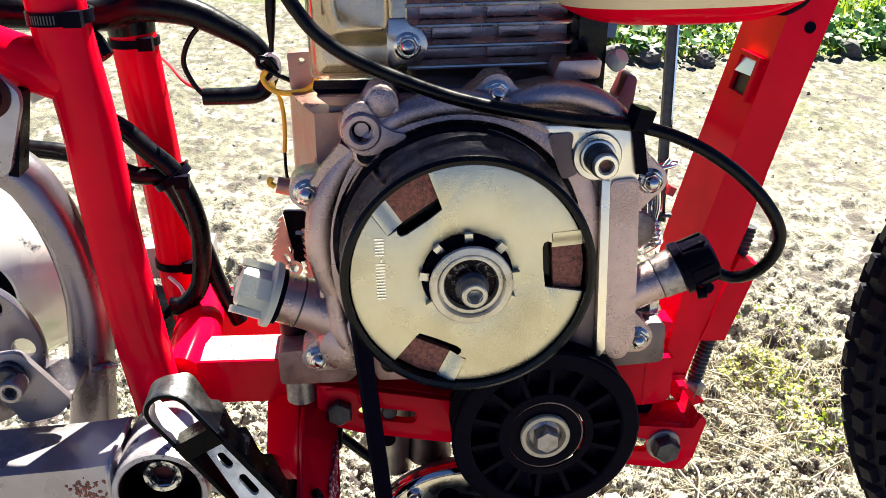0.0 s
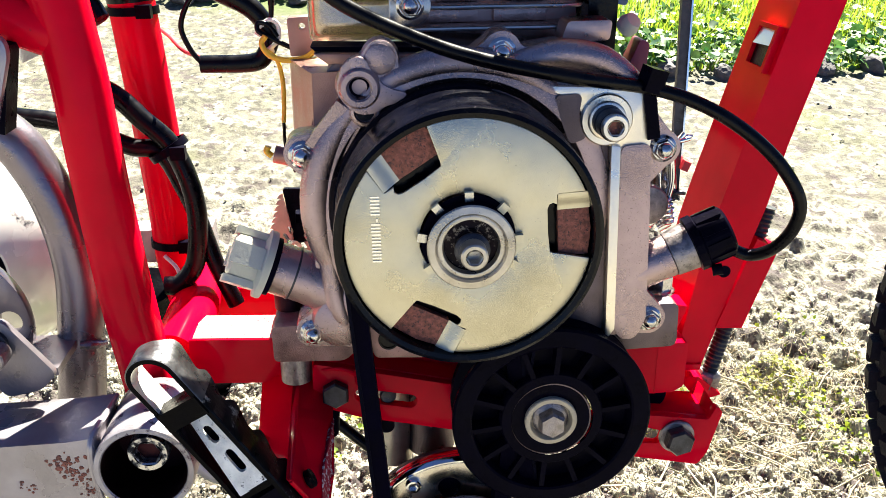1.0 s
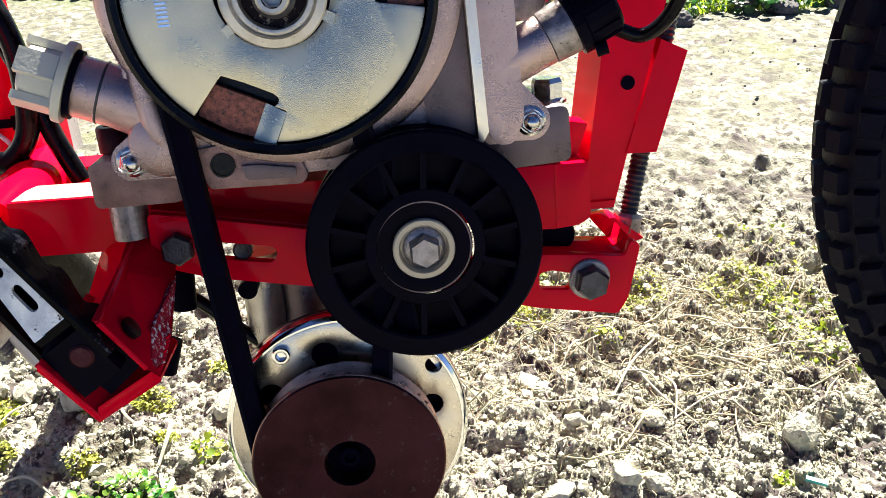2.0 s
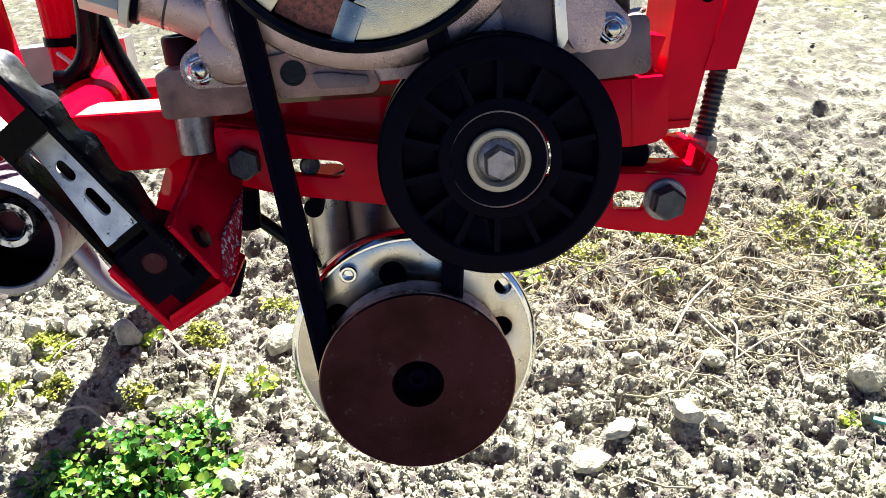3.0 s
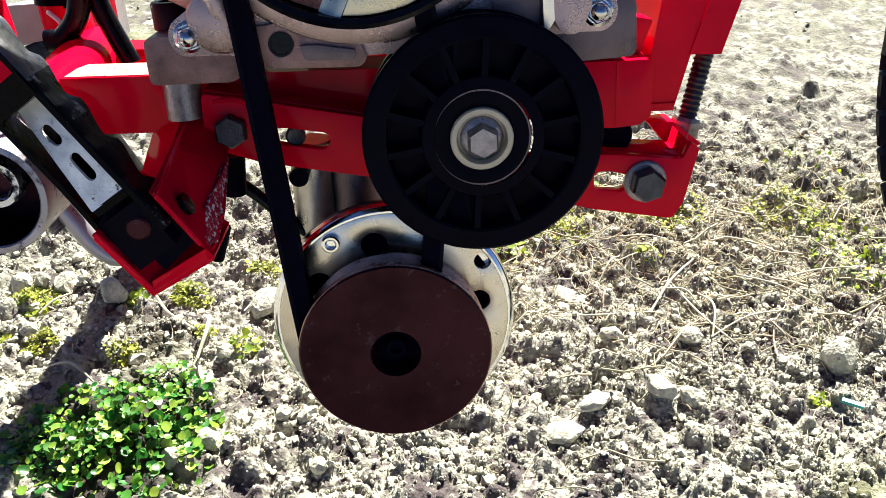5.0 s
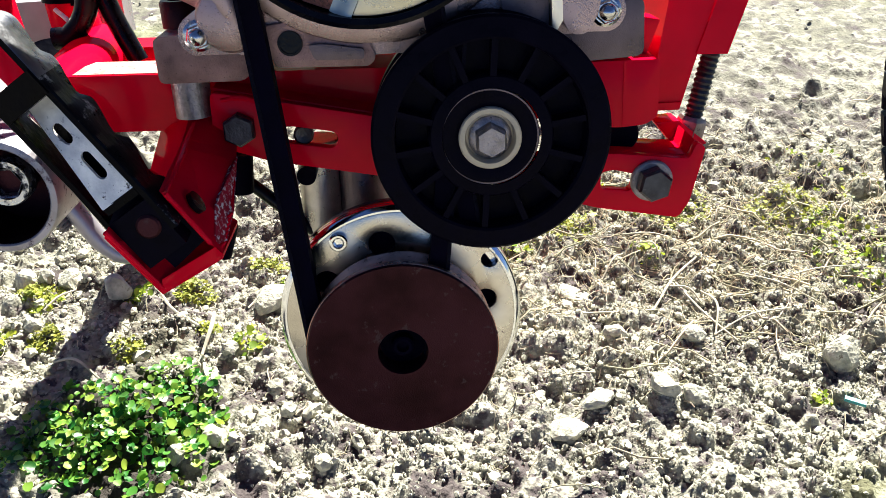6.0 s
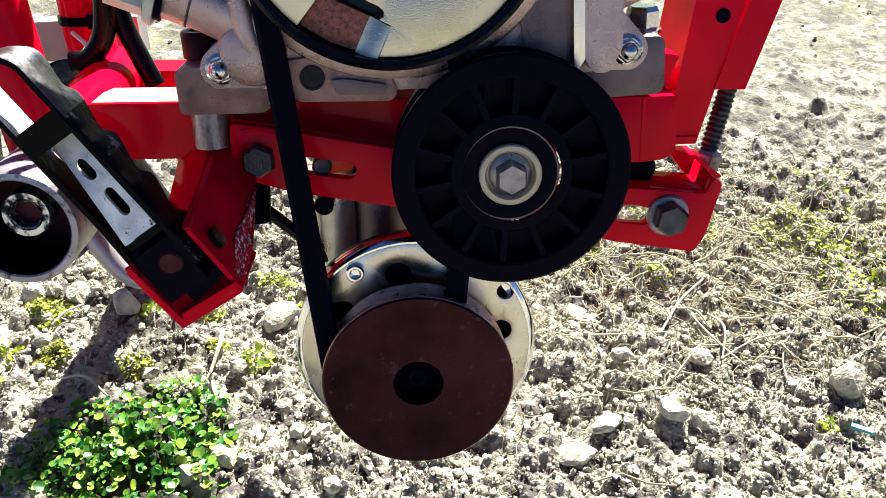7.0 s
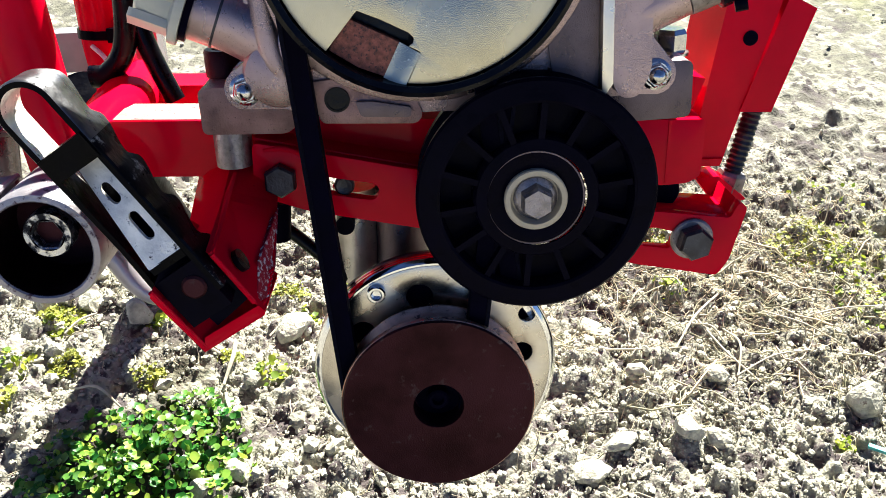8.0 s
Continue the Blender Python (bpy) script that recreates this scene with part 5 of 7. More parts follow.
    # down tube: folded box, leaning forward
    L = [(0.1165, -0.0560), (0.1285, 0.0180), (0.1345, 0.0413), (0.1435, 0.074), (0.1685, 0.1623), (0.190, 0.24)]
    Rr = [(0.1325, -0.0560), (0.1535, 0.0190), (0.1600, 0.0405), (0.1672, 0.073), (0.1921, 0.1615), (0.214, 0.24)]
    bm = bm_new()
    rings(bm, [[(l[0], 0.041, l[1]), (r[0], 0.041, r[1]), (r[0] + 0.002, 0.092, r[1]), (l[0] + 0.002, 0.092, l[1])] for l, r in zip(L, Rr)])
    dt = part("down_tube", bm, RED, t, "red folded box-section down tube", bevel=0.0022)
    # flat black discs on the tube's face stand for shaded holes
    for (x, z), r in (((0.1404, 0.0028), 0.0034), ((0.1790, 0.1485), 0.0030)):
        bm = bm_new()
        axle(bm, (x, 0.0408, z), (0, -1, 0), [(r, 0), (r, 0.0004), (0, 0.0004)], 24)
        part("hole_disc", bm, RUBBER, dt, "black disc standing for a drilled hole's darkness")
    bm = bm_new()
    rings(bm, [[(x0, 0.0398, z0), (x1, 0.0398, z1), (x1 + 0.001, 0.052, z1), (x0 + 0.001, 0.052, z0)] for x0, z0, x1, z1 in ((0.1385, -0.0310, 0.1535, -0.0318), (0.1565, 0.0215, 0.1690, 0.0150))])
    part("tab", bm, RED, dt, bevel=0.001)
    bm = bm_new()
    rings(bm, [[(x0, 0.0415, z0), (x1, 0.0415, z1), (x1, 0.0395, z1), (x0, 0.0395, z0)] for x0, z0, x1, z1 in ((0.1160, -0.0567, 0.1316, -0.0570), (0.1167, -0.053, 0.1326, -0.0535))])
    part("weld_bead", bm, RED, dt, bevel=0.0008)
    # opening with a raised rim on the inner side of the down tube
    d = Vector((0.272, 0, 0.962)).normalized()
    c0 = Vector((0.1568, 0.058, 0.1205))
    out = Vector((-0.962, 0, 0.272))
    bm = bm_new()
    q = [(-0.0125, -0.0120), (0.0125, -0.0120), (0.0125, 0.0120), (-0.0125, 0.0120)]
    w = [(-0.0098, -0.0095), (0.0098, -0.0095), (0.0098, 0.0095), (-0.0098, 0.0095)]
    rings(bm, [[c0 + Vector((0, u, 0)) + d * v + out * k for u, v in lp] for k, lp in ((-0.002, q), (0.0036, q), (0.0036, w), (0.0010, w))])
    st = part("raised_rim", bm, RED, dt, "raised square rim round an opening", bevel=0.0009)
    # dark plate stands for the shade in the opening
    bm = bm_new()
    rings(bm, [[c0 + Vector((0, u, 0)) + d * v + out * k for u, v in w] for k in (0.0006, 0.0012)])
    part("opening", bm, RUSTY, st, "shadowed opening")
    # bright metal patch paints the sunlight that falls inside
    bm = bm_new()
    rings(bm, [[c0 + Vector((0, u, 0)) + d * v + out * (k + 0.0022 * (v < 0.003)) for u, v in ((-0.0096, 0.0015), (0.0096, 0.0005), (0.0096, 0.0093), (-0.0096, 0.0093))] for k in (0.0008, 0.0016)])
    part("sunlit_patch", bm, MACHINED, st, "bright patch standing for sunlight inside the opening")
    # threaded adjuster with its nut
    bm = bm_new()
    p0, p1 = Vector((0.1395, 0.0500, -0.075)), Vector((0.1650, 0.0505, 0.036))
    n = 86
    u, v, dd = frame_of(p1 - p0)
    axle(bm, p0, p1 - p0, [(0, 0)] + [((0.0047, 0.0039)[i % 2], (p1 - p0).length * i / n) for i in range(n + 1)] + [(0, (p1 - p0).length)], 20)
    part("threaded_rod", bm, DARKSTEEL, t, "dull threaded steel rod", angle=20)
    hex_bolt(t, p0 + dd * 0.002, 0.0125, 0.0095, "adjuster_nut", axis=tuple(dd), material=ZINC)
    bm = bm_new()
    slab(bm, rounded([(0.1215, -0.0640), (0.1330, -0.0635), (0.1475, -0.0760), (0.1340, -0.0800)], 0.001), 0.043, 0.058)
    part("adjuster_seat", bm, RED, t, bevel=0.0008)
    return t


def build_tank():
    t = thing("fuel_tank", (0.105, 0.02, 0.19), "cream fuel tank with a broad red lower band", "tank")
    for name, m, z0, z1, grow in (("red_band", RED, -0.028, -0.0185, 0.0), ("tank_shell", CREAMPAINT, -0.0185, 0.05, 0.0)):
        bm = bm_new()
        loops = []
        for k in range(9):
            s = z0 + (z1 - z0) * k / 8
            q = math.sqrt(max(0.0, 1 - min(1, (-(s) / 0.0285)) ** 2)) if s < 0 else 1.0
            a, b = 0.03 + 0.042 * q - grow, 0.012 + 0.022 * q - (grow if name == "tank_shell" else 0)
            loops.append([(0.1085 + a * math.copysign(abs(math.cos(g)) ** 0.8, math.cos(g)), 0.034 + b * math.sin(g), 0.1842 + s) for g in (2 * math.pi * i / 48 for i in range(48))])
        rings(bm, loops)
        part(name, bm, m, t)
    bm = bm_new()
    hose(bm, [(0.139, 0.03, 0.1795), (0.148, 0.03, 0.1700), (0.158, 0.032, 0.1665), (0.166, 0.034, 0.170), (0.169, 0.036, 0.182)], [0.006, 0.0085, 0.010, 0.009, 0.008], 16)
    part("rubber_mount", bm, RUBBER, t, "black rubber mount")
    return t


# ---- silver rear parts ----
def build_swingarm():
    t = thing("swingarm", (-0.20, 0.0, -0.05), "silver-painted box swingarm with rust spots and a round pivot", "swingarm")
    bm = bm_new()
    rings(bm, [[(x, -0.0345, zt - 0.034), (x, -0.0345, zt), (x, 0.006, zt), (x, 0.006, zt - 0.034)] for x, zt in ((-0.36, -0.0385), (-0.24, -0.0365), (-0.195, -0.0355), (-0.1815, -0.034))])
    part("beam", bm, SILVER, t, bevel=0.004)
    bm = bm_new()
    hose(bm, [(-0.1805, 0.004, -0.0338), (-0.1815, -0.015, -0.0340), (-0.1828, -0.0335, -0.0350), (-0.1838, -0.0348, -0.0500), (-0.1820, -0.0348, -0.0690)], [0.0012, 0.0017, 0.0016, 0.0018, 0.0014], 8, 6)
    part("weld_bead", bm, SILVER, t, "rough weld bead")
    bm = bm_new()
    axle(bm, (-0.1600, 0.010, -0.0510), (0, -1, 0), [(0.0225, 0), (0.0235, 0.002), (0.0235, 0.046), (0.0228, 0.0475), (0.0205, 0.0478), (0.0198, 0.047)], 56)
    part("pivot_barrel", bm, BARREL, t, "round pivot barrel with a worn rim")
    bm = bm_new()
    axle(bm, (-0.1600, 0.010, -0.0510), (0, -1, 0), [(0.0199, 0.0472), (0.0196, 0.0465), (0.0196, 0.018), (0, 0.018)], 56)
    part("pivot_bore", bm, RUSTY, t, "dark brown bore")
    bm = bm_new()
    cyl(bm, (-0.1605, -0.005, -0.0495), (-0.1605, -0.022, -0.0495), 0.0075)
    part("pivot_sleeve", bm, RUSTY, t)
    bm = bm_new()
    axle(bm, (-0.1605, -0.0195, -0.0490), (0, -1, 0), [(0.0098, 0), (0.0098, 0.006), (0.0092, 0.0075), (0.0068, 0.0075)], 32)
    axle(bm, (-0.1605, -0.0270, -0.0490), (0, -1, 0), [(0.0070, 0), (0.0062, -0.0006), (0.0062, -0.006), (0, -0.006)], 6)
    part("pivot_bolt", bm, WORNCHROME, t, "worn hollow hex pivot bolt")
    bm = bm_new()
    n = 22
    axle(bm, (-0.1790, 0.040, -0.0785), (0.61, 0.0, -0.79), [(0, 0)] + [((0.0052, 0.0042)[i % 2], 0.020 * i / n) for i in range(n + 1)] + [(0, 0.020)], 18)
    part("stop_screw", bm, ZINC, t, "dull threaded stop screw", angle=60)
    bm = bm_new()
    hose(bm, [(-0.1700, 0.030, -0.0600), (-0.1680, 0.040, -0.0715), (-0.1605, 0.040, -0.0893), (-0.1530, 0.040, -0.1030), (-0.1450, 0.040, -0.1105), (-0.1370, 0.040, -0.1120)], [0.0060, 0.0056, 0.0052, 0.0050, 0.0046, 0.0040], 16)
    part("lower_lever", bm, SILVER, t, "pale silver curved lever")
    # flaking rust: many small ragged spots gathered in patches
    rnd = random.Random(4)
    for cx, cz, spread, count, big in ((-0.1965, -0.0475, 0.0042, 60, 0.0013), (-0.1905, -0.0545, 0.0030, 26, 0.0010), (-0.2150, -0.0590, 0.0022, 14, 0.0009), (-0.1870, -0.0620, 0.0025, 16, 0.0011)):
        bm = bm_new()
        for _ in range(count):
            x, z = cx + rnd.gauss(0, spread), cz + rnd.gauss(0, spread * 0.8)
            r0 = big * rnd.uniform(0.25, 1.0)
            if not (-0.072 < z < -0.0405) or x > -0.184:
                continue
            slab(bm, [(x + r0 * rnd.uniform(0.5, 1.2) * math.cos(a), z + r0 * rnd.uniform(0.5, 1.2) * math.sin(a)) for a in (2 * math.pi * i / 9 for i in range(9))], -0.03475 - 0.00004 * rnd.random(), -0.0344)
        part("rust_patch", bm, SHOE, t, "flaking brown rust spots")
    return t


def build_rear():
    t = thing("rear_suspension", (-0.24, 0.06, 0.0), "silver curved tube and plates in front of a bright rear hub", "suspension")
    bm = bm_new()
    hose(bm, [(-0.275, 0.056, 0.114), (-0.2335, 0.056, 0.0900), (-0.2195, 0.056, 0.0705), (-0.2110, 0.056, 0.0441), (-0.2080, 0.056, 0.0150), (-0.2100, 0.055, -0.0133), (-0.2165, 0.052, -0.064), (-0.225, 0.05, -0.09)], [0.0122, 0.0120, 0.0118, 0.0116, 0.0116, 0.0120, 0.0130, 0.014], 32, 6)
    part("curved_tube", bm, TUBEGREY, t, "silver-painted curved tube")
    bm = bm_new()
    hose(bm, [(-0.1975, 0.0500, -0.028), (-0.2030, 0.0440, -0.0255), (-0.2085, 0.0425, -0.0245)], [0.0020, 0.0026, 0.0020], 10)
    part("weld_bead", bm, TUBEGREY, t)
    bm = bm_new()
    axle(bm, (-0.292, 0.150, -0.004), (0, -1, 0), [(0, 0), (0.062, 0), (0.066, 0.006), (0.0655, 0.014), (0.060, 0.026), (0.050, 0.038), (0.038, 0.048), (0.031, 0.053), (0.029, 0.052), (0.0285, 0.030), (0, 0.030)], 72)
    part("hub_shell", bm, HUBWHITE, t, "pale hub shell with dark spots for its reflections")
    bm = bm_new()
    axle(bm, (-0.292, 0.150, -0.004), (0, -1, 0), [(0.0284, 0.031), (0.0280, 0.050), (0.024, 0.054), (0, 0.055)], 48)
    part("hub_core", bm, PLASTIC, t, "black hub centre")
    bm = bm_new()
    slab(bm, circle((-0.277, -0.010), 0.0465, 64), 0.040, 0.046, holes=[circle((-0.277 + 0.036 * math.cos(a), -0.010 + 0.036 * math.sin(a)), 0.0062, 18) for a in (-0.75, 0.05, 0.85, 1.65, 2.45, 3.25, 4.05, 4.85)])
    part("drilled_plate", bm, TUBEGREY, t, "silver plate with round holes", bevel=0.0007)
    bm = bm_new()
    slab(bm, rounded([(-0.2425, 0.0105), (-0.2270, 0.0115), (-0.2060, -0.0185), (-0.2150, -0.027), (-0.232, -0.030), (-0.2455, -0.002)], 0.004), 0.000, 0.004)
    part("link_plate", bm, LINKGREY, t, bevel=0.0008)
    bm = bm_new()
    beam(bm, (-0.2250, 0.012, -0.0235), (-0.2250, 0.05, -0.0235), 0.03, 0.004)
    part("link_foot", bm, LINKGREY, t, bevel=0.0008)
    bm = bm_new()
    axle(bm, (-0.2330, 0.0005, -0.0005), (0, -1, 0), [(0.0078, 0), (0.0078, 0.003), (0.0065, 0.0035), (0.0065, 0.007), (0.0058, 0.0075), (0, 0.0075)], 28)
    part("bush", bm, DARKSTEEL, t)
    socket_bolt(t, (-0.2290, -0.0035, -0.0030), 0.0058, 0.011, material=ZINC)
    # upper plate with its pivot screw
    bm = bm_new()
    slab(bm, rounded([(-0.245, 0.165), (-0.2255, 0.166), (-0.2015, 0.1405), (-0.2015, 0.1345), (-0.2125, 0.103), (-0.245, 0.094)], 0.003), 0.002, 0.0065)
    up = part("upper_plate", bm, SILVER, t, bevel=0.0008)
    bm = bm_new()
    axle(bm, (-0.2150, 0.0022, 0.1395), (0, -1, 0), [(0.0105, 0), (0.0105, 0.002), (0.0075, 0.0028), (0.0062, 0.006), (0, 0.0062)], 28)
    part("pivot_screw", bm, RUSTY, up, "rusty pivot screw")
    bm = bm_new()
    beam(bm, (-0.2045, 0.014, 0.139), (-0.2130, 0.014, 0.100), 0.014, 0.0045, (1, 0, 0))
    part("black_spacer", bm, PLASTIC, up)
    bm = bm_new()
    beam(bm, (-0.212, 0.045, 0.130), (-0.187, 0.040, 0.141), 0.006, 0.010)
    part("strut", bm, CHROME, up, bevel=0.001)
    bm = bm_new()
    beam(bm, (-0.30, 0.16, -0.012), (-0.155, 0.165, -0.012), 0.02, 0.022)
    part("far_arm", bm, SILVER, t, "pale far swingarm bar", bevel=0.004)
    return t


def build_foot_peg():
    t = thing("foot_peg", (-0.10, -0.05, -0.06), "folded steel foot peg, black with worn chrome, on a red bracket", "foot peg")
    ax = Vector((0.0455, 0.002, -0.0725)).normalized()
    cr = Vector((0.845, 0.0, 0.530)).normalized()
    o = Vector((-0.1425, -0.051, 0.0085))
    c0, W, H = -0.0002, 0.0105, 0.00135
    def to(c, a, y):
        return Vector((0, y - o.y, 0)) + o + ax * a + cr * c
    def front(c):
        return -0.0612 - (c - 0.0015) * 0.2
    def tooth(a):
        f = ((a - 0.0145) / 0.0194) % 1.0
        k = f / 0.75 if f < 0.75 else (1.0 - f) / 0.25
        return k * k * (3 - 2 * k)
    # strap folded into a loop, its back edge cut into long teeth
    turn = [(c0 + W * math.sin(g), -0.0010 - W * 0.95 * math.cos(g)) for g in [math.radians(q) for q in range(-90, 91, 6)]]
    line = [(c0 - W - 0.0012 * min(1, max(0, a - 0.055) / 0.02), a) for a in [0.088 - 0.0015 * i for i in range(59)]]
    line += turn + [(c0 + W, 0.0015 * i) for i in range(1, 59)]
    bm = bm_new()
    loops = []
    for i, (c, a) in enumerate(line):
        p, q = line[max(i - 1, 0)], line[min(i + 1, len(line) - 1)]
        n = Vector((q[1] - p[1], p[0] - q[0])).normalized()
        side = max(0.0, min(1.0, (c - c0) / W + 0.9))
        k = tooth(a) * side
        back = -0.0415 - 0.0036 * k
        out = 0.0007 * (1 - 2 * k) * side * min(1.0, max(0.0, a / 0.02))
        f = front(c)
        ring = []
        for d, y in ((-H, f), (H * 0.5, f), (H, f + 0.0010), (H + out * 0.5, 0.5 * (f + back)), (H + out, back - 0.0008), (H * 0.4 + out, back), (-H + out, back), (-H, 0.5 * (f + back))):
            ring.append(to(c + n.x * d, a + n.y * d, y))
        loops.append(ring)
    rings(bm, loops)
    ob = part("rail", bm, PEGBLACK, t, "looped black strap, toothed edge, sunlit and shaded parts coloured in")
    ob.data.materials.append(PEGWORN)
    ob.data.materials.append(TREAD)
    ob.data.materials.append(PEGSHADE)
    # bright loop, pale inner face and dark rail paint in sun and shadow
    for i, f in enumerate(ob.data.polygons):
        k = i // 8
        if k < len(loops) - 1 and i % 8 in (1, 2, 3, 4):
            f.material_index = 1 if line[k][0] < c0 + W * 0.99 or line[k][1] < 0.017 else 3
        elif k < len(loops) - 1 and i % 8 in (6, 7) and line[k][0] < c0 and line[k][1] < 0.02:
            f.material_index = 2
    bm = bm_new()
    rings(bm, [[to(c, a, y) for c, y in ((c0 - W, front(-0.007) - 0.0008), (c0 + W, front(0.010) - 0.0008), (c0 + W, -0.050), (c0 - W, -0.050))] for a in (0.0140, 0.0146, 0.0232, 0.0239)])
    part("cross_piece", bm, PEGBLACK, t, "black block across the loop", bevel=0.0008)
    # worn plate with long holes, rising to the front towards its end
    def ramp(a):
        return -0.0480 - 0.0135 * (a - 0.024) / 0.042
    bm = bm_new()
    L, R = -0.0062, c0 + W - H
    ol = rounded([(L, 0.0235), (R, 0.0235), (R, 0.0665), (L, 0.0665)], 0.0006)
    slab(bm, ol, 0.0, 0.0018, holes=[slot((-0.0016, 0.0350), (-0.0008, 0.0395), 0.0022, 6), slot((0.0010, 0.0485), (0.0020, 0.0560), 0.0022, 6)])
    for v in bm.verts:
        v.co = to(v.co.x, v.co.z, ramp(v.co.z) + v.co.y - 0.0009)
    part("tread_plate", bm, TREAD, t, "worn chrome plate with long holes", bevel=0.0004)
    # added black sheet, makes the holes in the plate look dark
    bm = bm_new()
    rings(bm, [[to(c, a, ramp(a) + d) for c in (L, R) for d in ((0.0050, 0.0062) if c == L else (0.0062, 0.0050))] for a in (0.0300, 0.0650)])
    part("backing", bm, PEGBLACK, t, "black sheet that darkens the plate's holes")
    # folded lip that closes the plate over the hinge
    bm = bm_new()
    rings(bm, [[to(c, a, y) for c, y in ((L, -0.0622), (R, -0.0632), (R, -0.052), (L, -0.052))] for a in (0.0662, 0.0668, 0.0688, 0.0694)])
    part("folded_lip", bm, PEGBLACK, t, "black folded lip above the hinge")
    # hinge block inside the bracket
    bm = bm_new()
    a = o + ax * 0.072
    beam(bm, a, a + ax * 0.022, 0.022, 0.018, tuple(cr))
    part("hinge_block", bm, PLASTIC, t, bevel=0.001)
    bm = bm_new()
    axle(bm, (-0.0974, -0.0595, -0.0589), (0, -1, 0), [(0.0048, 0), (0.0047, 0.0010), (0.0038, 0.0018), (0, 0.0019)], 28)
    part("rivet", bm, RUSTY, t, "rust-brown rivet head")
    bm = bm_new()
    hose(bm, [(-0.1385, -0.045, -0.018), (-0.128, -0.040, -0.038), (-0.1215, -0.042, -0.050), (-0.112, -0.045, -0.061), (-0.103, -0.050, -0.071)], 0.0022, 10)
    part("return_spring_wire", bm, CHROME, t)
    return t


build_frame()
build_tank()
build_swingarm()
build_rear()
build_foot_peg()


# ---- front wheel ----
def build_wheel():
    c = Vector((0.4815, 0.046, -0.046))
    R, W = 0.238, 0.0265
    t = thing("knobby_wheel", tuple(c), "bicycle wheel with a dusty black knobby tyre", "wheel")
    bm = bm_new()
    prof = []
    for i in range(25):
        a = radians(-118 + 236 * i / 24)
        prof.append((R - 0.025 + 0.025 * math.cos(a), W * math.sin(a)))
    axle(bm, c, (0, 1, 0), prof, 120, closed=True)
    ty = part("tyre", bm, TYRE, t, "dusty black knobby tyre")
    bm = bm_new()
    axle(bm, c, (0, 1, 0), [(R - 0.037, -0.013), (R - 0.034, -0.0135), (R - 0.034, 0.0135), (R - 0.037, 0.013), (R - 0.048, 0.008), (R - 0.048, -0.008)], 96, closed=True)
    part("rim", bm, SILVER, t)
    bm = bm_new()
    axle(bm, c, (0, 1, 0), [(0, -0.05), (0.008, -0.05), (0.008, -0.03), (0.022, -0.028), (0.016, -0.02), (0.016, 0.02), (0.022, 0.028), (0.008, 0.03), (0.008, 0.05), (0, 0.05)], 28)
    part("hub", bm, STEEL, t)
    for k in range(28):
        a = 2 * math.pi * k / 28
        s = 1 if k % 2 else -1
        b = a + s * 0.5 * (1 if (k // 2) % 2 else -1)
        bm = bm_new()
        cyl(bm, c + Vector((0.02 * math.cos(b), s * 0.027, 0.02 * math.sin(b))), c + Vector(((R - 0.046) * math.cos(a), 0, (R - 0.046) * math.sin(a))), 0.001, seg=6)
        part("spoke", bm, STEEL, t)
    # knobs, all of one mesh for each row
    shapes = {}
    for name, (lx, ly, lz) in {"c": (0.0120, 0.0100, 0.0050), "m": (0.0125, 0.0104, 0.0054), "s": (0.0112, 0.0098, 0.0056)}.items():
        bm = bm_new()
        rings(bm, [[(lx * q * a, ly * q * b, z) for a, b in ((-0.5, -0.5), (0.5, -0.5), (0.5, 0.5), (-0.5, 0.5))] for z, q in ((-0.0025, 1.12), (lz * 0.8, 1.0), (lz, 0.9))])
        finish(bm, 30)
        me = bpy.data.meshes.new("knob")
        bm.to_mesh(me)
        bm.free()
        me.materials.append(KNOB)
        shapes[name] = me
    N = 74
    rnd = random.Random(8)
    V, F, off = [], [], 0
    for i in range(N):
        for row, key in ((-112, "s"), (-84, "s"), (-50, "m"), (-17, "c"), (17, "c"), (50, "m"), (84, "s")):
            th = 2 * math.pi * (i + (0.5 if abs(row) in (17, 84) else 0.0)) / N
            f = radians(row)
            rad = R - 0.025 + 0.025 * math.cos(f)
            m = Matrix.Rotation(-th, 4, "Y") @ Matrix.Translation((rad, W * math.sin(f), 0)) @ Matrix.Rotation(f * (1 if abs(row) < 80 else 0.80), 4, "Z") @ Matrix.Rotation(radians(90), 4, "Y") @ Matrix.Rotation(rnd.uniform(-0.06, 0.06), 4, "Z")
            if abs(th - math.pi) < 0.95 and row < 30:
                k = new("knob", shapes[key])
                k.parent = ty
                k.matrix_basis = m
            else:
                me = shapes[key]
                V += [tuple(m @ v.co) for v in me.vertices]
                F += [tuple(j + off for j in p.vertices) for p in me.polygons]
                off += len(me.vertices)
    me = bpy.data.meshes.new("knob_rest")
    me.from_pydata(V, [], F)
    me.materials.append(KNOB)
    fk = new("knob_rest", me)
    fk.parent = ty
    fk["kind"] = "stuff"
    return t


build_wheel()


# ---- cables and wires ----
def cable_thing(name, origin, label, category, runs):
    t = thing(name, origin, label, category)
    for pname, pts, r, m in runs:
        bm = bm_new()
        hose(bm, pts, r, 14, 10)
        part(pname, bm, m, t)
    return t


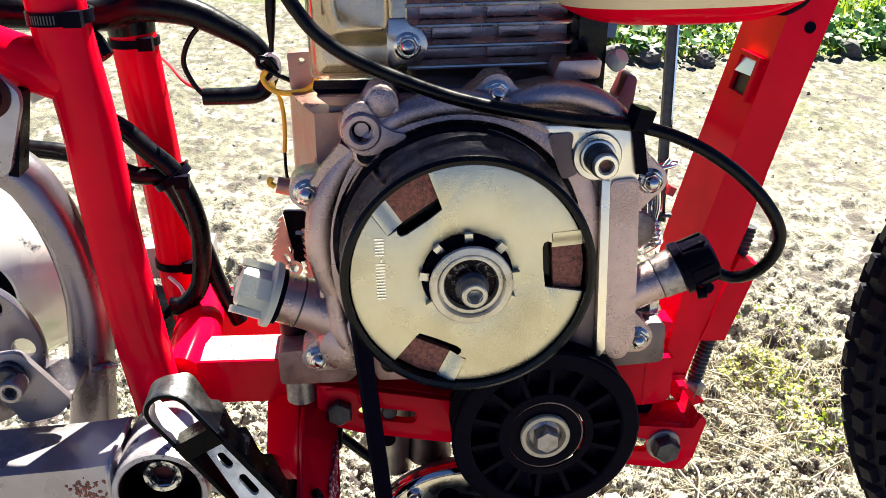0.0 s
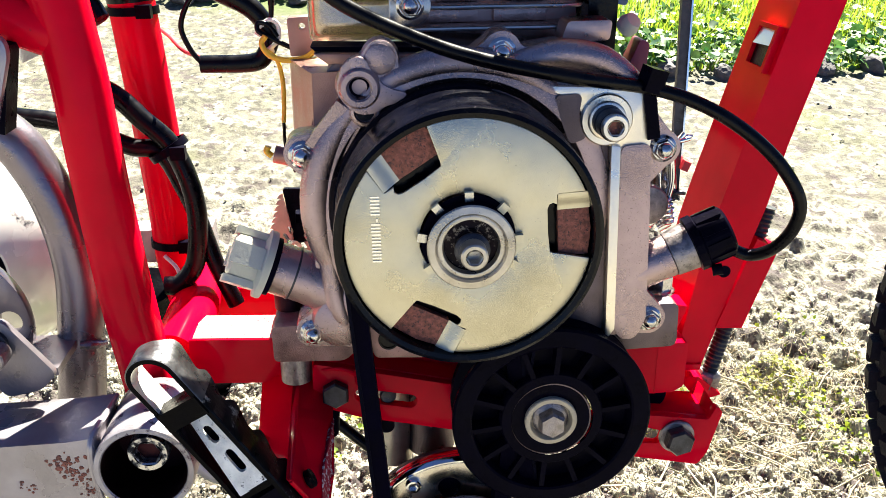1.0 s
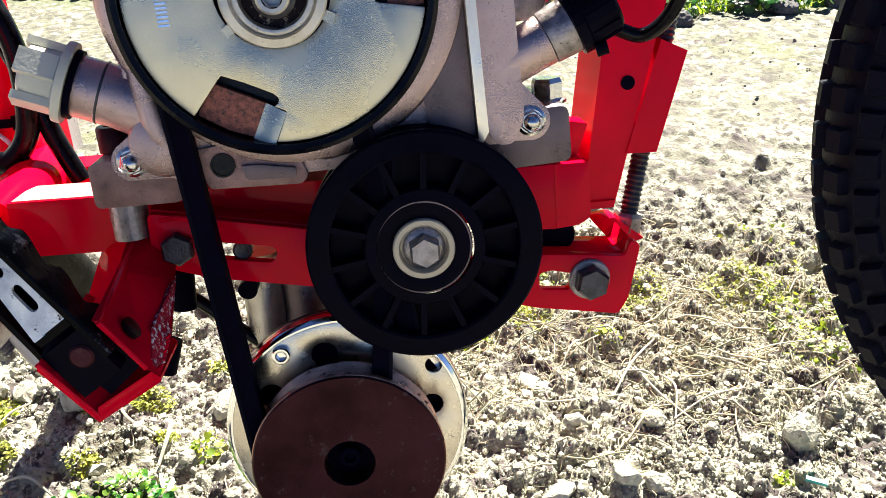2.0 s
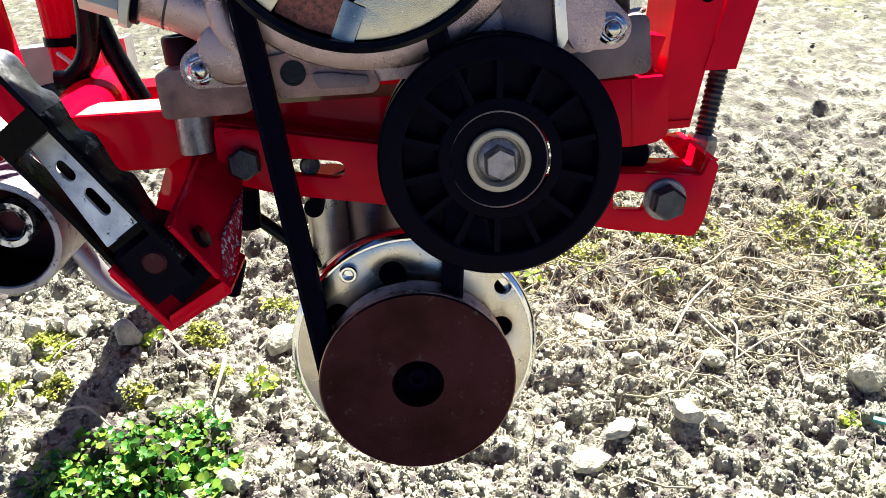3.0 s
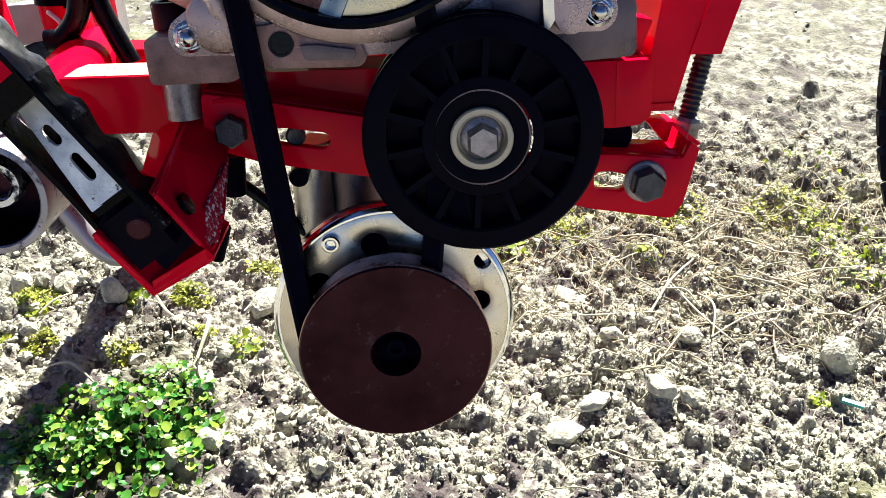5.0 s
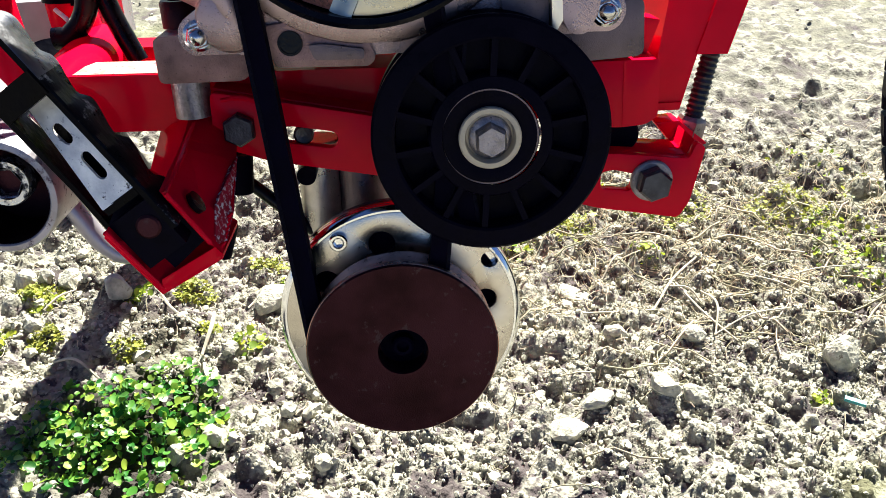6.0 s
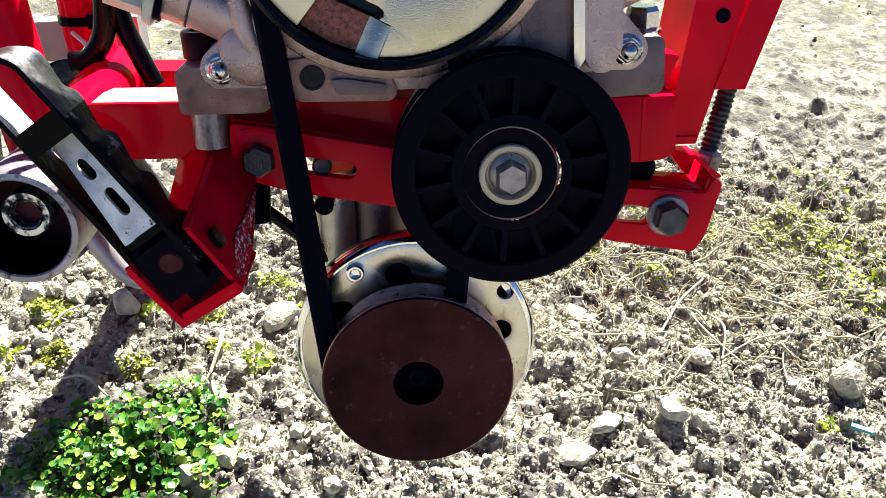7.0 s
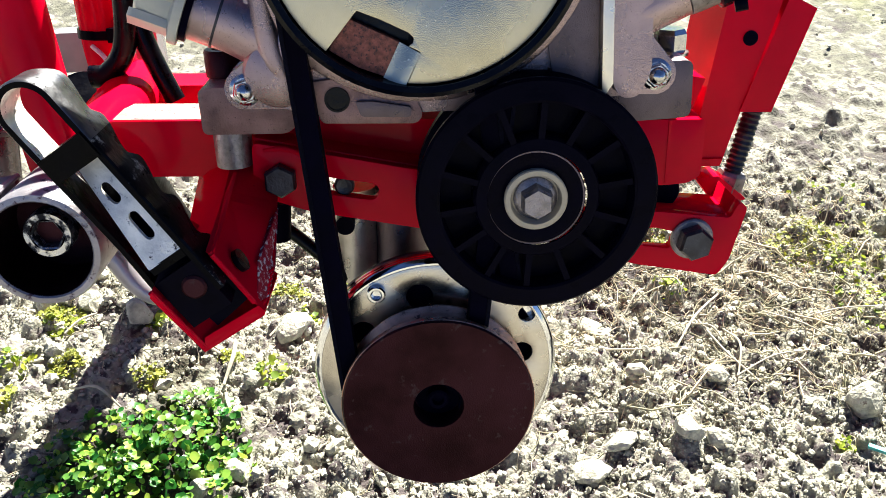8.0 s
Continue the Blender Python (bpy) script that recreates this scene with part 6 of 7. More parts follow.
cable_thing("throttle_cable", (0.0, -0.01, 0.13), "black throttle cable arching over the engine", "cable", [
    ("sheath", [(-0.090, -0.016, 0.205), (-0.0781, -0.018, 0.1778), (-0.0618, -0.020, 0.1591), (-0.0323, -0.020, 0.1435), (-0.0015, -0.020, 0.1323), (0.0393, -0.018, 0.1230), (0.0690, -0.010, 0.1170), (0.0776, -0.010, 0.1152), (0.0921, -0.012, 0.1110), (0.1080, -0.015, 0.1035), (0.1245, -0.018, 0.0919),
                (0.1378, -0.020, 0.0783), (0.1470, -0.020, 0.0626), (0.1473, -0.016, 0.0482), (0.1428, -0.008, 0.0355), (0.1353, 0.001, 0.0289), (0.1240, 0.004, 0.0330)], 0.0031, CABLE)])
tie = thing("cable_clip", (0.078, 0.0, 0.10), "black plastic clip holding the cable", "clip")
bm = bm_new()
beam(bm, (0.0758, -0.0075, 0.1145), (0.0795, -0.0075, 0.0925), 0.0058, 0.0060, (0, -1, 0))
part("clip_body", bm, PLASTIC, tie, bevel=0.0016)
bm = bm_new()
beam(bm, (0.0728, -0.0105, 0.1205), (0.0810, -0.0085, 0.1180), 0.0105, 0.0090, (0, -1, 0))
part("clip_head", bm, PLASTIC, tie, bevel=0.0016)

rod = thing("brake_rod", (0.113, 0.05, 0.11), "flat grey metal rod with a bright edge beside the engine", "rod")
bm = bm_new()
beam(bm, (0.1085, 0.050, 0.23), (0.1100, 0.046, 0.044), 0.0052, 0.0035, (0, -1, 0))
part("bar", bm, DARKSTEEL, rod, bevel=0.0006)
bm = bm_new()
beam(bm, (0.1108, 0.0485, 0.23), (0.1123, 0.0445, 0.044), 0.0009, 0.003, (0, -1, 0))
part("edge", bm, CHROME, rod)
bm = bm_new()
hose(bm, [(0.1110, 0.048, 0.078), (0.108, 0.046, 0.074), (0.1055, 0.044, 0.066), (0.104, 0.042, 0.056)], [0.003, 0.0036, 0.003, 0.0025], 12)
part("link", bm, CHROME, rod)

cable_thing("wiring_harness", (-0.15, 0.09, 0.12), "taped black wiring harness with loose red wire", "wiring", [
    ("upper_loom", [(-0.230, 0.070, 0.166), (-0.1839, 0.080, 0.1614), (-0.1636, 0.080, 0.1650), (-0.1385, 0.080, 0.1613), (-0.1194, 0.080, 0.1520), (-0.1058, 0.080, 0.1428), (-0.0987, 0.080, 0.1305), (-0.1014, 0.080, 0.1215), (-0.1085, 0.080, 0.1164), (-0.1355, 0.080, 0.1162)], [0.009, 0.0088, 0.0084, 0.0075, 0.0062, 0.0052, 0.0045, 0.0046, 0.0048, 0.0046], CABLE),
    ("thin_wire", [(-0.1350, 0.080, 0.1170), (-0.1400, 0.080, 0.1240), (-0.1434, 0.080, 0.1353), (-0.1389, 0.080, 0.1469), (-0.1312, 0.080, 0.1553)], 0.0014, CABLE),
    ("red_lead", [(-0.1338, 0.081, 0.1190), (-0.146, 0.092, 0.1215), (-0.160, 0.125, 0.1245), (-0.172, 0.150, 0.127)], 0.0010, REDWIRE),
    ("white_end", [(-0.1050, 0.079, 0.1330), (-0.1000, 0.078, 0.1290), (-0.0985, 0.078, 0.1235), (-0.101, 0.078, 0.1195)], 0.0022, WHITE),
    ("branch", [(-0.196, 0.075, 0.1600), (-0.186, 0.072, 0.148), (-0.181, 0.070, 0.1405)], [0.006, 0.0065, 0.006], CABLE)])
cable_thing("lower_loom", (-0.16, 0.09, 0.06), "two black cables tied to the far frame tube", "cable", [
    ("cable", [(-0.262, 0.090, 0.094), (-0.2394, 0.090, 0.0897), (-0.2175, 0.090, 0.0861), (-0.198, 0.090, 0.0795), (-0.1801, 0.090, 0.0709), (-0.1651, 0.092, 0.0668), (-0.1553, 0.093, 0.0456), (-0.1484, 0.093, 0.0238), (-0.1417, 0.092, -0.0025), (-0.1325, 0.090, -0.0262)], 0.0050, CABLE),
    ("cable", [(-0.205, 0.088, 0.113), (-0.1834, 0.088, 0.0990), (-0.1716, 0.088, 0.0864), (-0.1582, 0.088, 0.0715), (-0.1501, 0.087, 0.0488), (-0.1486, 0.087, 0.0275), (-0.1528, 0.088, 0.0020), (-0.1627, 0.088, -0.0106), (-0.1712, 0.088, -0.0119)], 0.0056, CABLE),
    ("grey_lead", [(-0.174, 0.105, 0.000), (-0.166, 0.098, -0.006), (-0.163, 0.09, -0.016), (-0.160, 0.085, -0.026)], 0.0012, WHITE)])


GREYTIE = mat("scuffed_black_nylon", (0.05, 0.05, 0.055), 0.4, 0, 0.2, 90, 0.2, 400)


def zip_tie(c, axis, r, label, w=0.0022, ribs=False):
    t = thing("cable_tie", c, label, "cable tie", "cable ties on the frame")
    bm = bm_new()
    axle(bm, c, axis, [(r, -w), (r + 0.0013, -w), (r + 0.0013, w), (r, w)], 40, closed=True)
    part("strap", bm, PLASTIC, t)
    if ribs:
        for k in range(9):
            a = radians(-128 + 5.5 * k)
            o = Vector((math.cos(a), math.sin(a), 0))
            bm = bm_new()
            q = Vector(c) + o * (r + 0.0013)
            beam(bm, q - Vector((0, 0, w * 0.65)), q + Vector((0, 0, w * 0.65)), 0.0005, 0.0007, tuple(o))
            part("rib", bm, GREYTIE, t)
    u, v, d = frame_of(axis)
    bm = bm_new()
    p = Vector(c) + Vector((0.6, -0.8, 0)) * (r + 0.0015)
    beam(bm, p - Vector((0.004, 0, 0)), p + Vector((0.004, 0, 0)), 0.0055, 0.007)
    part("tie_head", bm, PLASTIC, t, bevel=0.0008)


zip_tie((-0.1853, 0.027, 0.1690), (0, 0, 1), 0.0134, "black ribbed cable tie round the red tube", 0.0030, True)
zip_tie((-0.1762, 0.118, 0.1405), (0, 0, 1), 0.0128, "black cable tie round the far red tube")
zip_tie((-0.1700, 0.118, 0.0050), (0.03, 0, 1), 0.0127, "thin black cable tie round the far red tube")
zip_tie((-0.1600, 0.090, 0.0690), (0.6, 0, -1), 0.0102, "white-edged cable tie bundling two black cables")

cable_thing("ignition_wires", (-0.09, 0.07, 0.125), "yellow and black ignition wires at the engine corner", "wiring", [
    ("yellow_wire", [(-0.0743, 0.0715, 0.1301), (-0.0747, 0.0700, 0.1244), (-0.0807, 0.0700, 0.1199), (-0.0909, 0.0700, 0.1188), (-0.0987, 0.0700, 0.1216), (-0.1021, 0.0700, 0.1273), (-0.0999, 0.0700, 0.1312)], 0.0015, YELLOW),
    ("yellow_wire", [(-0.1009, 0.0730, 0.1239), (-0.0953, 0.0720, 0.1189), (-0.0931, 0.0710, 0.1081), (-0.0934, 0.0710, 0.0958), (-0.0943, 0.0710, 0.0862)], 0.0012, YELLOW),
    ("black_wire", [(-0.0762, 0.0730, 0.1217), (-0.0869, 0.0725, 0.1245), (-0.0981, 0.0725, 0.1301), (-0.1037, 0.0730, 0.1335), (-0.1032, 0.0735, 0.1374), (-0.0981, 0.0735, 0.1358), (-0.0942, 0.0735, 0.1301)], 0.0013, CABLE),
    ("white_wire", [(-0.1032, 0.0745, 0.1352), (-0.0975, 0.0745, 0.1386), (-0.0936, 0.0745, 0.1358), (-0.0942, 0.0745, 0.1285), (-0.1003, 0.0745, 0.1228)], 0.0012, WHITE),
    ("black_lead", [(-0.0919, 0.0755, 0.2004), (-0.0953, 0.0755, 0.1611), (-0.0964, 0.0755, 0.1442), (-0.0975, 0.0755, 0.1341)], [0.0028, 0.0028, 0.0014, 0.0010], CABLE),
    ("black_lead", [(-0.0943, 0.0712, 0.0867), (-0.0942, 0.0715, 0.0710), (-0.0902, 0.0720, 0.0587)], 0.0009, CABLE),
    ("yellow_stub", [(-0.099, 0.048, 0.0745), (-0.1015, 0.048, 0.077), (-0.1005, 0.048, 0.0795)], 0.0016, YELLOW)])

spr = thing("toothed_guard", (-0.098, 0.10, 0.02), "pale toothed metal guard on black backing behind the engine", "guard")
bm = bm_new()
out = []
for i in range(7):
    x, z = -0.1029 - 0.0074 * i / 7, 0.0369 - 0.0253 * i / 7
    out += [(x - 0.0008, z), (x - 0.0020, z - 0.0018), (x + 0.0006, z - 0.0020)]
slab(bm, [(-0.1014, 0.0385)] + out + [(-0.1103, 0.0116), (-0.1046, 0.0050), (-0.0970, 0.0060), (-0.0985, 0.0202)], 0.0985, 0.101,
     holes=[slot((-0.1020, 0.0125), (-0.1000, 0.0085), 0.0012, 5), slot((-0.0992, 0.0170), (-0.0982, 0.0140), 0.0010, 5)])
part("guard_plate", bm, CREAM, spr, "pale toothed plate", bevel=0.0003)
bm = bm_new()
out = []
for i in range(8):
    z = -0.0031 + 0.0338 * i / 8
    out += [(-0.0900, z), (-0.0912, z + 0.0021), (-0.0892, z + 0.0023)]
slab(bm, [(-0.0868, -0.0031)] + out + [(-0.0887, 0.0320), (-0.0868, 0.0320)], 0.0985, 0.101)
part("guard_rail", bm, CREAM, spr, "pale toothed strip")
bm = bm_new()
axle(bm, (-0.0975, 0.0984, 0.0046), (0, -1, 0), [(0.0052, 0), (0.0052, 0.0016), (0.0028, 0.0016), (0.0028, 0)], 24)
part("guard_eye", bm, CHROME, spr, "bright eyelet")
bm = bm_new()
slab(bm, rounded([(-0.1020, 0.0394), (-0.0860, 0.0385), (-0.0862, 0.0060), (-0.0985, 0.0050)], 0.002), 0.104, 0.107, holes=[rounded([(-0.0954, 0.0262), (-0.0896, 0.0262), (-0.0905, 0.0178), (-0.0960, 0.0174)], 0.001)])
part("guard_backing", bm, PLASTIC, spr)
bm = bm_new()
beam(bm, (-0.095, 0.1055, 0.02), (-0.08, 0.15, 0.02), 0.006, 0.006)
part("guard_stay", bm, PLASTIC, spr)

br = cable_thing("front_brake_cable", (0.27, 0.09, 0.15), "black brake cable running down to the front wheel", "cable", [
    ("sheath", [(0.2300, 0.05, 0.26), (0.2440, 0.05, 0.165), (0.2500, 0.05, 0.1220), (0.2580, 0.05, 0.0900), (0.2665, 0.05, 0.0610), (0.2730, 0.05, 0.0500)], 0.0026, CABLE)])


# ---- far side foot peg and stand, whose shadow lies on the gravel ----
def build_stand():
    t = thing("side_stand", (-0.15, 0.20, -0.10), "dark steel side stand holding the leaning bike on its far side", "stand")
    g = BIKE.inverted()
    foot = g @ Vector((-0.186, 0.262, 0.006))
    bm = bm_new()
    hose(bm, [(-0.190, 0.122, -0.026), (-0.192, 0.150, -0.060), tuple(foot)], [0.014, 0.015, 0.014], 20, 4)
    part("leg", bm, PEGBLACK, t)
    bm = bm_new()
    axle(bm, foot, BIKE.inverted().to_3x3() @ Vector((0, 0, 1)), [(0, -0.006), (0.022, -0.006), (0.022, -0.001), (0, 0.0)], 24)
    part("foot_plate", bm, PEGBLACK, t)
    return t


build_stand()


# ---- ground ----
GR = np.random.RandomState(5)


def graded(lo, hi, step, a, b, grow, grow_low):
    """Even steps between lo and hi, then growing steps out to a and b."""
    mid = list(np.arange(lo, hi, step))
    right, s, x = [], step, hi
    while x < b:
        right.append(x)
        s *= grow
        x += s
    left, s, x = [], step, lo
    while x > a:
        s *= grow_low
        x -= s
        left.append(x)
    return np.array(left[::-1] + mid + right + [b])


def crumbs(X, Y, cell, seed, chance, lo, hi):
    """Rounded lumps of earth, one to a cell, with creases between them."""
    H = np.zeros_like(X)
    I, J = np.floor(X / cell), np.floor(Y / cell)

    def fract(v):
        return v - np.floor(v)
    for a in (-1, 0, 1):
        for b in (-1, 0, 1):
            i, j = I + a, J + b
            q = i * 127.1 + j * 311.7 + seed * 74.7
            r1, r2, r3, r4 = (fract(np.sin(q + k) * 43758.5453) for k in (0.0, 13.7, 31.9, 57.3))
            dx, dy = (i + r1) * cell - X, (j + r2) * cell - Y
            g = r4 * 6.283
            u, v = dx * np.cos(g) + dy * np.sin(g), dy * np.cos(g) - dx * np.sin(g)
            r = cell * (lo + (hi - lo) * r3 * r3)
            h = np.clip(1 - (u * u + 1.7 * v * v) / (r * r), 0, 1) ** 0.6 * r * (0.45 + 0.5 * r1)
            H = np.maximum(H, np.where(r4 < chance, h, 0))
    return H


def build_ground():
    xs = graded(-0.33, 0.42, 0.0016, -70, 70, 1.032, 1.045)
    ys = graded(-0.05, 0.34, 0.0016, -70, 70, 1.0125, 1.10)
    X, Y = np.meshgrid(xs, ys)
    Z = np.zeros_like(X)
    near = np.exp(-((np.maximum(0, np.maximum(-1.2 - X, X - 1.8)) / 0.5) ** 2) - ((np.maximum(0, np.maximum(-0.3 - Y, Y - 1.6)) / 0.5) ** 2))
    # low swells
    for k in range(14):
        fx, fy, p, am = GR.uniform(-14, 14), GR.uniform(-14, 14), GR.uniform(0, 6.3), GR.uniform(0.0006, 0.0016)
        Z += am * np.sin(fx * X + fy * Y + p) * near
    # clods, crumbs and grains, smoother on the trodden crust further off
    step = np.maximum(np.gradient(xs)[None, :], np.gradient(ys)[:, None])
    loose = np.clip(1.35 - 1.9 * np.maximum(0, Y - 0.22), 0.45, 1.0) * near
    for cell, seed, chance, lo, hi, am in ((0.060, 5, 0.45, 0.30, 0.70, 0.16), (0.034, 1, 0.55, 0.35, 0.80, 0.30), (0.022, 6, 0.50, 0.30, 0.75, 0.50), (0.015, 2, 0.60, 0.35, 0.85, 0.85), (0.0075, 3, 0.75, 0.35, 0.85, 0.95), (0.0042, 4, 0.80, 0.40, 0.80, 0.60)):
        fine = np.clip(cell / (2.2 * step) - 0.4, 0, 1)
        Z += crumbs(X, Y, cell, seed, chance, lo, hi) * am * loose * fine
    nx, ny = len(xs), len(ys)
    co = np.stack([X, Y, Z], -1).reshape(-1, 3)
    idx = np.arange(nx * ny).reshape(ny, nx)
    f = np.stack([idx[:-1, :-1], idx[:-1, 1:], idx[1:, 1:], idx[1:, :-1]], -1).reshape(-1, 4)
    me = bpy.data.meshes.new("ground")
    me.vertices.add(len(co))
    me.vertices.foreach_set("co", co.ravel())
    me.loops.add(f.size)
    me.loops.foreach_set("vertex_index", f.ravel())
    me.polygons.add(len(f))
    me.polygons.foreach_set("loop_start", np.arange(0, f.size, 4))
    me.polygons.foreach_set("use_smooth", np.ones(len(f), bool))
    me.update()
    me.validate()
    me.materials.append(GROUND)
    ob = new("ground", me)
    tagged(ob, "pale limestone gravel ground with dry straw and small weeds", "ground", kind="structure")
    return xs, ys, Z


GX, GY, GZ = build_ground()


def ground_z(x, y):
    i = min(len(GX) - 1, int(np.searchsorted(GX, x)))
    j = min(len(GY) - 1, int(np.searchsorted(GY, y)))
    return float(GZ[j, i])


def ico(sub):
    bm = bm_new()
    bmesh.ops.create_icosphere(bm, subdivisions=sub, radius=1.0)
    v = np.array([q.co[:] for q in bm.verts])
    f = np.array([[q.index for q in p.verts] for p in bm.faces])
    bm.free()
    return v, f


def joined(name, verts, faces, material, label, category, smooth=True):
    me = bpy.data.meshes.new(name)
    co = np.concatenate(verts)
    f = np.concatenate(faces)
    k = f.shape[1]
    me.vertices.add(len(co))
    me.vertices.foreach_set("co", co.astype(np.float32).ravel())
    me.loops.add(f.size)
    me.loops.foreach_set("vertex_index", f.ravel())
    me.polygons.add(len(f))
    me.polygons.foreach_set("loop_start", np.arange(0, f.size, k))
    me.polygons.foreach_set("use_smooth", np.full(len(f), smooth))
    me.update()
    me.validate()
    me.materials.append(material)
    return tagged(new(name, me), label, category, kind="stuff")


def rot_z(a):
    c, s = math.cos(a), math.sin(a)
    return np.array([[c, -s, 0], [s, c, 0], [0, 0, 1]])


def clump(x, y):
    """Uneven spread of grains: 0 where the crust is bare, 1 where grit has gathered."""
    return 0.5 + 0.5 * (np.sin(37 * x + 3 * np.sin(23 * y)) * np.sin(41 * y + 2 * np.sin(31 * x + 1)) * 0.6 + 0.4 * np.sin(113 * x + 5 * y) * np.sin(97 * y - 7 * x))


def build_pebbles():
    v0 = np.array(((1, 0, 0), (-1, 0, 0), (0, 1, 0), (0, -1, 0), (0, 0, 1), (0, 0, -1)), float)
    f0 = np.array(((0, 2, 4), (2, 1, 4), (1, 3, 4), (3, 0, 4), (2, 0, 5), (1, 2, 5), (3, 1, 5), (0, 3, 5)))
    v1, f1 = ico(1)
    v2, f2 = ico(2)
    V, F, off = [], [], 0
    for n, box, lo, hi, pw, (v, f) in ((90000, (-0.33, 0.44, -0.07, 0.36), 0.0006, 0.0017, 1.8, (v0, f0)), (26000, (-0.34, 0.46, -0.07, 0.40), 0.0011, 0.0030, 2.4, (v1, f1)), (420, (-0.40, 0.62, -0.05, 0.50), 0.003, 0.0058, 2.4, (v2, f2)),
                                       (420, (-0.36, -0.03, -0.05, 0.34), 0.003, 0.0062, 2.0, (v2, f2)), (2600, (-0.9, 1.5, 0.34, 1.15), 0.0010, 0.0026, 3.0, (v1, f1))):
        x, y = GR.uniform(box[0], box[1], n), GR.uniform(box[2], box[3], n)
        r = lo + (hi - lo) * GR.rand(n) ** pw
        keep = (GR.rand(n) < 0.06 + 1.0 * clump(x, y) ** 2.0) & (np.hypot(x + 0.172, y - 0.032) > 0.052 + 0.012 * np.sin(9 * np.arctan2(y - 0.032, x + 0.172)))
        if n > 20000:
            keep &= GR.rand(n) < np.clip((0.40 - y) / 0.18, 0, 1)
        x, y, r = x[keep], y[keep], r[keep]
        n = len(x)
        s = r[:, None] * np.stack([GR.uniform(0.8, 1.35, n), GR.uniform(0.7, 1.1, n), GR.uniform(0.6, 1.05, n)], 1)
        p = v[None] * (1 + GR.uniform(-0.25, 0.25, (n, len(v), 1))) * s[:, None, :]
        a = GR.uniform(0, 6.28, n)
        c, q = np.cos(a)[:, None], np.sin(a)[:, None]
        z = GZ[np.minimum(len(GY) - 1, np.searchsorted(GY, y)), np.minimum(len(GX) - 1, np.searchsorted(GX, x))]
        px = p[:, :, 0] * c - p[:, :, 1] * q + x[:, None]
        py = p[:, :, 0] * q + p[:, :, 1] * c + y[:, None]
        pz = p[:, :, 2] + (z + r * 0.5)[:, None]
        V.append(np.stack([px, py, pz], -1).reshape(-1, 3))
        F.append((f[None] + (off + np.arange(n) * len(v))[:, None, None]).reshape(-1, 3))
        off += n * len(v)
    joined("pebbles", V, F, ROCK, "loose small pale gravel stones lying on the ground", "gravel", smooth=False)


build_pebbles()


def rock(x, y, r, sx, sy, sz, seed, label, material=ROCK):
    v, f = ico(3)
    rnd = np.random.RandomState(seed)
    p = v.copy()
    for _ in range(9):
        d = rnd.normal(size=3)
        d /= np.linalg.norm(d)
        k = rnd.uniform(0.55, 0.85)
        h = p @ d
        p -= np.outer(np.maximum(0, h - k), d) * 0.9
    p *= 1 + 0.03 * rnd.normal(size=(len(p), 1))
    p = p * np.array([sx, sy, sz]) * r @ rot_z(rnd.uniform(0, 6.28)).T
    me = bpy.data.meshes.new("stone")
    me.from_pydata([tuple(q) for q in p], [], [tuple(q) for q in f])
    me.polygons.foreach_set("use_smooth", np.zeros(len(f), bool))
    me.materials.append(material)
    ob = new("stone", me)
    ob.location = (x, y, ground_z(x, y) + r * sz * 0.45)
    return tagged(ob, label, "stone", "loose stones on the gravel")


for i, (x, y, r, sx, sy, sz) in enumerate(((0.292, 0.072, 0.0150, 1.15, 0.9, 0.9), (0.164, 0.046, 0.0095, 1.2, 0.9, 0.7), (0.184, 0.044, 0.0088, 1.1, 1.0, 0.8), (0.119, 0.040, 0.0095, 1.5, 0.8, 0.4),
                                           (0.099, 0.022, 0.0110, 1.4, 0.9, 0.35), (-0.117, 0.026, 0.0085, 1.2, 1.0, 0.7), (-0.135, 0.014, 0.0085, 1.2, 1, 0.7), (-0.280, 0.190, 0.011, 1.2, 0.8, 0.6),
                                           (-0.094, 0.158, 0.0150, 1.2, 1.0, 0.6), (0.124, 0.156, 0.013, 1.7, 0.6, 0.35), (-0.205, 0.165, 0.012, 1.0, 0.9, 0.8), (-0.245, 0.187, 0.011, 1.2, 0.9, 0.7),
                                           (0.146, 0.105, 0.008, 1.2, 0.9, 0.7), (0.20, 0.10, 0.009, 1.1, 0.9, 0.6), (-0.29, 0.06, 0.013, 1.2, 1.0, 0.7), (-0.06, 0.085, 0.009, 1.2, 0.9, 0.7))):
    rock(x, y, r * 0.95, sx, sy, min(1.0, sz * 1.3), 20 + i, ("large pale angular stone lying on gravel" if r > 0.0145 else "pale rough stone lying on gravel"))

def lawn_edge(x):
    s = min(1.0, max(0.0, (0.35 - x) / 0.55))
    return 1.01 - 0.05 * max(0, x - 0.4) + 0.30 * s * s * (3 - 2 * s) + 0.02 * math.sin(9 * x) + 0.012 * math.sin(23 * x + 1)


# dark stones along the lawn edge
for i in range(26):
    x = -0.75 + i * 0.085 + GR.uniform(-0.03, 0.03)
    y = lawn_edge(x) - 0.01 + GR.uniform(-0.03, 0.03)
    rock(x, y, GR.uniform(0.014, 0.030), 1.2, 0.9, 0.7, 60 + i, "rounded dark grey stone at the edge of the grass", DARKROCK)

tl = new("plastic_scrap", None)
tl.matrix_basis = pose(0.2835, 0.0315, 0.006, 0, 0, 150)
tl["o"] = (0, 0, 0)
tagged(tl, "small teal plastic scrap lying on the gravel", "litter")
bm = bm_new()
beam(bm, (-0.0065, 0, 0.0012), (0.0065, 0, 0.0012), 0.0032, 0.0022)
part("scrap", bm, TEAL, tl, bevel=0.0006)


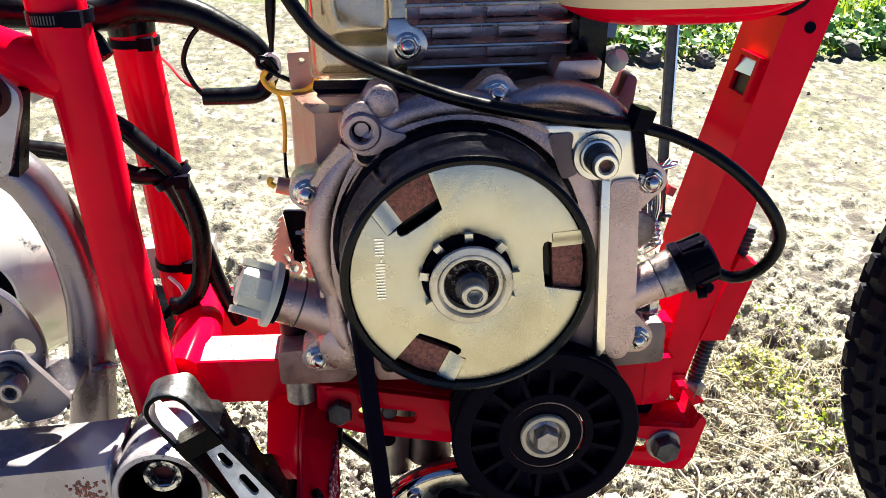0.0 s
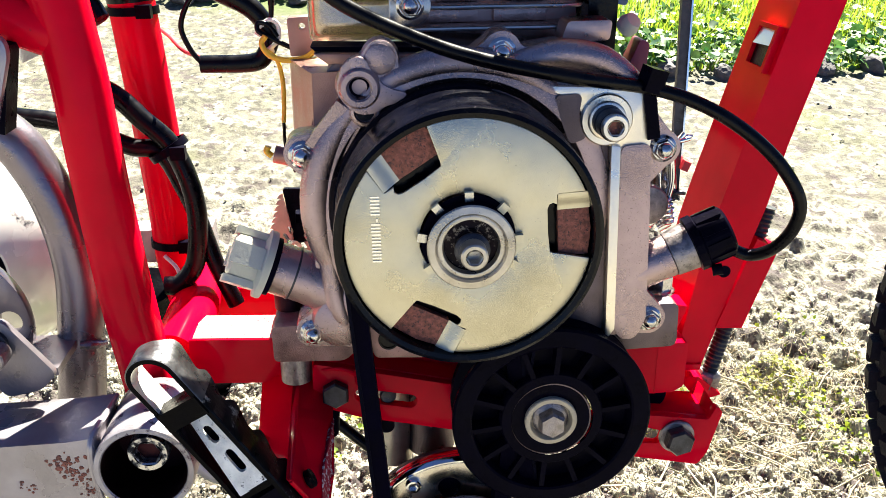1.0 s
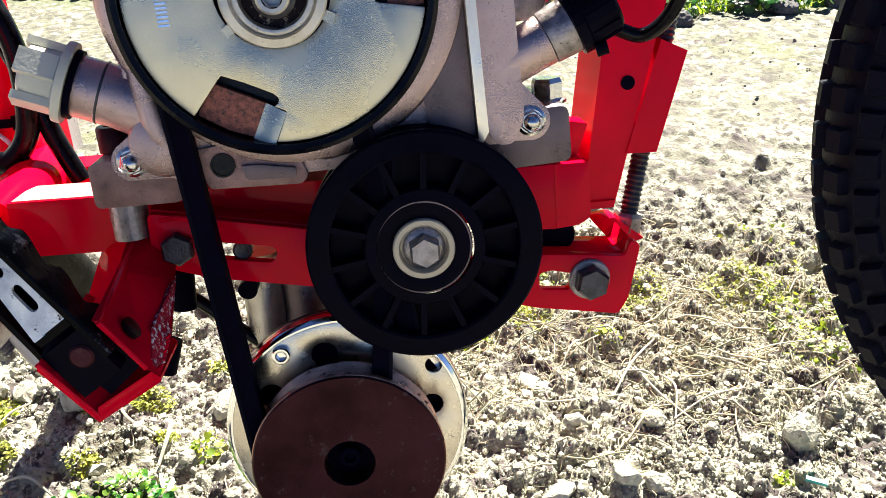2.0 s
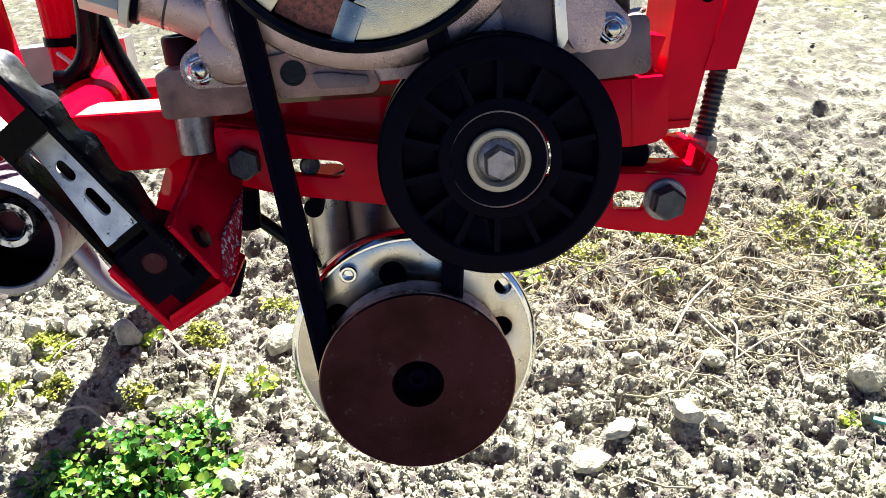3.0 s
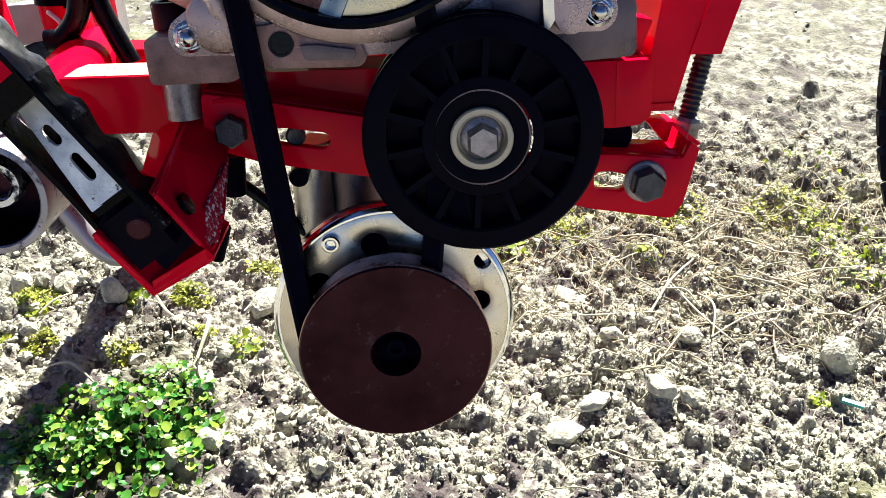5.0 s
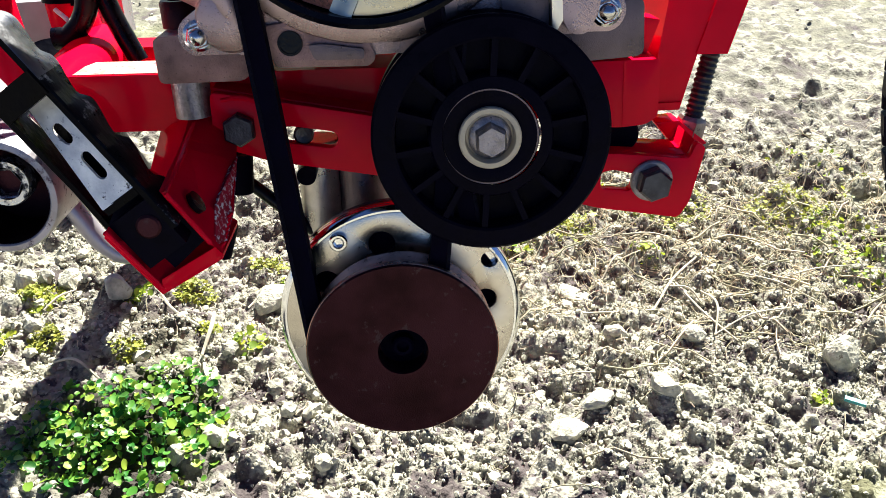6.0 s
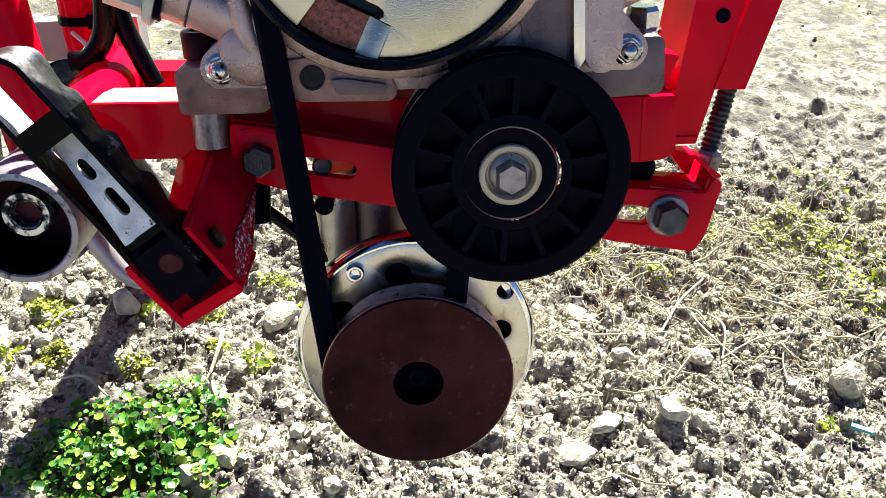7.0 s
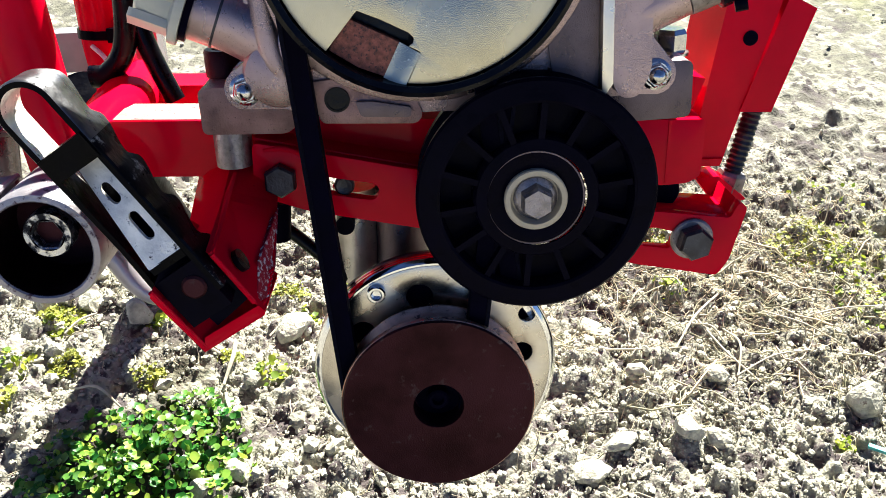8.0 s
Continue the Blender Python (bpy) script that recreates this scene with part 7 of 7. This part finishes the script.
def leaf_mesh(n, place, size, rise, cup):
    """Many small rounded leaves, cupped and notched at the tip, each at its own tilt."""
    V, F, off = [], [], 0
    ring = [(math.cos(a) * (1 - 0.28 * max(0.0, math.cos(a)) ** 6), 0.92 * math.sin(a)) for a in (2 * math.pi * k / 9 for k in range(9))]
    fan = [(0, 1 + k, 1 + (k + 1) % 9) for k in range(9)]
    for _ in range(n):
        x, y, z = place()
        s = size * (0.45 + 1.2 * GR.rand() ** 1.6)
        p = np.array([(0.0, 0.0, -0.30 * cup)] + [(u, v, cup * (0.55 * v * v + 0.25 * u * u) - 0.30 * cup + GR.uniform(-0.10, 0.10)) for u, v in ring]) * s * 1.25
        tilt = GR.normal(0.0, 0.75)
        c, q = math.cos(tilt), math.sin(tilt)
        p = p @ np.array([[c, 0, -q], [0, 1, 0], [q, 0, c]]) @ rot_z(GR.uniform(0, 6.28)).T + np.array([x, y, z + GR.uniform(0, rise)])
        V.append(p)
        F.append(np.array(fan) + off)
        off += len(p)
    return V, F


def patch(cx, cy, rx, ry, hgt, seed):
    def place():
        while True:
            a, b = GR.uniform(-1, 1), GR.uniform(-1, 1)
            d = a * a + b * b
            x, y = cx + rx * a, cy + ry * b
            if d < 1 and GR.rand() > d * d * 0.75 and GR.rand() < 0.12 + clump(4.2 * x, 4.2 * y) ** 1.8:
                return x, y, ground_z(x, y) + hgt * (1 - d) * GR.uniform(0.2, 1.0)
    return place


def weed(name, cx, cy, rx, ry, hgt, n, size, label, material=None):
    V, F = leaf_mesh(n, patch(cx, cy, rx, ry, hgt, n), size, 0.004, 0.55)
    joined(name, V, F, material or LEAF, label, "weed")


CLOVER = "dense patch of green clover growing through gravel"
for cx, cy, rx, ry, h, n in ((-0.190, 0.040, 0.046, 0.042, 0.015, 210), (-0.150, 0.050, 0.038, 0.036, 0.016, 160), (-0.165, 0.012, 0.054, 0.032, 0.016, 200), (-0.215, 0.016, 0.036, 0.032, 0.012, 90), (-0.150, 0.082, 0.022, 0.016, 0.014, 40), (-0.125, 0.030, 0.018, 0.022, 0.014, 40)):
    weed("clover_patch", cx, cy, rx, ry, h * 0.75, int(n * 1.8), 0.0019, CLOVER)
weed("clover_patch", 0.355, 0.190, 0.040, 0.060, 0.006, 210, 0.0015, "loose yellow-green weeds growing through gravel", YLEAF)
weed("clover_patch", 0.37, 0.30, 0.05, 0.05, 0.004, 80, 0.0013, "loose yellow-green weeds growing through gravel", YLEAF)
for x, y, r, n in ((0.267, 0.040, 0.010, 16), (-0.105, 0.115, 0.018, 26), (-0.255, 0.16, 0.02, 30), (-0.19, 0.165, 0.014, 22), (-0.085, 0.17, 0.015, 20), (0.09, 0.215, 0.02, 18), (0.19, 0.19, 0.02, 16), (-0.28, 0.12, 0.02, 24), (-0.06, 0.21, 0.02, 18),
                   (0.16, 0.27, 0.03, 20), (0.05, 0.30, 0.03, 20), (-0.24, 0.34, 0.05, 40)):
    weed("small_weed", x, y, r * (0.75 if y < 0.3 else 0.5), r * (0.75 if y < 0.3 else 0.3), 0.004, int(n * 2.0), 0.0016 if y < 0.3 else 0.0010, "small yellow-green weed sprouting between stones", YLEAF)


# low cushions of yellow moss
for x, y, r, n in ((-0.262, 0.172, 0.018, 150), (-0.245, 0.118, 0.014, 110), (-0.152, 0.168, 0.016, 150), (-0.185, 0.105, 0.012, 60), (-0.135, 0.125, 0.010, 50), (-0.10, 0.20, 0.016, 80), (-0.28, 0.09, 0.014, 60), (0.13, 0.235, 0.03, 160),
                   (0.22, 0.255, 0.04, 220), (0.05, 0.24, 0.03, 120), (0.32, 0.24, 0.04, 200)):
    weed("moss_cushion", x, y, r, r * 0.8, 0.003, int(n * 3.2), 0.0009, "low yellow-green moss between the stones", MOSS)


def build_straw():
    V, F, off = [], [], 0
    for i in range(430):
        if i < 330:
            x, y = GR.normal(0.22, 0.13), GR.normal(0.19, 0.08)
        else:
            x, y = GR.uniform(-0.35, 0.9), GR.uniform(0.0, 0.95)
        L, w, a = GR.uniform(0.005, 0.020), GR.uniform(0.00025, 0.0006), GR.uniform(0, 6.28)
        if i < 90:
            L, w, a = GR.uniform(0.018, 0.050), GR.uniform(0.0004, 0.0009), GR.normal(0.15, 0.6)
        bend = GR.uniform(-0.5, 0.5)
        pts = []
        for k in range(4):
            s = (k / 3 - 0.5) * L
            px = x + s * math.cos(a) - bend * s * s / L * math.sin(a)
            py = y + s * math.sin(a) + bend * s * s / L * math.cos(a)
            pz = ground_z(px, py) + 0.0035 + GR.uniform(0, 0.002)
            sx, sy = -math.sin(a) * w, math.cos(a) * w
            pts += [(px + sx, py + sy, pz), (px - sx, py - sy, pz), (px, py, pz + w * 1.5)]
        f = []
        for k in range(3):
            for q in range(3):
                b = k * 3
                f.append((b + q, b + (q + 1) % 3, b + 3 + (q + 1) % 3, b + 3 + q))
        V.append(np.array(pts))
        F.append(np.array(f) + off)
        off += 12
    joined("dry_straw", V, F, STRAW, "dry straw and twigs scattered over the gravel", "straw")


build_straw()


# from x, y to x, y, with its radius and its bend
STALKS = ((0.179, 0.130, 0.230, 0.187, 0.0011, 0.05), (0.201, 0.154, 0.228, 0.093, 0.0009, -0.06), (0.219, 0.149, 0.215, 0.100, 0.0009, 0.1),
          (0.107, 0.129, 0.184, 0.131, 0.0008, -0.05), (0.184, 0.198, 0.196, 0.175, 0.0007, 0.1), (0.149, 0.165, 0.171, 0.195, 0.0007, 0),
          (0.214, 0.100, 0.273, 0.119, 0.0007, 0.05), (-0.134, 0.142, -0.136, 0.099, 0.0016, 0.08), (-0.134, 0.093, -0.121, 0.061, 0.0014, -0.05),
          (-0.141, 0.127, -0.175, 0.164, 0.0012, 0.1), (-0.095, 0.174, -0.111, 0.149, 0.0011, 0.05), (0.196, 0.151, 0.215, 0.133, 0.0008, 0.1),
          (-0.253, 0.148, -0.236, 0.169, 0.0009, 0.05), (0.251, 0.160, 0.302, 0.130, 0.0007, -0.05), (0.176, 0.217, 0.220, 0.199, 0.0007, 0.05),
          (0.280, 0.158, 0.344, 0.167, 0.0007, 0.04), (-0.232, 0.096, -0.200, 0.082, 0.001, 0.06))


def stalk(pts, r, label):
    bm = bm_new()
    hose(bm, [(x, y, ground_z(x, y) + z) for x, y, z in pts], r, 7, 5)
    finish(bm)
    me = bpy.data.meshes.new("dry_stalk")
    bm.to_mesh(me)
    bm.free()
    me.materials.append(STALK)
    tagged(new("dry_stalk", me), label, "stalk", "dry stalks on the gravel")


for x0, y0, x1, y1, r, bend in STALKS:
    xm, ym = (x0 + x1) / 2 - (y1 - y0) * bend, (y0 + y1) / 2 + (x1 - x0) * bend
    stalk([(x0, y0, 0.004), (xm, ym, 0.007), (x1, y1, 0.004)], [r * 0.8, r, r * 0.7], "dry bent straw-coloured stalk lying on the gravel")


def build_litter():
    """Short dead fibres matted over the gravel."""
    V, F, off = [], [], 0
    for i in range(5600):
        x, y = GR.normal(0.27, 0.15), GR.normal(0.215, 0.075)
        if i > 4700:
            x, y = GR.uniform(-0.30, 0.55), GR.uniform(-0.02, 0.45)
        if math.hypot(x + 0.172, y - 0.032) < 0.06:
            continue
        L, w, a = GR.uniform(0.003, 0.013), GR.uniform(0.0002, 0.00045), GR.uniform(0, 6.28)
        bend, lift = GR.uniform(-0.7, 0.7), GR.uniform(0.0005, 0.003)
        pts = []
        for k in range(4):
            s = (k / 3 - 0.5) * L
            px = x + s * math.cos(a) - bend * s * s / L * math.sin(a)
            py = y + s * math.sin(a) + bend * s * s / L * math.cos(a)
            pz = ground_z(px, py) + 0.0012 + lift * k / 3
            sx, sy = -math.sin(a) * w, math.cos(a) * w
            pts += [(px + sx, py + sy, pz), (px - sx, py - sy, pz), (px, py, pz + w * 1.5)]
        f = []
        for k in range(3):
            for q in range(3):
                b = k * 3
                f.append((b + q, b + (q + 1) % 3, b + 3 + (q + 1) % 3, b + 3 + q))
        V.append(np.array(pts))
        F.append(np.array(f) + off)
        off += 12
    joined("plant_litter", V, F, STRAW, "fine yellow-brown plant litter matted between the stones", "litter")


build_litter()


def build_lawn():
    V, F, off = [], [], 0
    for i in range(52000):
        x = GR.uniform(-1.5, 2.3)
        y = lawn_edge(x) + 1.9 * GR.rand() ** 1.35
        h = GR.uniform(0.02, 0.055) * min(1, 0.35 + (y - lawn_edge(x)) * 5)
        a, lean, w = GR.uniform(0, 6.28), GR.uniform(0.1, 0.9), GR.uniform(0.0009, 0.0021)
        dx, dy = math.cos(a), math.sin(a)
        z = ground_z(x, y)
        p = []
        for t, q in ((0, 1), (0.5, 0.8), (1, 0.1)):
            cx, cy, cz = x + dx * lean * h * t * t, y + dy * lean * h * t * t, z + h * t * (1 - 0.25 * lean * t)
            p += [(cx - dy * w * q, cy + dx * w * q, cz), (cx + dy * w * q, cy - dx * w * q, cz)]
        V.append(np.array(p))
        F.append(np.array(((0, 1, 3, 2), (2, 3, 5, 4))) + off)
        off += 6
    joined("grass", V, F, GRASS, "bright green lawn grass beyond the gravel", "grass")

    def edge():
        x = GR.uniform(-1.2, 1.9)
        y = lawn_edge(x) + abs(GR.normal(0, 0.14)) - 0.02
        return x, y, ground_z(x, y) + GR.uniform(0.002, 0.03)
    V, F = leaf_mesh(9500, edge, 0.0050, 0.006, 0.4)
    joined("lawn_weeds", V, F, EDGELEAF, "leafy green weeds along the edge of the lawn", "weeds")


build_lawn()
